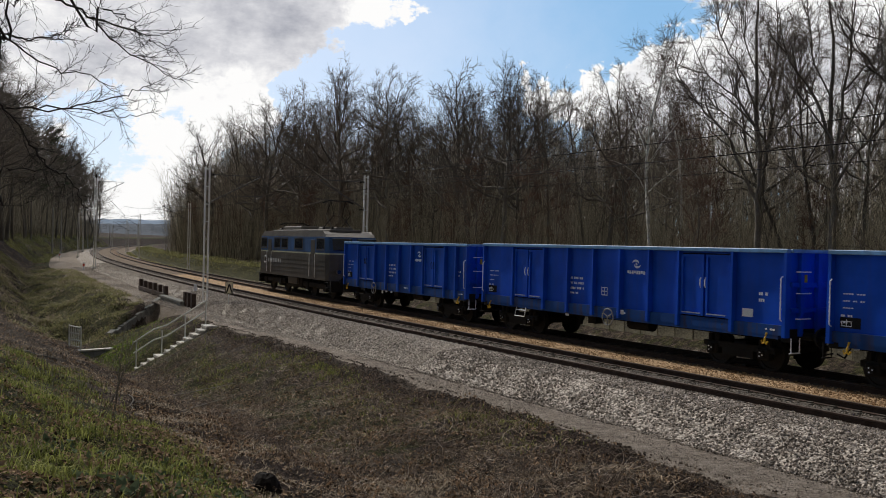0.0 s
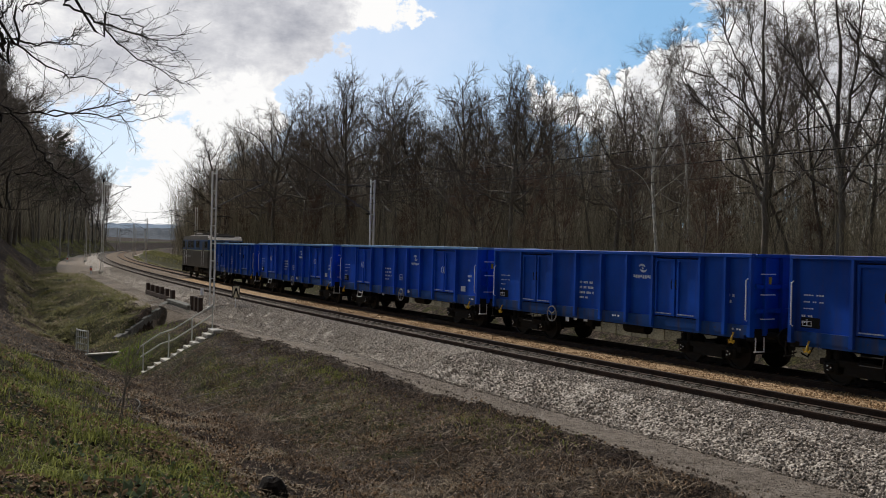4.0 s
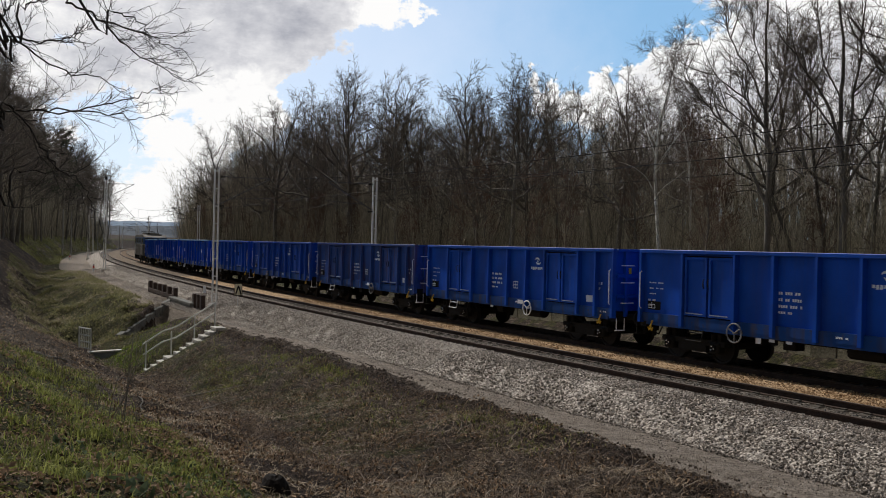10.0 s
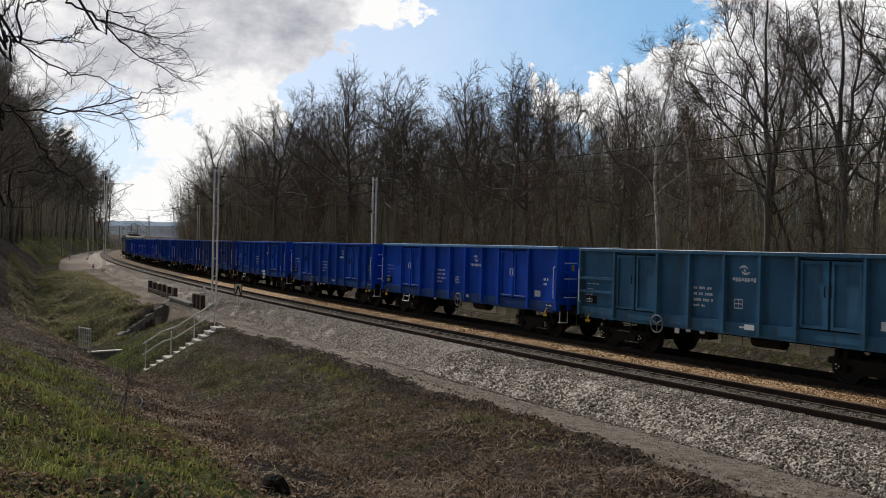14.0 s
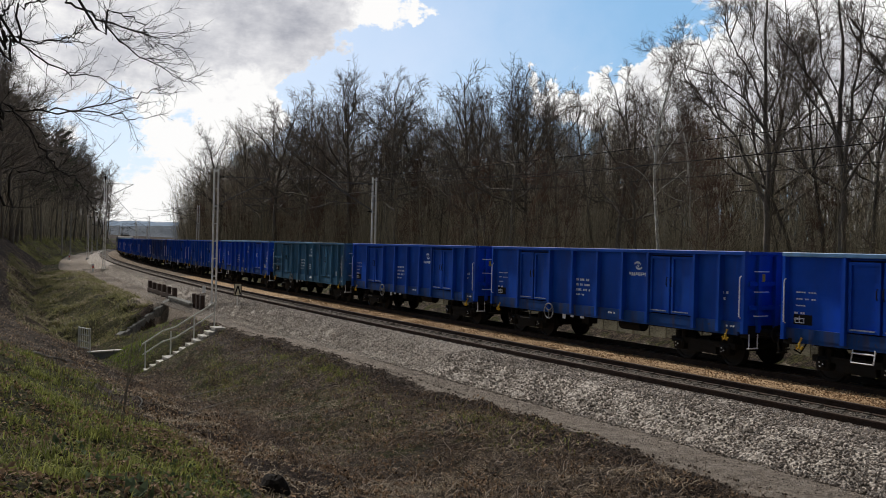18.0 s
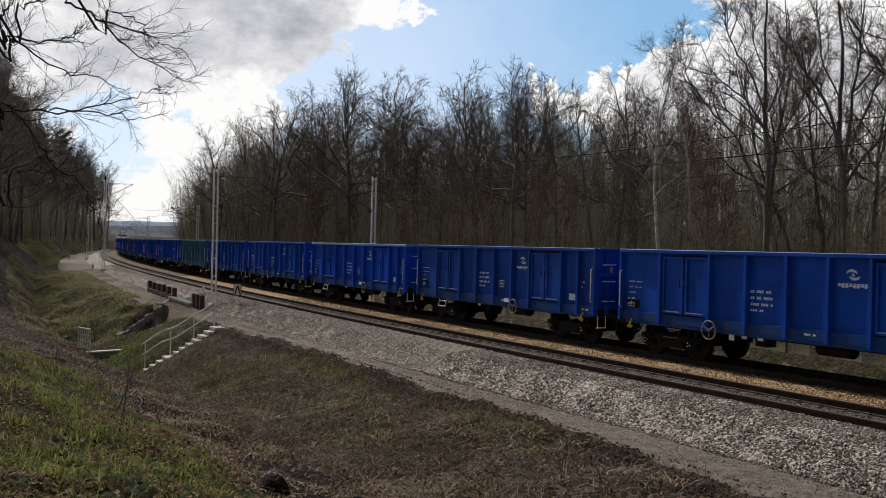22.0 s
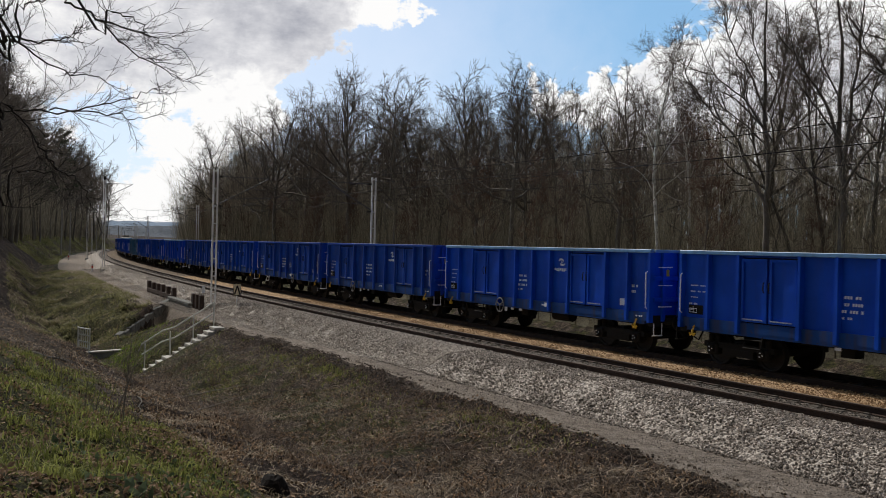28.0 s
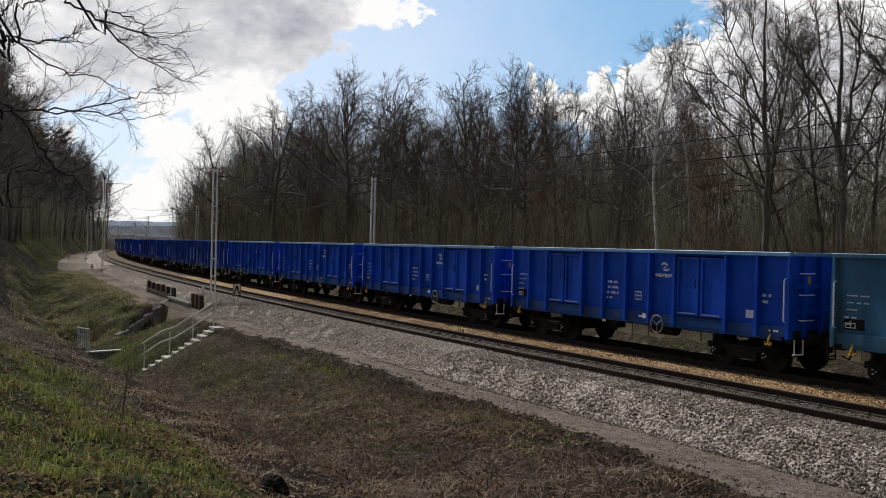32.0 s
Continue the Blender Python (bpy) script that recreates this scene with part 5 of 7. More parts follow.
M["stonewall"] = mat("dark_stone_wall", (0.15, 0.15, 0.14), 0.95, vary=0.45, scale=2.5, fine=12, bump=0.8, depth=0.04)
staircase()


def culvert():
    c = thing("culvert_headwall", "weathered concrete culvert headwall below the track", "culvert")
    m = at(43.5, -3.7)
    bm = bmesh.new()
    bevel_box(bm, -3.4, 3.2, -0.15, 0.15, -2.6, -0.60, 0.03, m)
    part("face_wall", bm, M["concrete"], c)
    bm = bmesh.new()
    bevel_box(bm, -3.4, 3.2, -0.2, 0.24, -0.60, -0.42, 0.03, m)
    part("coping_beam", bm, M["stonewall"], c, "dark worn coping beam")
    n = 11
    for k in range(n):
        bm = bmesh.new()
        q = (k + 0.5) / n
        ps, pu = 46.5 - 9.0 * q, -3.9 - 4.3 * q
        z = -0.55 - 1.40 * q + 0.05 * math.sin(k * 2.7)
        bevel_box(bm, -0.445, 0.445, -0.16, 0.16, -3.6, z, 0.03, at(ps, pu, 0, 180 - 25.5) @ Matrix.Translation((0, 0, z)) @ pose(0, 0, 0, 0, 8, 0) @ Matrix.Translation((0, 0, -z)))
        part("wing_wall_block", bm, M["stonewall"], c, "dark mossy stone block of the wing wall")
    g = thing("timber_barrier", "row of dark upright old sleepers by the culvert", "barrier", "timber barriers")
    g2 = thing("timber_barrier", "short row of dark upright old sleepers near the mast", "barrier", "timber barriers")
    rs = random.Random(4)
    for k in range(6):
        bm = bmesh.new()
        bevel_box(bm, -0.32, 0.32, -0.12, 0.12, -1.5, 0.16 + rs.uniform(-0.06, 0.06), 0.03, at(46.9 + k * 2.0, -3.5))
        part("sleeper", bm, M["sleeper_wood"], g)
    bm = bmesh.new()
    bevel_box(bm, 0, 10.2, -0.06, 0.06, -0.62, -0.36, 0.02, at(46.8, -3.55))
    part("plank", bm, M["sleeper_wood"], g)
    for k in range(3):
        bm = bmesh.new()
        bevel_box(bm, -0.22, 0.22, -0.12, 0.12, -1.5, 0.10 + rs.uniform(-0.04, 0.04), 0.03, at(38.4 + k * 0.95, -3.6))
        part("sleeper", bm, M["sleeper_wood"], g2)


culvert()


def ditch_fence():
    M["outlet"] = mat("blue_grey_concrete", (0.22, 0.23, 0.24), 0.9, vary=0.3, scale=2.0, bump=0.5)
    f = thing("culvert_fence", "small white steel mesh fence by the ditch", "fence", m=at(33.5, -10.3, 0, 18))
    zb = -2.15
    for x in (-0.62, 0.62):
        bm = bmesh.new()
        tube(bm, [(x, 0, zb - 0.4), (x, 0, zb + 1.05)], 0.04, 8)
        part("post", bm, M["railing"], f)
    for z in (0.06, 0.36, 0.68, 1.0):
        bm = bmesh.new()
        tube(bm, [(-0.62, 0, zb + z), (0.62, 0, zb + z)], 0.032, 6)
        part("bar", bm, M["railing"], f)
    for k in range(1, 6):
        bm = bmesh.new()
        x = -0.62 + 1.24 * k / 6
        tube(bm, [(x, 0, zb + 0.06), (x, 0, zb + 1.0)], 0.022, 5)
        part("upright", bm, M["railing"], f)
    # low headwall on which the fence stands, with a pale coping
    c = thing("culvert_outlet", "low blue-grey concrete outlet wall with a pale coping", "culvert", m=at(33.5, -10.3, 0, 18))
    bm = bmesh.new()
    bevel_box(bm, -0.72, 0.72, -0.14, 0.14, -3.4, zb - 0.07, 0.02)
    part("end_wall", bm, M["outlet"], c)
    bm = bmesh.new()
    bevel_box(bm, -0.85, -0.57, -1.9, 0.14, -3.4, zb - 0.12, 0.02)
    part("side_wall", bm, M["outlet"], c)
    bm = bmesh.new()
    bevel_box(bm, -0.9, -0.54, -1.95, 0.19, zb - 0.117, zb - 0.04, 0.015)
    part("coping", bm, M["step"], c, "pale concrete coping")


ditch_fence()


def retaining_wall():
    """Low wall of upright concrete slabs beyond the far track."""
    w = tagged(new("wall_lineside"), "low mossy concrete slab wall beyond the far track", "wall", kind="structure")
    bm = bmesh.new()
    rs = random.Random(8)
    bevel_box(bm, -0.485, 0.485, -0.07, 0.07, -1.2, 0.72, 0.025)
    slab = mesh_of("slab", bm, M["slab"])
    bm = bmesh.new()
    bevel_box(bm, -0.49, 0.49, -0.075, 0.065, -1.2, 0.66, 0.025)
    slab2 = mesh_of("slab", bm, M["slab"])
    s = -16.0
    while s < 48:
        share("slab", rs.choice((slab, slab2)), w, at(s, 9.2 + rs.uniform(-0.012, 0.012)))
        s += 1.0


M["slab"] = mat("mossy_concrete_slab", (0.24, 0.23, 0.17), 0.95, vary=0.5, scale=1.3, fine=14, bump=0.5, rand=0.3)
retaining_wall()

# ------------------------------------------------------------ woods


class Wood:
    """Collects tapered branches as thin prisms and turns them into one mesh."""

    def __init__(self):
        self.lots = {}

    def branch(self, pts, r0, r1, sides):
        self.lots.setdefault((len(pts), sides), []).append((pts, r0, r1))

    def mesh(self, name, material):
        verts, faces, base = [], [], 0
        for (n, sides), lot in self.lots.items():
            P = np.array([p for p, _, _ in lot], float)                      # branch, point, xyz
            rad = np.array([(a, b) for _, a, b in lot])
            k = np.linspace(0, 1, n)
            r = rad[:, :1] * (1 - k) + rad[:, 1:] * k
            d = np.empty_like(P)
            d[:, 1:-1], d[:, 0], d[:, -1] = P[:, 2:] - P[:, :-2], P[:, 1] - P[:, 0], P[:, -1] - P[:, -2]
            d /= np.linalg.norm(d, axis=2, keepdims=True)
            ref = np.where(np.abs(d[:, :1, 2:]) > 0.8, (1.0, 0, 0), (0, 0, 1.0))
            e = np.cross(d, np.broadcast_to(ref, d.shape))
            e /= np.linalg.norm(e, axis=2, keepdims=True)
            g = np.cross(d, e)
            q = 2 * np.pi * np.arange(sides) / sides
            V = P[:, :, None] + (e[:, :, None] * np.cos(q)[:, None] + g[:, :, None] * np.sin(q)[:, None]) * r[:, :, None, None]
            verts.append(V.reshape(-1, 3))
            i, j = np.meshgrid(np.arange(n - 1), np.arange(sides), indexing="ij")
            j2 = (j + 1) % sides
            quad = np.stack([i * sides + j, i * sides + j2, (i + 1) * sides + j2, (i + 1) * sides + j], -1).reshape(-1, 4)
            faces.append((quad[None] + (base + np.arange(len(lot)) * n * sides)[:, None, None]).reshape(-1, 4))
            base += len(lot) * n * sides
        verts, faces = np.concatenate(verts), np.concatenate(faces)
        me = bpy.data.meshes.new(name)
        me.vertices.add(len(verts))
        me.vertices.foreach_set("co", verts.astype(np.float32).ravel())
        me.loops.add(faces.size)
        me.loops.foreach_set("vertex_index", faces.astype(np.int32).ravel())
        me.polygons.add(len(faces))
        me.polygons.foreach_set("loop_start", np.arange(0, faces.size, 4, dtype=np.int32))
        me.polygons.foreach_set("use_smooth", np.ones(len(faces), dtype=bool))
        me.materials.append(material)
        me.update()
        me.validate()
        return me


def bent(rs, start, d, length, n, wander, lift):
    """A wandering line from start along d; lift pulls it upwards (or down)."""
    pts, p, d = [start], start.copy(), d.normalized()
    for _ in range(n):
        d = (d + Vector((rs.gauss(0, wander), rs.gauss(0, wander), rs.gauss(0, wander) + lift))).normalized()
        p = p + d * (length / n)
        pts.append(p)
    return pts


def along(pts, k):
    x = k * (len(pts) - 1)
    i = min(int(x), len(pts) - 2)
    return pts[i].lerp(pts[i + 1], x - i), (pts[i + 1] - pts[i]).normalized()


def side_way(rs, d, spread):
    """A way that leaves d at about spread radians."""
    e = d.orthogonal().normalized()
    e.rotate(Matrix.Rotation(rs.uniform(0, 6.283), 3, d))
    return (d * math.cos(spread) + e * math.sin(spread)).normalized()


def tree_meshes(seed, h, r, fork, spread, levels=5, low=4, stems=1, droop=0.0, twigs=5, twig_r=0.011, bush=1.0):
    """Bare tree: the trunk forks again and again; a mesh of the wood and one of the fine crown."""
    rs = random.Random(seed)
    wood, crown = Wood(), Wood()

    def twig_fan(pts, count, length):
        for _ in range(count):
            p, d = along(pts, rs.uniform(0.1, 1))
            crown.branch(bent(rs, p, side_way(rs, d, rs.uniform(0.3, 0.9)), length * rs.uniform(0.5, 1.2), 1, 0.2, 0.08 - droop * 3), twig_r, twig_r * 0.45, 3)

    def grow(p, d, length, rad, level):
        n = 5 if level < 2 else 3 if level < 4 else 2
        pts = bent(rs, p, d, length, n, 0.10 + 0.03 * level, 0.055 - droop * (level > 2))
        end = max(0.008, rad * 0.66)
        if level < 3:
            wood.branch(pts, rad, end, 6 - level)
        else:
            crown.branch(pts, rad, end, 3)
        if level >= 3:
            twig_fan(pts, twigs, 0.85 * bush)
        if level == levels:
            twig_fan(pts, 2, 0.9 * bush)
            return
        tip, dd = along(pts, 1.0)
        kids = 2 if level in (0, 3) or rs.random() < 0.45 else 3
        turn = rs.uniform(0, 6.283)
        for k in range(kids):
            e = dd.orthogonal().normalized()
            e.rotate(Matrix.Rotation(turn + 6.283 * k / kids + rs.gauss(0, 0.3), 3, dd))
            sp = spread * rs.uniform(0.55, 1.25)
            w = (dd * math.cos(sp) + e * math.sin(sp)).normalized()
            grow(tip, w, length * rs.uniform(0.62, 0.86), end, level + 1)
        if 0 < level < 4 and rs.random() < 0.6:
            q, qd = along(pts, rs.uniform(0.35, 0.8))
            grow(q, side_way(rs, qd, rs.uniform(0.6, 1.0)), length * rs.uniform(0.5, 0.7), end * 0.6, max(level + 1, 3))

    for stem in range(stems):
        k = 1 - 0.13 * stem
        lean = Vector((rs.gauss(0, 0.05), rs.gauss(0, 0.05), 1)) if stems == 1 else Vector((0.3 * math.cos(stem * 2.2 + seed), 0.3 * math.sin(stem * 2.2 + seed), 1))
        trunk = bent(rs, Vector((0.14 * stem, 0, -0.4)), lean, h * fork * k, 5, 0.05, 0.05)
        wood.branch(trunk, r * k, r * k * 0.74, 7)
        for _ in range(low):
            p, d = along(trunk, rs.uniform(0.4, 0.95))
            grow(p, side_way(rs, d, rs.uniform(0.8, 1.3)), h * rs.uniform(0.10, 0.2), r * 0.2, 3)
        tip, d = along(trunk, 1.0)
        grow(tip, d, h * (1 - fork) * 0.30 * k, r * k * 0.74, 0)
    # bring the crown's top to the wanted height
    top = max(q.z for lot in (wood, crown) for items in lot.lots.values() for pts, _, _ in items for q in pts)
    f = h / top
    for lot in (wood, crown):
        for items in lot.lots.values():
            for i, (pts, a, b) in enumerate(items):
                items[i] = ([q * f for q in pts], a, b)
    return wood, crown


def clothe(rs, crown, limb, ln, lr, second, third, twigs, twig_r, start=0.18, sweep=0.08):
    """Side branches on a limb, ever finer and curved, down to short twigs."""
    turn = rs.uniform(0, 6.283)
    for j in range(second):
        k = min(1, start + (1 - start) * (j + rs.random()) / second)
        p2, d2 = along(limb, k)
        l2 = ln * rs.uniform(0.26, 0.50) * (1.2 - 0.6 * k)
        turn += 2.4
        e = d2.orthogonal().normalized()
        e.rotate(Matrix.Rotation(turn + rs.gauss(0, 0.4), 3, d2))
        sp = rs.uniform(0.45, 1.0)
        sec = bent(rs, p2, d2 * math.cos(sp) + e * math.sin(sp), l2, 4, 0.20, sweep)
        sr = max(0.013, lr * 0.34 * (1.1 - 0.6 * k))
        crown.branch(sec, sr, twig_r, 3)
        for _ in range(third):
            p3, d3 = along(sec, rs.uniform(0.15, 1))
            ter = bent(rs, p3, side_way(rs, d3, rs.uniform(0.4, 0.95)), max(0.45, l2 * rs.uniform(0.28, 0.55)), 2, 0.25, 0.06)
            crown.branch(ter, twig_r * 1.2, twig_r * 0.6, 3)
            for _ in range(twigs):
                p4, d4 = along(ter, rs.uniform(0.15, 1))
                crown.branch(bent(rs, p4, side_way(rs, d4, rs.uniform(0.4, 1.0)), rs.uniform(0.18, 0.58), 1, 0.2, 0.05), twig_r * 0.75, twig_r * 0.35, 3)


def to_height(h, wood, crown):
    top = max(q.z for lot in (wood, crown) for items in lot.lots.values() for pts, _, _ in items for q in pts)
    f = h / top
    for lot in (wood, crown):
        for items in lot.lots.values():
            for i, (pts, a, b) in enumerate(items):
                items[i] = ([q * f for q in pts], a, b)
    return wood, crown


def crown_tree(seed, h, r, base, width, limbs=11, second=7, third=5, twigs=4, low_angle=25, leader=0.86, twig_r=0.009, stout=0.5):
    """Bare tree with one stem: limbs fan out into a domed crown of ever finer shoots."""
    rs = random.Random(seed)
    wood, crown = Wood(), Wood()
    trunk = bent(rs, Vector((0, 0, -0.4)), Vector((rs.gauss(0, 0.05), rs.gauss(0, 0.05), 1)), h * leader, 10, 0.075, 0.05)
    wood.branch(trunk, r, r * 0.16, 7)
    turn = rs.uniform(0, 6.283)
    for i in range(limbs):
        q = (i + rs.uniform(0.1, 0.9)) / limbs
        p, _ = along(trunk, base / leader + (0.97 - base / leader) * q)
        turn += 2.4 + rs.gauss(0, 0.35)
        el = radians(low_angle + (66 - low_angle) * q + rs.gauss(0, 9))
        ln = h * width * (1.12 - 0.60 * q ** 1.6) * rs.uniform(0.75, 1.15)
        way = Vector((math.cos(turn) * math.cos(el), math.sin(turn) * math.cos(el), math.sin(el)))
        limb = bent(rs, p, way, ln, 8, 0.20, 0.075)
        lr = r * stout * (1 - 0.56 * q)
        wood.branch(limb, lr, lr * 0.2, 5)
        clothe(rs, crown, limb, ln, lr, second, third, twigs, twig_r)
    clothe(rs, crown, trunk[6:], h * 0.16, r * 0.3, 6, third, twigs, twig_r, 0.2)
    return to_height(h, wood, crown)


def limbed_tree(seed, h, r, trunk, limbs, second=9, third=6, twigs=4, twig_r=0.007):
    """Bare tree whose trunk and chief limbs follow given lines: sideways and upwards in metres."""
    rs = random.Random(seed)
    wood, crown = Wood(), Wood()

    def spun(pts, depth, sub):
        ctl = [Vector((x, depth * (k / (len(pts) - 1)) ** 0.8, z)) for k, (x, z) in enumerate(pts)]
        out = []
        for i in range(len(ctl) - 1):
            p0, p1, p2, p3 = ctl[max(i - 1, 0)], ctl[i], ctl[i + 1], ctl[min(i + 2, len(ctl) - 1)]
            for q in range(sub):
                a = q / sub
                out.append(0.5 * ((2 * p1) + (p2 - p0) * a + (2 * p0 - 5 * p1 + 4 * p2 - p3) * a * a + (3 * p1 - p0 - 3 * p2 + p3) * a ** 3)
                           + Vector((rs.gauss(0, 0.03), rs.gauss(0, 0.03), 0)))
        return out + [ctl[-1]]

    stem = spun(trunk, 0.3, 3)
    stem[0].z = -0.4
    wood.branch(stem, r, r * 0.12, 8)
    clothe(rs, crown, stem[len(stem) // 2:], 2.6, r * 0.3, 8, third, twigs, twig_r, 0.1)
    for k, (lr, pts) in enumerate(limbs):
        limb = spun(pts, (-1) ** k * rs.uniform(0.3, 1.6), 3)
        ln = sum((b - a).length for a, b in zip(limb, limb[1:]))
        wood.branch(limb, lr * 0.72, 0.012, 6)
        clothe(rs, crown, limb, min(ln, 4.2), lr, second, third, twigs, twig_r, 0.22)
        # long risers off the limb
        for _ in range(3):
            p, d = along(limb, rs.uniform(0.3, 0.8))
            l2 = rs.uniform(1.2, 2.6)
            riser = bent(rs, p, side_way(rs, d, rs.uniform(0.35, 0.7)), l2, 6, 0.14, 0.10)
            wood.branch(riser, lr * 0.42, 0.010, 4)
            clothe(rs, crown, riser, l2, lr * 0.4, 6, third - 1, twigs, twig_r, 0.2)
    return wood, crown


def pine_tree(seed, h, r):
    """Pine: bare stem and an uneven top of needle tufts."""
    rs = random.Random(seed)
    wood, crown = Wood(), Wood()
    trunk = bent(rs, Vector((0, 0, -0.4)), Vector((0, 0, 1)), h * 0.97, 8, 0.02, 0.05)
    wood.branch(trunk, r, r * 0.2, 6)
    for i in range(46):
        q = i / 45
        p, _ = along(trunk, 0.42 + 0.57 * q)
        a, el = i * 2.4 + rs.gauss(0, 0.3), rs.uniform(-0.15, 0.35) + 0.5 * q
        ln = h * (0.17 - 0.11 * q) * rs.uniform(0.6, 1.2)
        limb = bent(rs, p, Vector((math.cos(a) * math.cos(el), math.sin(a) * math.cos(el), math.sin(el))), ln, 3, 0.12, 0.06)
        wood.branch(limb, r * 0.22, 0.02, 4)
        for _ in range(26):
            p2, d2 = along(limb, rs.uniform(0.35, 1))
            crown.branch(bent(rs, p2, side_way(rs, d2, rs.uniform(0.4, 1.3)), rs.uniform(0.35, 0.8), 1, 0.3, 0.1), 0.075, 0.02, 3)
    return to_height(h, wood, crown)


def tree_kind(name, label, bark, twig, group, make=crown_tree, **kw):
    wood, crown = make(**kw)
    t = thing(name, label, "tree", group)
    share("trunk", wood.mesh("trunk", M[bark]), t)
    share("crown", crown.mesh("crown", M[twig]), t, label="bare fine twigs")
    return t


M["brush"] = island_stone("mixed_bare_stems", (0.085, 0.08, 0.055), (0.58, 0.53, 0.40))
EDGE = "bare trees beyond the railway"
SRC = {
    "oak": [tree_kind("oak_tree", "broad bare dark tree with crooked spreading limbs", "bark", "twig", EDGE, seed=s, h=16, r=0.22, base=0.32, width=0.36, limbs=13, second=8, third=5, twigs=4, low_angle=14) for s in (11, 12, 13)],
    "tall": [tree_kind("woodland_tree", "slender bare grey-brown woodland tree", "bark", "twig", EDGE, seed=s, h=16, r=0.14, base=0.36, width=0.27, limbs=11, second=7, third=5, twigs=3, low_angle=32) for s in (21, 22, 23, 24)],
    "stems": [tree_kind("many_stemmed_tree", "bare dark tree with several rising stems", "bark", "twig", EDGE, tree_meshes, seed=s, h=15.5, r=0.15, fork=0.34, spread=0.46, levels=5, low=2, stems=3, twigs=4, twig_r=0.008, bush=0.7) for s in (31,)],
    "birch": [tree_kind("birch_tree", "slim birch with white bark and hanging twigs", "birch", "birch_twig", EDGE, seed=s, h=14.5, r=0.125, base=0.34, width=0.20, limbs=15, second=7, third=6, twigs=4, low_angle=48, leader=0.93, twig_r=0.006, stout=0.24) for s in (43, 44)],
    "thin": [tree_kind("young_tree", "thin bare young tree in the wood", "bark", "twig", EDGE, seed=s, h=12, r=0.065, base=0.2, width=0.20, limbs=11, second=5, third=4, twigs=2, low_angle=36, twig_r=0.008) for s in (51, 52, 53)],
    "deep": [tree_kind("woodland_tree", "bare tree in the depth of the wood", "bark", "twig", EDGE, seed=s, h=16, r=0.15, base=0.25, width=0.27, limbs=10, second=6, third=4, twigs=2, low_angle=26, twig_r=0.014) for s in (61, 62, 63)],
    "bushy": [tree_kind("young_tree", "young tree with a haze of reddish-brown shoots", "bark", "red_twig", EDGE, seed=s, h=9, r=0.06, base=0.12, width=0.24, limbs=13, second=6, third=5, twigs=3, low_angle=38, twig_r=0.008) for s in (71, 72)],
    "pine": [tree_kind("pine_tree", "dark green pine with a tufted top", "bark", "needle", EDGE, pine_tree, seed=s, h=22, r=0.2) for s in (81, 82)],
    "forked": [tree_kind("forked_tree", "tall bare black-stemmed tree with sweeping limbs", "bark", "twig", EDGE, limbed_tree, seed=91, h=14.6, r=0.155,
        trunk=((0, 0), (0, 2.7), (0.02, 4.6), (0, 6.6), (-0.15, 8.8), (-0.2, 11.2), (-0.2, 13.4), (-0.25, 14.6)),
        limbs=((0.13, ((0, 4.2), (-0.25, 4.9), (-0.8, 6.1), (-1.4, 7.5), (-2.3, 8.4), (-2.9, 9.3), (-3.5, 10.3), (-3.8, 11.4))),
               (0.08, ((-0.1, 8.0), (-0.7, 9.8), (-1.3, 10.8), (-1.8, 12.0), (-2.1, 13.2))), (0.08, ((0, 7.4), (-0.9, 8.9), (-1.4, 9.4), (-2.4, 10.4), (-3.0, 11.8))),
               (0.09, ((-0.05, 8.4), (0.45, 9.6), (0.6, 11.5), (0.5, 13.6))), (0.06, ((0, 6.8), (-0.9, 7.9), (-2.0, 8.8), (-2.6, 9.0))),
               (0.06, ((0, 6.4), (0.7, 7.7), (1.4, 9.2), (1.9, 10.8))), (0.05, ((-0.15, 10.0), (-0.7, 11.6), (-1.0, 13.4))))),
        tree_kind("forked_tree", "tall bare black tree fanning into many stems", "bark", "twig", EDGE, limbed_tree, seed=92, h=14, r=0.17,
        trunk=((0, 0), (0, 2.8), (0, 5.0), (-0.1, 6.2), (-0.2, 8.2), (-0.15, 10.5), (-0.35, 12.7), (-0.4, 13.9)),
        limbs=((0.12, ((-0.05, 5.8), (-0.55, 8.2), (-1.2, 9.5), (-1.8, 10.5), (-2.1, 11.4), (-2.3, 12.6))), (0.12, ((0, 6.0), (0.2, 8.2), (0.45, 10.5), (0.55, 12.3), (0.6, 13.6))),
               (0.10, ((0, 5.2), (0.8, 6.6), (1.6, 7.5), (2.3, 9.0), (2.6, 11.0))), (0.08, ((-0.05, 5.0), (-1.0, 5.7), (-1.5, 6.2), (-1.7, 7.3), (-1.9, 8.6), (-2.0, 10.0))),
               (0.07, ((-0.15, 7.1), (-1.0, 8.5), (-1.5, 9.1), (-2.3, 10.6), (-2.7, 12.0))), (0.08, ((0.1, 6.8), (0.9, 8.6), (1.3, 10.2), (1.6, 12.2))),
               (0.06, ((-0.18, 8.6), (-0.8, 10.2), (-1.1, 12.0), (-1.3, 13.4)))))],
}
_used = set()


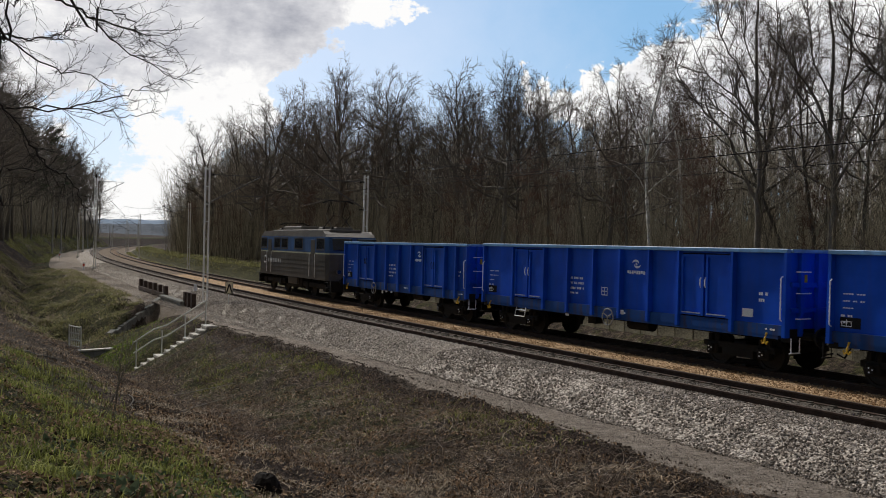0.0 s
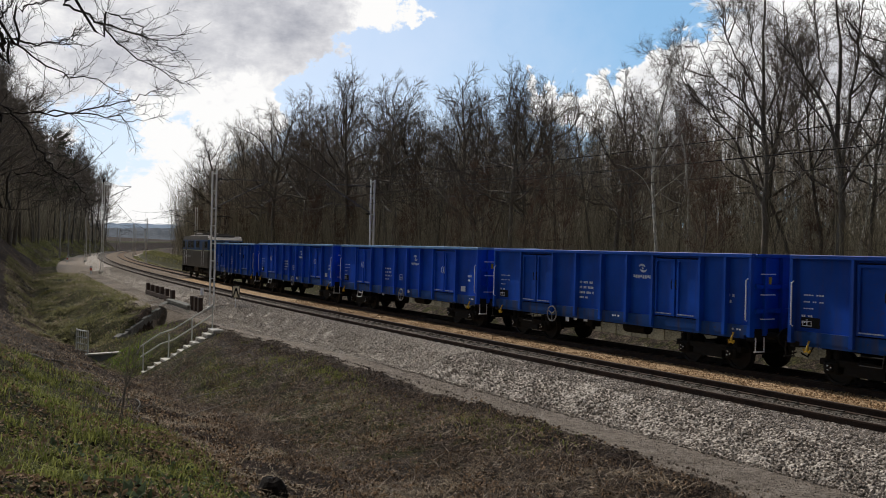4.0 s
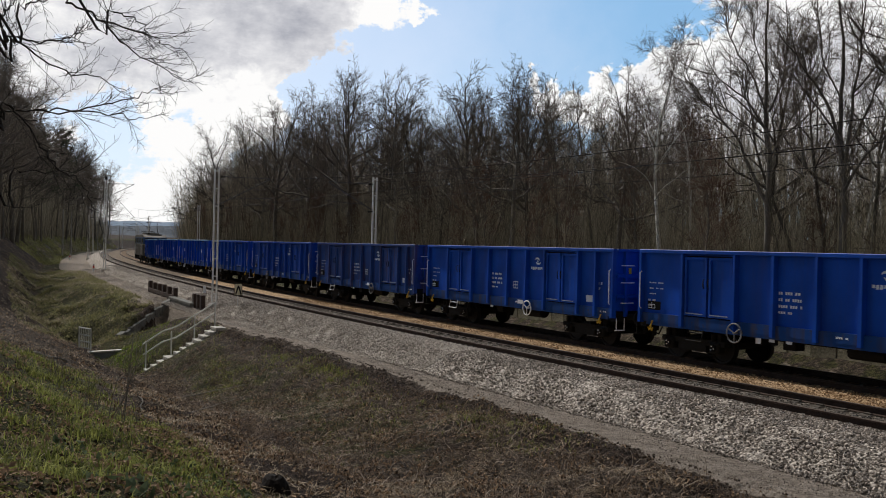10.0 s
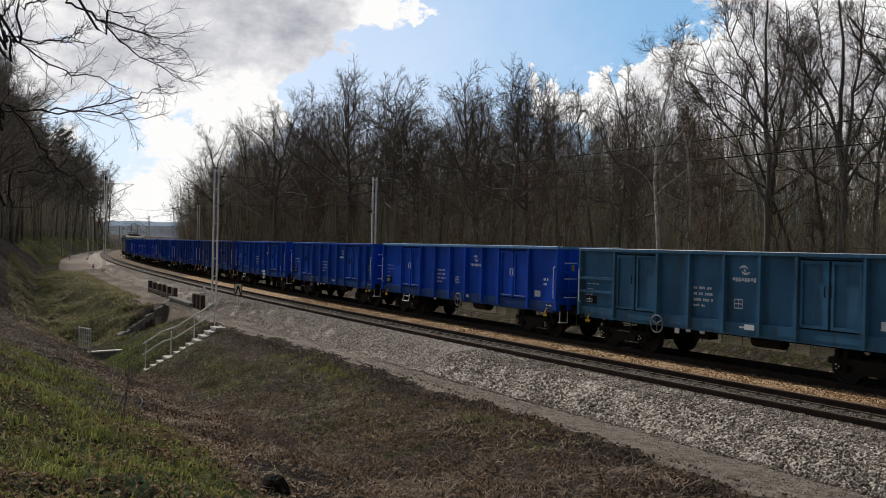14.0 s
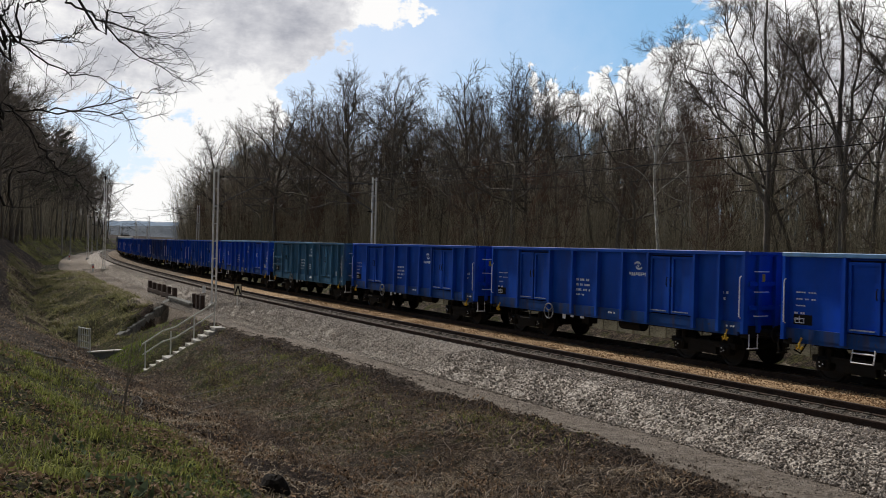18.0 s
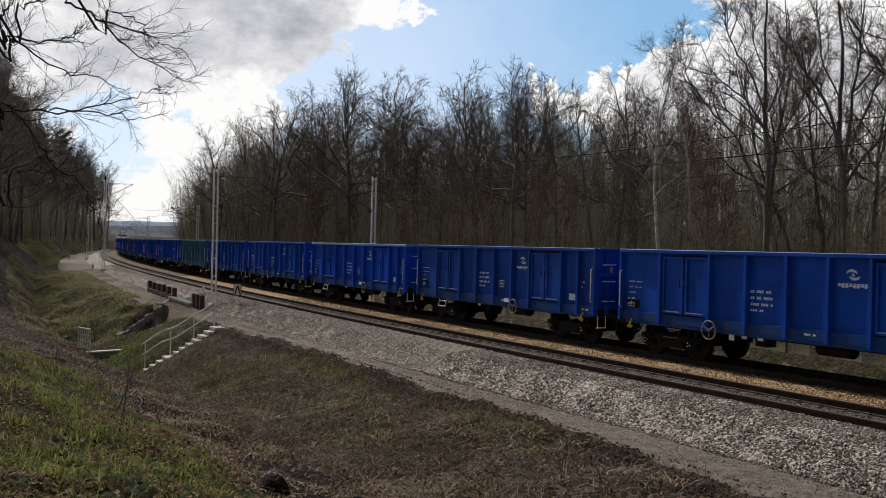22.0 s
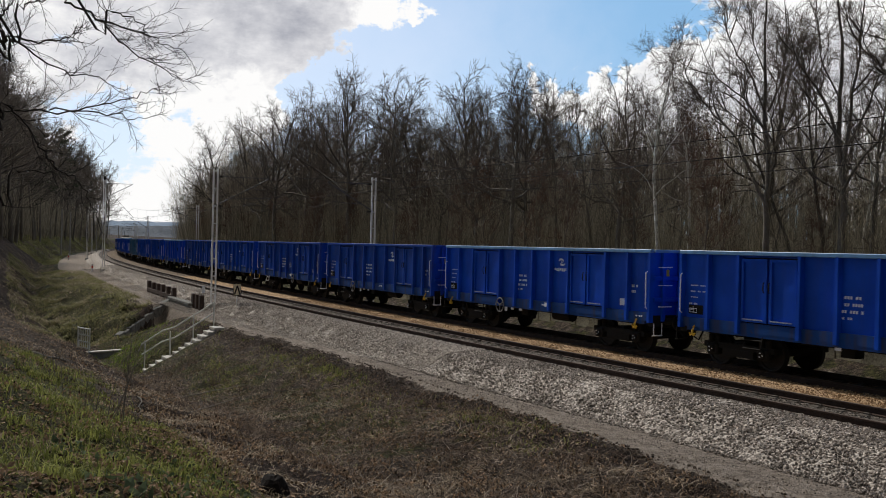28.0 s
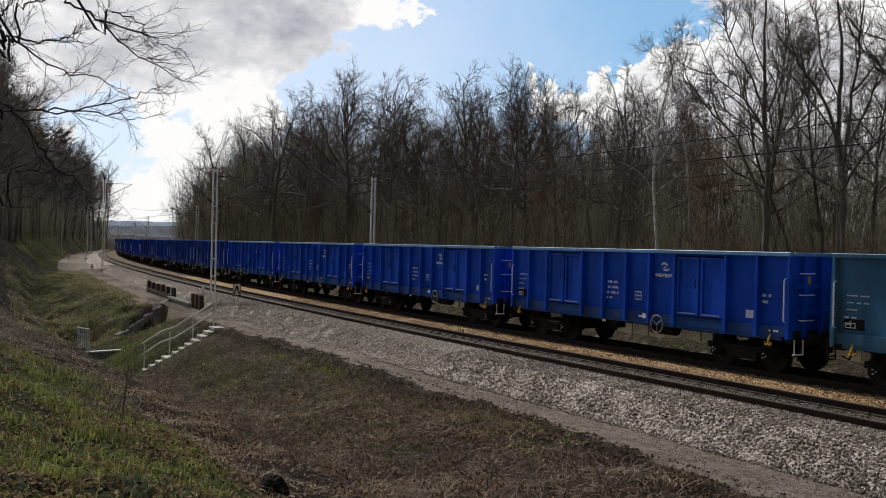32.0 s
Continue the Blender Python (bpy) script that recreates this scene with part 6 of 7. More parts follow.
def plant(kind, s, u, h, turn, seed=0, group="", label=""):
    src = SRC[kind][seed % len(SRC[kind])]
    own = {"oak": 16, "tall": 16, "stems": 15.5, "birch": 14.5, "thin": 12, "deep": 16, "bushy": 9, "pine": 22, "forked": 14.4}[kind]
    k = h / own
    m = at(s, u, ground_z(s, u), turn)
    if src.name in _used:
        t = copy_thing(src, m)
    else:
        _used.add(src.name)
        t = src
    t.matrix_basis = m @ Matrix.Diagonal((k, k, k, 1))
    if group:
        tagged(t, label, "", group)
    return t


SKYLINE_S = [-20, 9, 11, 13, 15, 17, 18, 20, 22, 25, 27, 30, 33, 36, 41, 45, 48, 51, 55, 60, 65, 70, 75, 88, 96, 110, 132, 161, 191, 240]
SKYLINE_H = [13, 13, 13.3, 12.8, 14, 14.4, 13.5, 12, 13.2, 12.4, 12.6, 11.6, 13, 14.6, 14.3, 14, 14.3, 15.8, 16.8, 17.3, 19.3, 18.8, 18.4, 19.3, 19.5, 20.4, 19.3, 16.4, 12.2, 8]


def crown_height(s):
    return float(np.interp(s, SKYLINE_S, SKYLINE_H))


# trees that stand out at the wood's edge: kind, place along and across the line, height, turn
STANDOUT = (("birch", 21.4, 15, 14.3, 10, 0), ("oak", 18.2, 18.5, 13.4, 70, 1), ("tall", 13.1, 17, 13.0, 20, 2), ("oak", 64.9, 15, 19.8, 200, 0),
            ("oak", 55.5, 15.5, 17.4, 90, 2), ("oak", 70.5, 16, 19.0, 40, 1), ("oak", 88, 14, 19.8, 130, 1), ("oak", 35.9, 15, 15.0, 15, 0),
            ("tall", 41.1, 15.5, 14.8, 250, 1), ("oak", 26.4, 16, 12.8, 300, 2), ("oak", 76, 14, 18.8, 310, 2), ("tall", 29.0, 17, 12.0, 45, 3),
            ("tall", 32.1, 16, 12.8, 110, 0), ("stems", 7.2, 15, 13.6, 220, 0), ("birch", 22.9, 18, 12.4, 120, 1), ("birch", 15.6, 22, 12.0, 200, 0),
            ("birch", 24.9, 20, 11.0, 60, 1), ("birch", 12.2, 21, 11.5, 150, 1), ("oak", 109, 14.5, 20.6, 60, 0), ("oak", 98, 15.5, 19.8, 20, 2), ("oak", 122, 14.0, 19.8, 330, 1),
            ("oak", 145, 14, 17.6, 300, 2), ("oak", 60.5, 17, 17.6, 150, 1), ("oak", 45.3, 18, 14.6, 210, 1), ("tall", 17.0, 20, 13.2, 80, 1), ("oak", 8.4, 21, 12.5, 60, 0), ("tall", 12.6, 19, 13.4, 260, 0), ("oak", 50.5, 19, 16.4, 70, 0),
            ("oak", 82, 18, 19.4, 180, 0), ("oak", 38.8, 19, 14.4, 280, 2))
for kind, s, u, h, turn, seed in STANDOUT:
    plant(kind, s, u, h, turn, seed)
# two great forked trees, their broad side towards the open line
for s, u, seed, h in ((14.8, 15.0, 0, 14.6), (10.9, 15.0, 1, 14.2), (6.3, 16.0, 0, 15.0)):
    x, y, hd = (float(v) for v in line(s, u))
    plant("forked", s, u, h, -math.degrees(math.atan2(x, y)) - math.degrees(hd), seed)
_rs = random.Random(77)
s = -16.0
while s < 215:
    big = _rs.choice(("tall", "tall", "oak", "thin") if s < 120 else ("oak", "deep", "oak"))
    plant(big, s + _rs.uniform(-1, 1), _rs.uniform(14.5, 19) + max(0, s - 165) * 0.05, crown_height(s) * _rs.uniform(0.72, 0.97) * (0.78 if s < 32 else 1), _rs.uniform(0, 360), _rs.randrange(9))
    if s < 150:
        plant("bushy", s + _rs.uniform(-2, 2), _rs.uniform(12.2, 16), _rs.uniform(5.5, 9.5), _rs.uniform(0, 360), _rs.randrange(9))
    s += 4.4 if s < 90 else 5.5
for u0, u1, step, lo in ((18.5, 22, 4.4, 0.7), (22, 27, 4.2, 0.75), (28, 36, 5.0, 0.8)):
    s = -24.0
    while s < 165:
        plant(_rs.choice(("deep", "deep", "thin", "tall")), s + _rs.uniform(-1.8, 1.8), _rs.uniform(u0, u1), crown_height(s) * _rs.uniform(lo, 1.05) * (0.70 if s < 30 else 1.02),
              _rs.uniform(0, 360), _rs.randrange(9))
        s += step * (1 if s < 90 else 1.7)


def thicket(name, label, count, s_range, u_range, h_range, r, twigs, seed, material, share_of_crown=False, reach=0.22):
    """Uncounted thin stems of undergrowth."""
    rs = random.Random(seed)
    w = Wood()
    for _ in range(count):
        s = rs.uniform(*s_range)
        u = rs.uniform(*u_range) if u_range else float(np.interp(s, ST, TOP_U)) + rs.uniform(-11, 0.9)
        h = rs.uniform(*h_range) * (crown_height(s) * (0.86 + u / 170) * (0.62 if s < 30 else 1.02) if share_of_crown else 1)
        p = tp(s, u, ground_z(s, u) - 0.2)
        st = bent(rs, p, Vector((rs.gauss(0, 0.12), rs.gauss(0, 0.12), 1)), h, 3, 0.07, 0.05)
        k = rs.uniform(0.6, 1.4)
        w.branch(st, r * k, r * 0.3 * k, 3)
        for _ in range(twigs):
            q, d = along(st, rs.uniform(0.25, 1))
            w.branch(bent(rs, q, side_way(rs, d, rs.uniform(0.4, 0.9)), rs.uniform(0.5, reach * h + 0.5), 1, 0.15, 0.1), r * 0.38, r * 0.15, 3)
    return tagged(new(name, w.mesh(name, material)), label, "undergrowth", kind="stuff")


M["inner"] = island_stone("grey_brown_inner_stems", (0.10, 0.092, 0.07), (0.70, 0.63, 0.50))
thicket("undergrowth", "dense bare undergrowth along the wood's edge", 3000, (-25, 152), (11.5, 22), (1.8, 8), 0.015, 14, 5, M["brush"])
thicket("wood_interior", "dense bare young stems inside the wood", 4600, (-28, 210), (16.5, 34), (0.34, 0.86), 0.026, 15, 6, M["inner"], True, 0.16)
thicket("wood_backs", "closed bare wood in the depth", 2600, (-40, 260), (34, 70), (0.5, 0.85), 0.05, 12, 9, M["inner"], True, 0.18)
thicket("far_woods", "deep bare woodland behind the railway", 2200, (-60, 260), (60, 110), (0.55, 0.85), 0.10, 8, 7, M["inner"], True, 0.14)
thicket("wood_end", "dense bare stems where the wood closes on the line", 900, (100, 172), (12.5, 21), (0.4, 0.92), 0.04, 13, 12, M["inner"], True, 0.17)
thicket("wood_depth", "closed bare wood behind the open edge", 2300, (-70, 34), (38, 92), (6, 10.5), 0.13, 12, 13, M["inner"])
thicket("low_brush", "low bare brush closing the floor of the wood", 1300, (-34, 36), (23, 40), (2, 5.5), 0.03, 14, 16, M["brush"])
# wood on the near side of the line, and added rows behind the eye
LEFT = "bare trees on the near bank"
s = 58.0
while s < 386:
    top = float(np.interp(s, ST, TOP_U))
    for a, b, far in ((1.6, -1.0, 0), (-1.5, -6, 1)):
        h = float(np.interp(s, [58, 90, 130, 180, 300, 420], [18, 22, 25, 27, 31, 31])) * _rs.uniform(0.78, 1.05)
        plant(_rs.choice(("oak", "tall", "oak", "deep") if s < 150 else ("tall", "deep", "pine", "oak", "deep")), s + _rs.uniform(-2, 2), top + _rs.uniform(b, a), h, _rs.uniform(0, 360), _rs.randrange(9), LEFT,
              "bare dark tree on the near bank" if s < 150 else "tall dark tree of the wood beside the line")
    s += 5.2 if s < 150 else 7.0
# unseen rows behind the eye, added to block skylight on wagons and ground
for s in range(-75, 42, 11):
    for u in (-27, -35):
        plant(_rs.choice(("tall", "oak")), s + _rs.uniform(-2, 2), u + _rs.uniform(-2, 2), _rs.uniform(12, 16), _rs.uniform(0, 360), _rs.randrange(9), LEFT, "bare dark tree on the near bank")
# any kind of tree not yet standing joins the wood outside the view
for kind, lot in SRC.items():
    for k, src in enumerate(lot):
        if src.name not in _used:
            plant(kind, -34.0 - 4 * k, 20.0, 12.0, 40 * k, k)
thicket("bank_undergrowth", "tangled bare brush on the near bank", 3800, (58, 388), None, (2.5, 15), 0.045, 13, 8, M["inner"])
thicket("bank_wood", "closed dark wood behind the near bank", 1300, (70, 390), (-48, -20), (10, 20), 0.12, 9, 10, M["inner"])

# ------------------------------------------------------------ near bank: grass, leaves, fallen wood


def locate(x, y):
    """Along and across the line for a place on the plan."""
    s, u = -10.0, -15.0
    for _ in range(30):
        px, py, h = (float(v) for v in line(s, u))
        dx, dy = x - px, y - py
        s += dx * math.cos(h) + dy * math.sin(h)
        u += dx * math.sin(h) - dy * math.cos(h)
    return s, u


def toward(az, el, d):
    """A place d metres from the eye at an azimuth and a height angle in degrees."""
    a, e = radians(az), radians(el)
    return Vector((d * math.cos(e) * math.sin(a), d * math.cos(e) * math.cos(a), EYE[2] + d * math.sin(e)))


def on_ground(az, el):
    d = 4.0
    while d < 90:
        p = toward(az, el, d)
        s, u = locate(p.x, p.y)
        if p.z < ground_z(s, u):
            break
        d += 0.15
    return p


def tuft_material(name, dark, lite, through=0.45):
    """Thin leaves and blades: light comes through them; tone changes from one to the next."""
    m = bpy.data.materials.new(name)
    m.use_nodes = True
    n, l = m.node_tree.nodes, m.node_tree.links
    bs = n["Principled BSDF"]
    bs.inputs["Roughness"].default_value = 0.75
    bs.inputs["Specular IOR Level"].default_value = 0.2
    g, r = n.new("ShaderNodeNewGeometry"), n.new("ShaderNodeValToRGB")
    r.color_ramp.elements[0].color, r.color_ramp.elements[1].color = (*dark, 1), (*lite, 1)
    l.new(g.outputs["Random Per Island"], r.inputs[0])
    tr, mx = n.new("ShaderNodeBsdfTranslucent"), n.new("ShaderNodeMixShader")
    l.new(r.outputs[0], bs.inputs["Base Color"])
    l.new(r.outputs[0], tr.inputs["Color"])
    mx.inputs[0].default_value = through
    l.new(bs.outputs[0], mx.inputs[1])
    l.new(tr.outputs[0], mx.inputs[2])
    l.new(mx.outputs[0], n["Material Output"].inputs["Surface"])
    return m


def patch(s, u, scale, seed, lo, hi):
    x, y, _ = line(s, u)
    return np.clip((smooth_noise(x, y, scale, seed) - lo) / (hi - lo), 0, 1)


def blades(name, label, count, s_range, u_range, h_range, width, seed, material, density, lean=0.5, clump=0.4, flat=1.0):
    """Single bent blades; density(s, u) from 0 to 1 thins them out."""
    rs = np.random.RandomState(seed)
    s, u = rs.uniform(*s_range, count), rs.uniform(*u_range, count)
    keep = rs.rand(count) < density(s, u) * (0.2 + 0.8 * patch(s, u, clump, 5, 0.4, 0.62))
    ws, wu = s - 46.5, u + 3.9
    keep &= ~((np.abs(-0.431 * ws + 0.902 * wu - 0.7) < 0.95) & (-0.902 * ws - 0.431 * wu > -0.5) & (-0.902 * ws - 0.431 * wu < 10))   # the wing wall too
    keep &= ~((np.abs(s - 28.2) < 0.75) & (u < -4.6) & (u > -8.9))          # the stairs stay clear
    s, u = s[keep], u[keep]
    n = len(s)
    x, y, _ = line(s, u)
    z = height(s, u)
    h = rs.uniform(*h_range, n) * rs.uniform(0.5, 1.3, n)
    a = rs.uniform(0, 6.283, n)
    le = rs.uniform(0.35, 1.0, n) * lean
    w = width * rs.uniform(0.6, 1.5, n)
    p0 = np.stack([x, y, z - 0.02], -1)
    side = np.stack([-np.sin(a), np.cos(a), np.zeros(n)], -1) * w[:, None]
    way = np.stack([np.cos(a), np.sin(a), np.zeros(n)], -1)
    mid = p0 + way * (h * le * 0.35)[:, None] + np.array([0, 0, 1.0]) * (h * 0.62 * flat)[:, None]
    tip = p0 + way * (h * le * 1.15)[:, None] + np.array([0, 0, 1.0]) * (h * np.sqrt(np.clip(1.1 - le * le, 0.04, 1)) * flat)[:, None]
    V = np.stack([p0 - side, p0 + side, mid + side * 0.7, mid - side * 0.7, tip], 1).reshape(-1, 3)
    b = np.arange(n)[:, None] * 5
    faces = np.concatenate([b + np.array([0, 1, 2, 3]), b + np.array([3, 2, 4, 4])], 0)
    fl = [tuple(f) if f[2] != f[3] else tuple(f[:3]) for f in faces.tolist()]
    ob = new(name, pydata(name, V.tolist(), fl, material))
    return tagged(ob, label, "grass", kind="stuff")


def litter(name, label, count, s_range, u_range, size, seed, material, density, tilt=0.5, heap=0.0):
    """Fallen leaves: small folded lozenges lying at all angles."""
    rs = np.random.RandomState(seed)
    s, u = rs.uniform(*s_range, count), rs.uniform(*u_range, count)
    keep = rs.rand(count) < density(s, u)
    s, u = s[keep], u[keep]
    n = len(s)
    x, y, _ = line(s, u)
    z = height(s, u)
    base = np.array([(-1, 0, 0.15), (0, -0.55, 0.05), (1, 0, 0.25), (0, 0.55, 0.3), (0, 0, -0.1)], float)
    V = np.einsum("nij,nkj->nki", spun_turns(rs, n, tilt), base[None] * (size * rs.uniform(0.6, 1.4, n))[:, None, None])
    V += np.stack([x, y, z + size * 0.5 + heap * patch(s, u, 0.33, 4, 0.45, 0.95) * rs.rand(n)], -1)[:, None]
    faces = [(5 * i + a, 5 * i + b, 5 * i + 4) for i in range(n) for a, b in ((0, 1), (1, 2), (2, 3), (3, 0))]
    return tagged(new(name, pydata(name, V.reshape(-1, 3).tolist(), faces, material)), label, "leaves", kind="stuff")


def near_eye(s, u):
    x, y, _ = line(s, u)
    return np.clip(1.25 - np.hypot(x, y) / 34, 0.12, 1)


_sm = lambda v, a, b: np.clip((v - a) / (b - a), 0, 1)
GREEN = tuft_material("fresh_grass_blades", (0.05, 0.065, 0.014), (0.37, 0.39, 0.11))
LUSH = tuft_material("lush_grass_blades", (0.08, 0.13, 0.015), (0.26, 0.36, 0.05))
STRAW = tuft_material("dry_grass_blades", (0.10, 0.078, 0.052), (0.58, 0.49, 0.36))
BROWN = tuft_material("fallen_leaves", (0.018, 0.011, 0.007), (0.52, 0.365, 0.24), 0.12)
STALK = tuft_material("dead_stalks", (0.035, 0.025, 0.017), (0.52, 0.41, 0.29), 0.2)
DULL = tuft_material("dull_green_blades", (0.06, 0.065, 0.025), (0.36, 0.345, 0.15))


def bump_at(s, u, s0, u0, ds, du):
    return np.exp(-((s - s0) / ds) ** 2 - ((u - u0) / du) ** 2)


blades("bank_grass", "fresh green grass tufts on the near bank", 330000, (-14, 16), (-21, -12.2), (0.09, 0.24), 0.0075, 21, GREEN,
       lambda s, u: (0.12 + 0.88 * patch(s, u, 1.3, 3, 0.35, 0.75)) * patch(s, u, 0.7, 1, 0.24, 0.5) * _sm(-u, 12.2, 13.8) * near_eye(s, u), 1.25)
blades("bank_straw", "dry straw grass among the green on the near bank", 120000, (-14, 20), (-21, -10.5), (0.08, 0.24), 0.006, 22, STRAW,
       lambda s, u: patch(s, u, 1.7, 4, 0.3, 0.8) * near_eye(s, u) * 0.7, 1.35, 0.4, 0.7)
blades("slope_grass", "matted dry grass on the slope below the track", 170000, (-10, 42), (-10.5, -5.4), (0.12, 0.36), 0.006, 23, STRAW,
       lambda s, u: patch(s, u, 2.1, 1, 0.40, 0.9) * near_eye(s, u) * 0.8, 1.3, 0.4, 0.35)
blades("slope_stalks", "dead brown stalks and bramble stems on the slope", 190000, (-10, 45), (-12.5, -5.3), (0.10, 0.34), 0.010, 24, STALK,
       lambda s, u: patch(s, u, 1.5, 2, 0.25, 0.75) * near_eye(s, u), 1.3, 0.4, 0.32)
blades("slope_green", "thin green grass on the slope below the path", 60000, (4, 45), (-10, -4.9), (0.06, 0.16), 0.007, 25, GREEN,
       lambda s, u: np.clip(patch(s, u, 2.6, 5, 0.60, 0.9) * 0.35 + bump_at(s - 3.1 * (u + 7.3), u, 21, -7.3, 2.2, 0.9) * 0.9 + np.exp(-((u + 5.5) / 0.55) ** 2) * patch(s, u, 1.6, 0, 0.4, 0.7) * _sm(s, 8, 14) * 0.7, 0, 1), 1.0)
blades("culvert_grass", "bright green grass beside the stairs", 60000, (27, 38), (-10.5, -5.5), (0.08, 0.2), 0.009, 26, LUSH,
       lambda s, u: np.clip(bump_at(s, u, 30.6, -8.7, 1.9, 0.75) * 1.5 + bump_at(s, u, 33.5, -6.6, 3.0, 0.9) * 0.1, 0, 1), 0.9, 1.2)
blades("mound_grass", "long dull grass on the embankment side", 130000, (37, 100), (-13, -5.2), (0.3, 0.75), 0.015, 27, STRAW,
       lambda s, u: patch(s, u, 1.4, 2, 0.42, 0.75) * 0.5, 1.3, 0.9, 0.42)
blades("mound_green", "dull green grass on the embankment side", 130000, (36, 100), (-13, -5.2), (0.25, 0.6), 0.016, 28, DULL,
       lambda s, u: (0.3 + 0.7 * patch(s, u, 2.3, 4, 0.35, 0.65)) * 0.8, 1.2, 0.9, 0.5)
blades("verge_grass", "olive grass verge beyond the distant track", 60000, (50, 240), (6.6, 13), (0.2, 0.55), 0.03, 38, DULL, lambda s, u: np.full_like(s, 0.9), 1.1, 2.0, 0.6)
blades("wall_grass", "pale green grass at the foot of the slab wall", 16000, (-12, 48), (7.2, 9.1), (0.12, 0.4), 0.012, 39, DULL, lambda s, u: np.full_like(s, 0.9), 1.0, 0.6, 0.8)
blades("lineside_grass", "pale grass strip beyond the far track", 9000, (-12, 60), (7.4, 11.5), (0.1, 0.35), 0.012, 29, STRAW, lambda s, u: np.full_like(s, 0.8), 0.9)
litter("bank_herbs", "small broad green leaves of low plants on the bank", 26000, (-12, 10), (-18.5, -12.6), 0.035, 33, GREEN,
       lambda s, u: patch(s, u, 1.1, 2, 0.4, 0.8) * near_eye(s, u))
blades("bank_brush", "dead stalks on the leafy near bank", 90000, (20, 190), (-19, -8), (0.15, 0.45), 0.014, 30, STALK,
       lambda s, u: (0.3 + 0.7 * patch(s, u, 2.0, 1, 0.3, 0.8)) * 0.9, 1.3, 0.4, 0.4)
litter("leaf_litter", "brown fallen leaves in the ditch and on the bank", 220000, (-12, 40), (-19.5, -4.6), 0.034, 31, BROWN,
       lambda s, u: np.clip(np.exp(-((u + 9.8) / 2.8) ** 2) * 1.0 + 0.45, 0, 1) * near_eye(s, u) * (0.2 + 0.8 * patch(s, u, 0.75, 2, 0.38, 0.58)) * (u < np.interp(s, ST, EDGE_U) - 0.1), 0.9, 0.24)
stones("soil_clods", "dark crumbled soil clods along the path's edge", lambda s: np.interp(s, ST, EDGE_U) - 0.8, lambda s: np.interp(s, ST, EDGE_U) + 0.06, -6, 30, 4200,
       island_stone("dark_soil_clod", (0.025, 0.018, 0.014), (0.15, 0.115, 0.09)), 35, lambda s, u: height(s, u), (0.010, 0.038), 1.2, 0.3)
blades("strip_green", "yellow-green grass patches on the slope", 60000, (-2, 24), (-9.5, -4.4), (0.07, 0.2), 0.008, 36, GREEN,
       lambda s, u: np.clip(bump_at(s, u, 17.2, -5.5, 1.6, 0.6) + bump_at(s, u, 14.6, -5.3, 1.6, 0.5) + bump_at(s, u, 17.9, -7.5, 1.1, 0.8) * 1.2 + bump_at(s, u, 3.5, -5.6, 1.5, 0.6) * 1.4
                            + bump_at(s, u, 9.5, -6.0, 2.0, 0.5) * 0.4, 0, 1), 1.1, 0.5, 0.8)
blades("clear_grass", "open pale green grass on the low bank beside the distant line", 50000, (130, 380), (-15, -7.5), (0.3, 0.8), 0.05, 37, tuft_material("sunlit_bank_grass", (0.12, 0.13, 0.04), (0.38, 0.37, 0.16)),
       lambda s, u: np.full_like(s, 0.8), 1.2, 3.0, 0.5)

litter("dock_leaves", "broad grey-green leaves of low plants in the grass", 420, (-4.8, 0.5), (-15.5, -12.8), 0.075, 45, tuft_material("grey_green_leaf", (0.05, 0.075, 0.035), (0.17, 0.22, 0.13), 0.25),
       lambda s, u: patch(s, u, 0.9, 3, 0.5, 0.7), 0.8, 0.1)
litter("bank_leaves", "brown fallen leaves between the grass tufts", 60000, (-13, 4), (-20.5, -12), 0.034, 34, BROWN,
       lambda s, u: (1 - 0.8 * patch(s, u, 0.7, 1, 0.3, 0.6)) * near_eye(s, u))


def dead_stems(name, label, count, s_span, u_span, length, r, seed, material, lump, rise=(0.15, 1.1)):
    """Curled bramble stems and stalks, lying and rising in clumps among the dead grass."""
    rs = random.Random(seed)
    w = Wood()
    s = u = 0
    for i in range(count):
        if i % lump == 0:
            s0, u0 = s_span[0] + (s_span[1] - s_span[0]) * rs.random() ** 1.4, rs.uniform(*u_span)
        s, u = s0 + rs.gauss(0, 0.22), u0 + rs.gauss(0, 0.16)
        p = tp(s, u, ground_z(s, u))
        a = rs.uniform(0, 6.283)
        w.branch(bent(rs, p, Vector((math.cos(a), math.sin(a), rs.uniform(*rise))), rs.uniform(*length), 5, 0.28, -0.14), rs.uniform(*r), r[0] * 0.7, 3)
    tagged(new(name, w.mesh(name, material)), label, "undergrowth", kind="stuff")


dead_stems("dead_stems", "pale curled dead stems on the slope", 2600, (-6, 18), (-10.2, -5.6), (0.14, 0.5), (0.004, 0.010), 41, island_stone("pale_dead_stems", (0.16, 0.12, 0.095), (0.62, 0.53, 0.44)), 4)
dead_stems("bramble_stems", "dark arching bramble stems in low clumps", 9000, (-6, 26), (-10.8, -5.0), (0.15, 0.6), (0.003, 0.008), 42, island_stone("dark_bramble_stems", (0.04, 0.028, 0.022), (0.36, 0.28, 0.22)), 26, (0.4, 1.6))


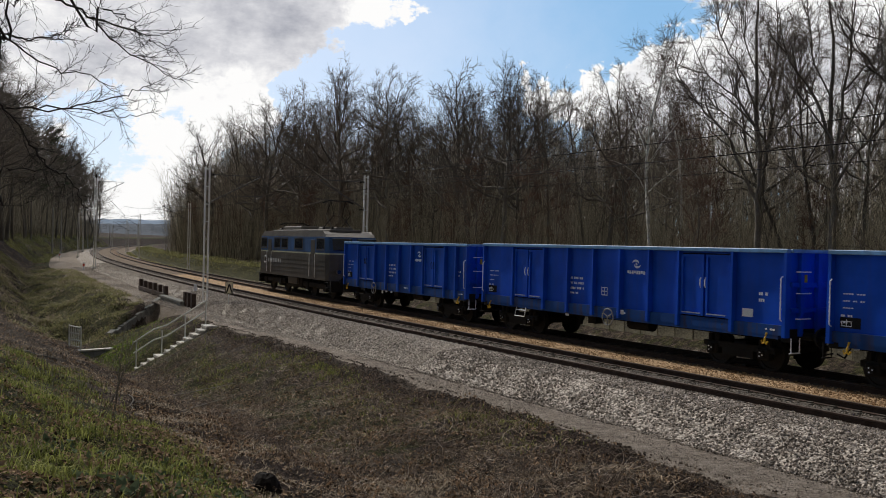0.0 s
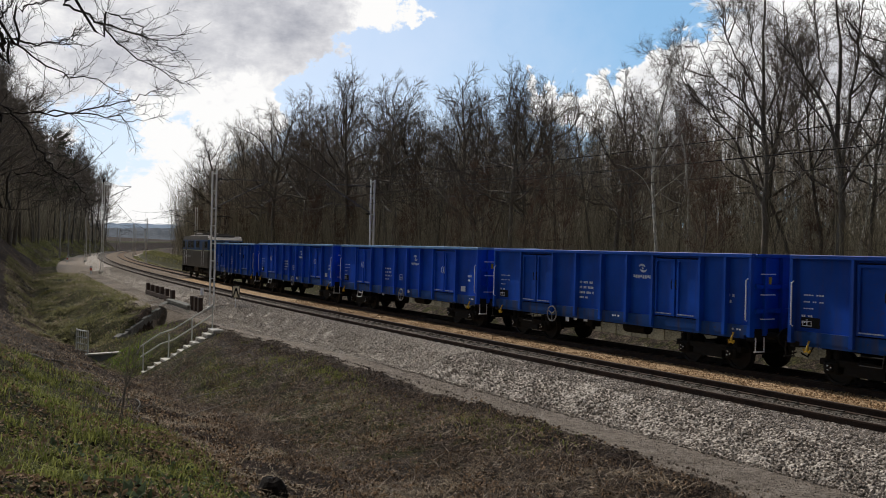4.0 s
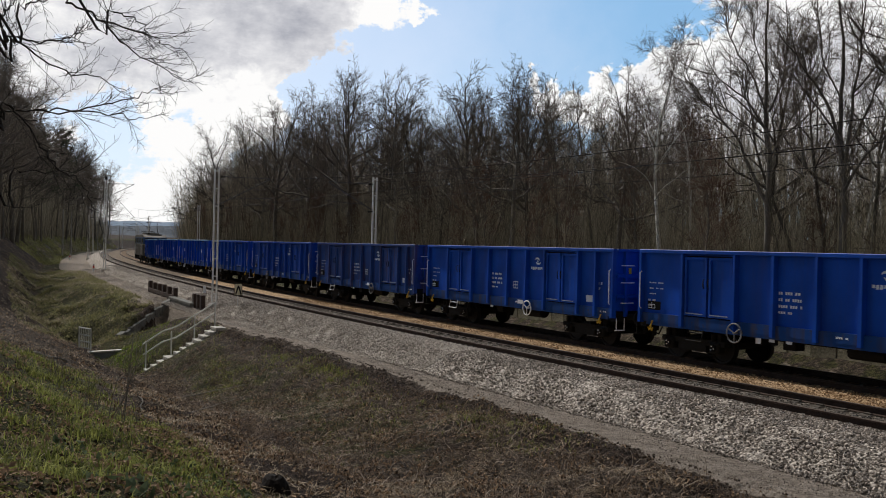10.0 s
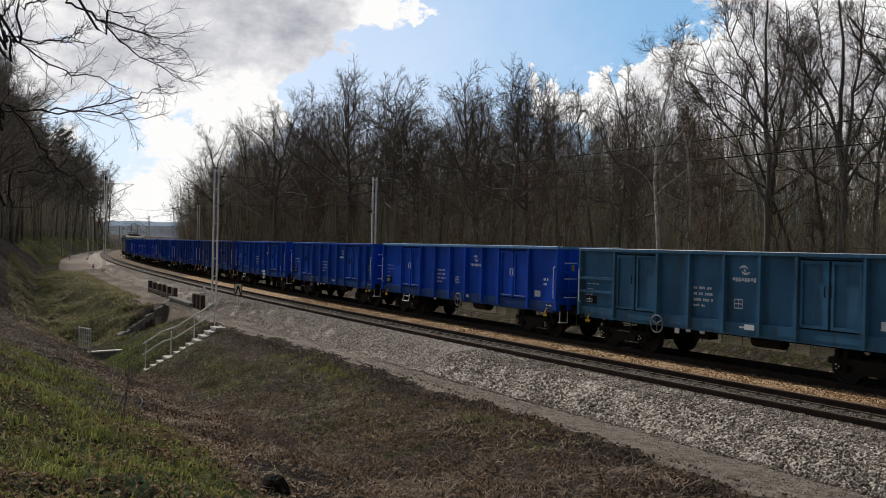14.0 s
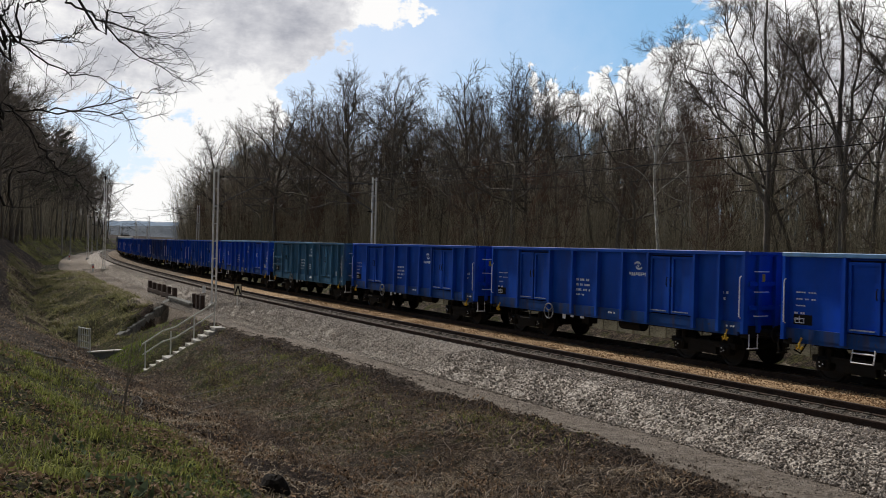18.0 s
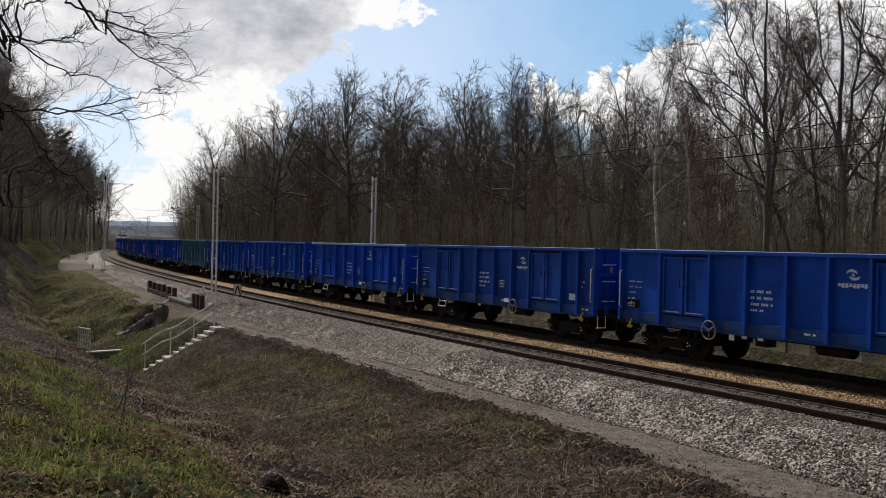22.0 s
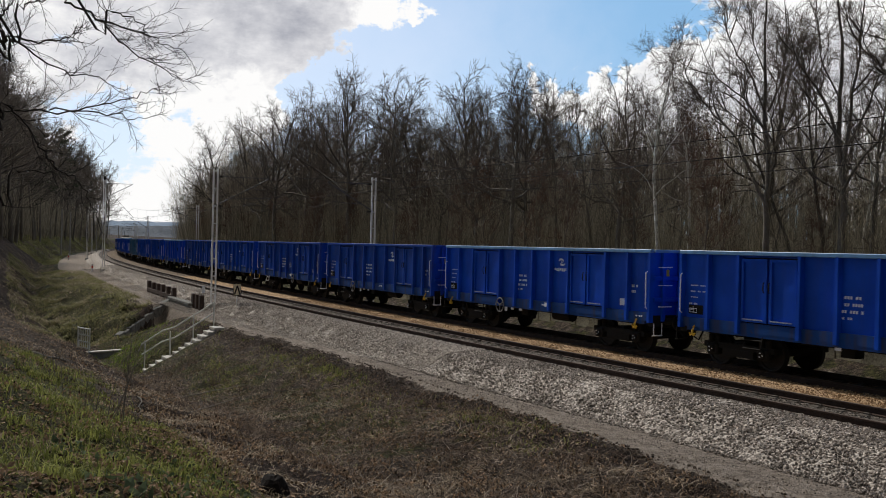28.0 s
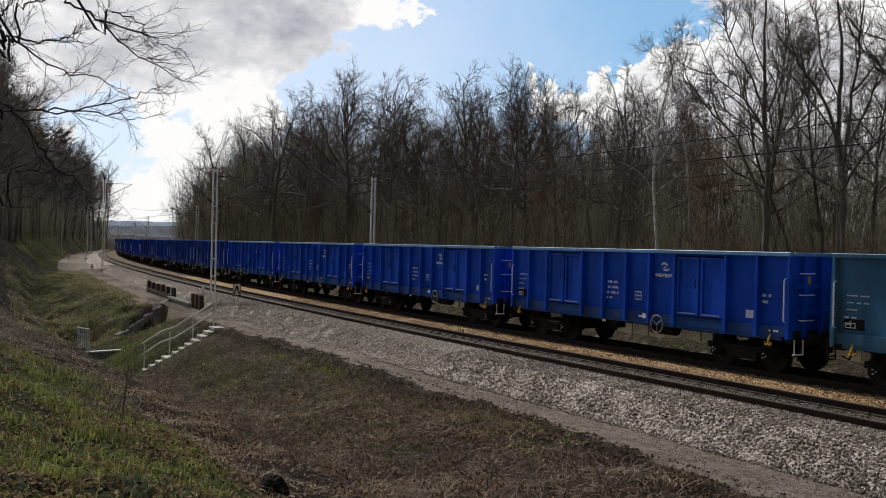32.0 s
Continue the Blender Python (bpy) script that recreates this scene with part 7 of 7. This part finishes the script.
def fallen(name, label, a, b, r, seed, twigs=3, material="bark"):
    rs = random.Random(seed)
    w = Wood()
    pts = [a.lerp(b, k / 6) + Vector((rs.gauss(0, 0.03), rs.gauss(0, 0.03), 0.5 * r + rs.uniform(0, 0.03))) for k in range(7)]
    w.branch(pts, r, r * 0.5, 7)
    for _ in range(twigs):
        p, d = along(pts, rs.uniform(0.2, 0.9))
        w.branch(bent(rs, p, side_way(rs, d, 0.7), rs.uniform(0.3, 0.8), 3, 0.2, 0.02), r * 0.4, r * 0.12, 4)
    return tagged(new(name, w.mesh(name, M[material])), label, "fallen wood", "fallen wood on the bank")


fallen("fallen_log", "dark rotting log lying across the ditch bank", on_ground(-23.9, -6.6), on_ground(-21.9, -7.1), 0.075, 2)
fallen("fallen_branch", "long bare branch lying on the slope", on_ground(-16.3, -9.4), on_ground(-11.6, -8.6), 0.018, 3, 5)
fallen("fallen_branch", "thin bare branch lying in the leaves", on_ground(-15.0, -10.2), on_ground(-11.9, -9.3), 0.014, 4, 4)
fallen("fallen_branch", "pale dry stick on the slope", on_ground(-17.9, -9.2), on_ground(-17.6, -10.4), 0.02, 5, 2)


def stump():
    p = on_ground(-10.0, -15.0)
    bm = bmesh.new()
    rs = random.Random(9)
    n = 14
    rings = []
    for z, r in ((-0.1, 0.25), (0.05, 0.235), (0.18, 0.205), (0.27, 0.15), (0.31, 0.08)):
        rings.append([bm.verts.new(p + Vector((r * math.cos(6.283 * k / n) * rs.uniform(0.85, 1.15), r * math.sin(6.283 * k / n) * rs.uniform(0.85, 1.15), z + rs.uniform(-0.03, 0.03)))) for k in range(n)])
    for a, b in zip(rings, rings[1:]):
        for k in range(n):
            bm.faces.new((a[k], a[(k + 1) % n], b[(k + 1) % n], b[k]))
    bm.faces.new(rings[-1])
    solo("tree_stump", bm, mat("charred_wood", (0.012, 0.009, 0.008), 0.95, vary=0.5, scale=14, fine=60, bump=0.8), "small dark rotten stump in the grass", "stump")


stump()


def shrub(name, label, foot, stems, h, seed, lean, r=0.009):
    rs = random.Random(seed)
    w = Wood()
    for _ in range(stems):
        b = foot + Vector((rs.gauss(0, 0.12), rs.gauss(0, 0.12), -0.1))
        st = bent(rs, b, Vector((lean + rs.gauss(0, 0.2), rs.gauss(0, 0.15), 1)), h * rs.uniform(0.5, 1.1), 6, 0.06, 0.03)
        w.branch(st, r, r * 0.3, 4)
        for _ in range(3):
            p, d = along(st, rs.uniform(0.4, 0.95))
            w.branch(bent(rs, p, side_way(rs, d, 0.5), rs.uniform(0.15, 0.5), 2, 0.12, 0.08), r * 0.4, r * 0.2, 3)
    return tagged(new(name, w.mesh(name, M["bark"])), label, "shrub", "bare shrubs on the near bank")


shrub("bare_sapling", "thin bare dark sapling stems on the bank", on_ground(-19.6, -10.6), 5, 2.1, 1, 0.25)
shrub("bare_sapling", "thin bare dark sapling stems on the bank", on_ground(-21.0, -9.8), 4, 1.5, 2, 0.1)
shrub("bare_shrub", "low tangled bare shrub by the ditch", on_ground(-22.2, -8.0), 9, 1.0, 3, 0.0)
shrub("bare_shrub", "low tangled bare shrub by the ditch", on_ground(-18.5, -8.6), 8, 0.8, 4, 0.0)
shrub("dead_stalk", "single upright dead stalk on the slope", on_ground(-6.0, -15.0), 2, 0.7, 5, 0.0, 0.006)
shrub("dead_stalk", "single upright dead stalk on the slope", on_ground(4.8, -10.4), 3, 0.5, 6, 0.0, 0.006)


# ------------------------------------------------------------ tree whose limbs hang into view


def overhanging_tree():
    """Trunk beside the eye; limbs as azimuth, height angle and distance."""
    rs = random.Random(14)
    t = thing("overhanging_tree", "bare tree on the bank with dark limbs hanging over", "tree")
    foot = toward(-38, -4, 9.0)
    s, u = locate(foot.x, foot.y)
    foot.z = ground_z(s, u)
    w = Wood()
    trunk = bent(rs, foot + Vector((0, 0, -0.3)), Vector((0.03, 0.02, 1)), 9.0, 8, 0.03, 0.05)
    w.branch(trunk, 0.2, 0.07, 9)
    share("trunk", w.mesh("trunk", M["silhouette_bark"]), t)
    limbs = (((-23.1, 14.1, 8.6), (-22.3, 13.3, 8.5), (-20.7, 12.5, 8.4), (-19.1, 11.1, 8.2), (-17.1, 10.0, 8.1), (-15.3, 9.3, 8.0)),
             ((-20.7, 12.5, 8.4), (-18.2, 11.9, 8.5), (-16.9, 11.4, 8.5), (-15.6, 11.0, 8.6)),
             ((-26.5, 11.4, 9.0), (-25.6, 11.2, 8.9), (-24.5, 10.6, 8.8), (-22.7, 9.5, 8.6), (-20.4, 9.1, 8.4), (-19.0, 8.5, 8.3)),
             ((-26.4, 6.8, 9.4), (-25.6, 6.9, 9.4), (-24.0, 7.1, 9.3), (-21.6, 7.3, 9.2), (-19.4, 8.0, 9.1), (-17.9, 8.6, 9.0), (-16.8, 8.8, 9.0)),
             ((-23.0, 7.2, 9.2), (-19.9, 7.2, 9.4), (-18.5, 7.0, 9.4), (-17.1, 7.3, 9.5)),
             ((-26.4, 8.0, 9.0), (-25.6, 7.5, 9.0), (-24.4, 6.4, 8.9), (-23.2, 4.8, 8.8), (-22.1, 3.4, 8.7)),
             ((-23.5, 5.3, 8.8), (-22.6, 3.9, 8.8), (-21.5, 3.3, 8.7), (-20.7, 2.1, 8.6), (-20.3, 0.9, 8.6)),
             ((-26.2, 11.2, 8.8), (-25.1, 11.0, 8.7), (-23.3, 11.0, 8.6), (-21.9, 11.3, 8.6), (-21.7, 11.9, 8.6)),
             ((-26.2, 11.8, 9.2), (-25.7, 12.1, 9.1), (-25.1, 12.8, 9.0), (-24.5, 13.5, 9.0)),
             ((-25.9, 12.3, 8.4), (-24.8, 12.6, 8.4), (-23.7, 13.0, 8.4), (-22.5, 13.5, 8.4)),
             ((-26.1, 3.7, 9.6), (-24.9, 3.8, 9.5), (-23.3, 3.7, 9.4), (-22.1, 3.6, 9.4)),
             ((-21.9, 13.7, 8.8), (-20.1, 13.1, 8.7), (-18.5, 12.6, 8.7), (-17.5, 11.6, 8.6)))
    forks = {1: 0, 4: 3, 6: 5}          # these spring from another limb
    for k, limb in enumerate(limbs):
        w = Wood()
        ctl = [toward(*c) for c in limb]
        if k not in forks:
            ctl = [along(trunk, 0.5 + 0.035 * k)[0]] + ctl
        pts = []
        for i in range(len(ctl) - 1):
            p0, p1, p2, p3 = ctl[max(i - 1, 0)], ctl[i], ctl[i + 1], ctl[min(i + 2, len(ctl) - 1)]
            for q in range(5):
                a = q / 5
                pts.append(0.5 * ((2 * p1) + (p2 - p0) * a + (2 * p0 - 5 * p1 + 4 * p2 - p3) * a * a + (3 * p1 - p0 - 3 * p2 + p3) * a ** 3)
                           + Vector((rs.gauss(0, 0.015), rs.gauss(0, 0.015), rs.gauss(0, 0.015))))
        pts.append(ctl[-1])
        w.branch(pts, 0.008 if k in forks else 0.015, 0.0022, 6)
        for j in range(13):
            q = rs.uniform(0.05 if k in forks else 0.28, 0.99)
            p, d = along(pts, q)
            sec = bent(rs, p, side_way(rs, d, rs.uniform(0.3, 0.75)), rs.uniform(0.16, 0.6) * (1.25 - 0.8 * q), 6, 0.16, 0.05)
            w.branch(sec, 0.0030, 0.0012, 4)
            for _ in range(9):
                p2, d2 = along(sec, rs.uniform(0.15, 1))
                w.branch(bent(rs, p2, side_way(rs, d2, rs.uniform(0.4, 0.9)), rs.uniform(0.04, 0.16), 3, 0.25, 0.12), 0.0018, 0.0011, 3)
        share("limb", w.mesh("limb", M["silhouette_bark"]), t)


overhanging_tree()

# ------------------------------------------------------------ far ridge


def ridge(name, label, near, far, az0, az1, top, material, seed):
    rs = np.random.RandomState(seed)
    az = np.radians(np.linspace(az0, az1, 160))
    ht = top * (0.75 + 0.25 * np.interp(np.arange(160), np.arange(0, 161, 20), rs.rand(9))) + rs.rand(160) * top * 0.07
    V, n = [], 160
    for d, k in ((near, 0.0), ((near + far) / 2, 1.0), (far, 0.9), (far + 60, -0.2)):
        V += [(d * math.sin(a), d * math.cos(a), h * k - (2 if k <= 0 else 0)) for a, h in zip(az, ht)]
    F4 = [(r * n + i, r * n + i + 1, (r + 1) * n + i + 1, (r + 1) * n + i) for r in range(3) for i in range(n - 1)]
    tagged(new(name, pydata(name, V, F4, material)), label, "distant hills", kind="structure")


# distance haze is put into both base colours
ridge("backdrop_ridge", "hazy blue wooded ridge on the horizon", 1500, 1800, -40, 15, 36, mat("haze_painted_far_wood", (0.27, 0.34, 0.44), 1.0, vary=0.12, scale=0.02, fine=0.3, bump=0, spec=0.0), 3)
ridge("backdrop_wood", "grey-brown distant wood along the horizon", 700, 800, -24, 10, 14, mat("far_wood_haze_grey", (0.17, 0.19, 0.22), 1.0, vary=0.25, scale=0.05, fine=0.6, bump=0, spec=0.0), 4)

motions()
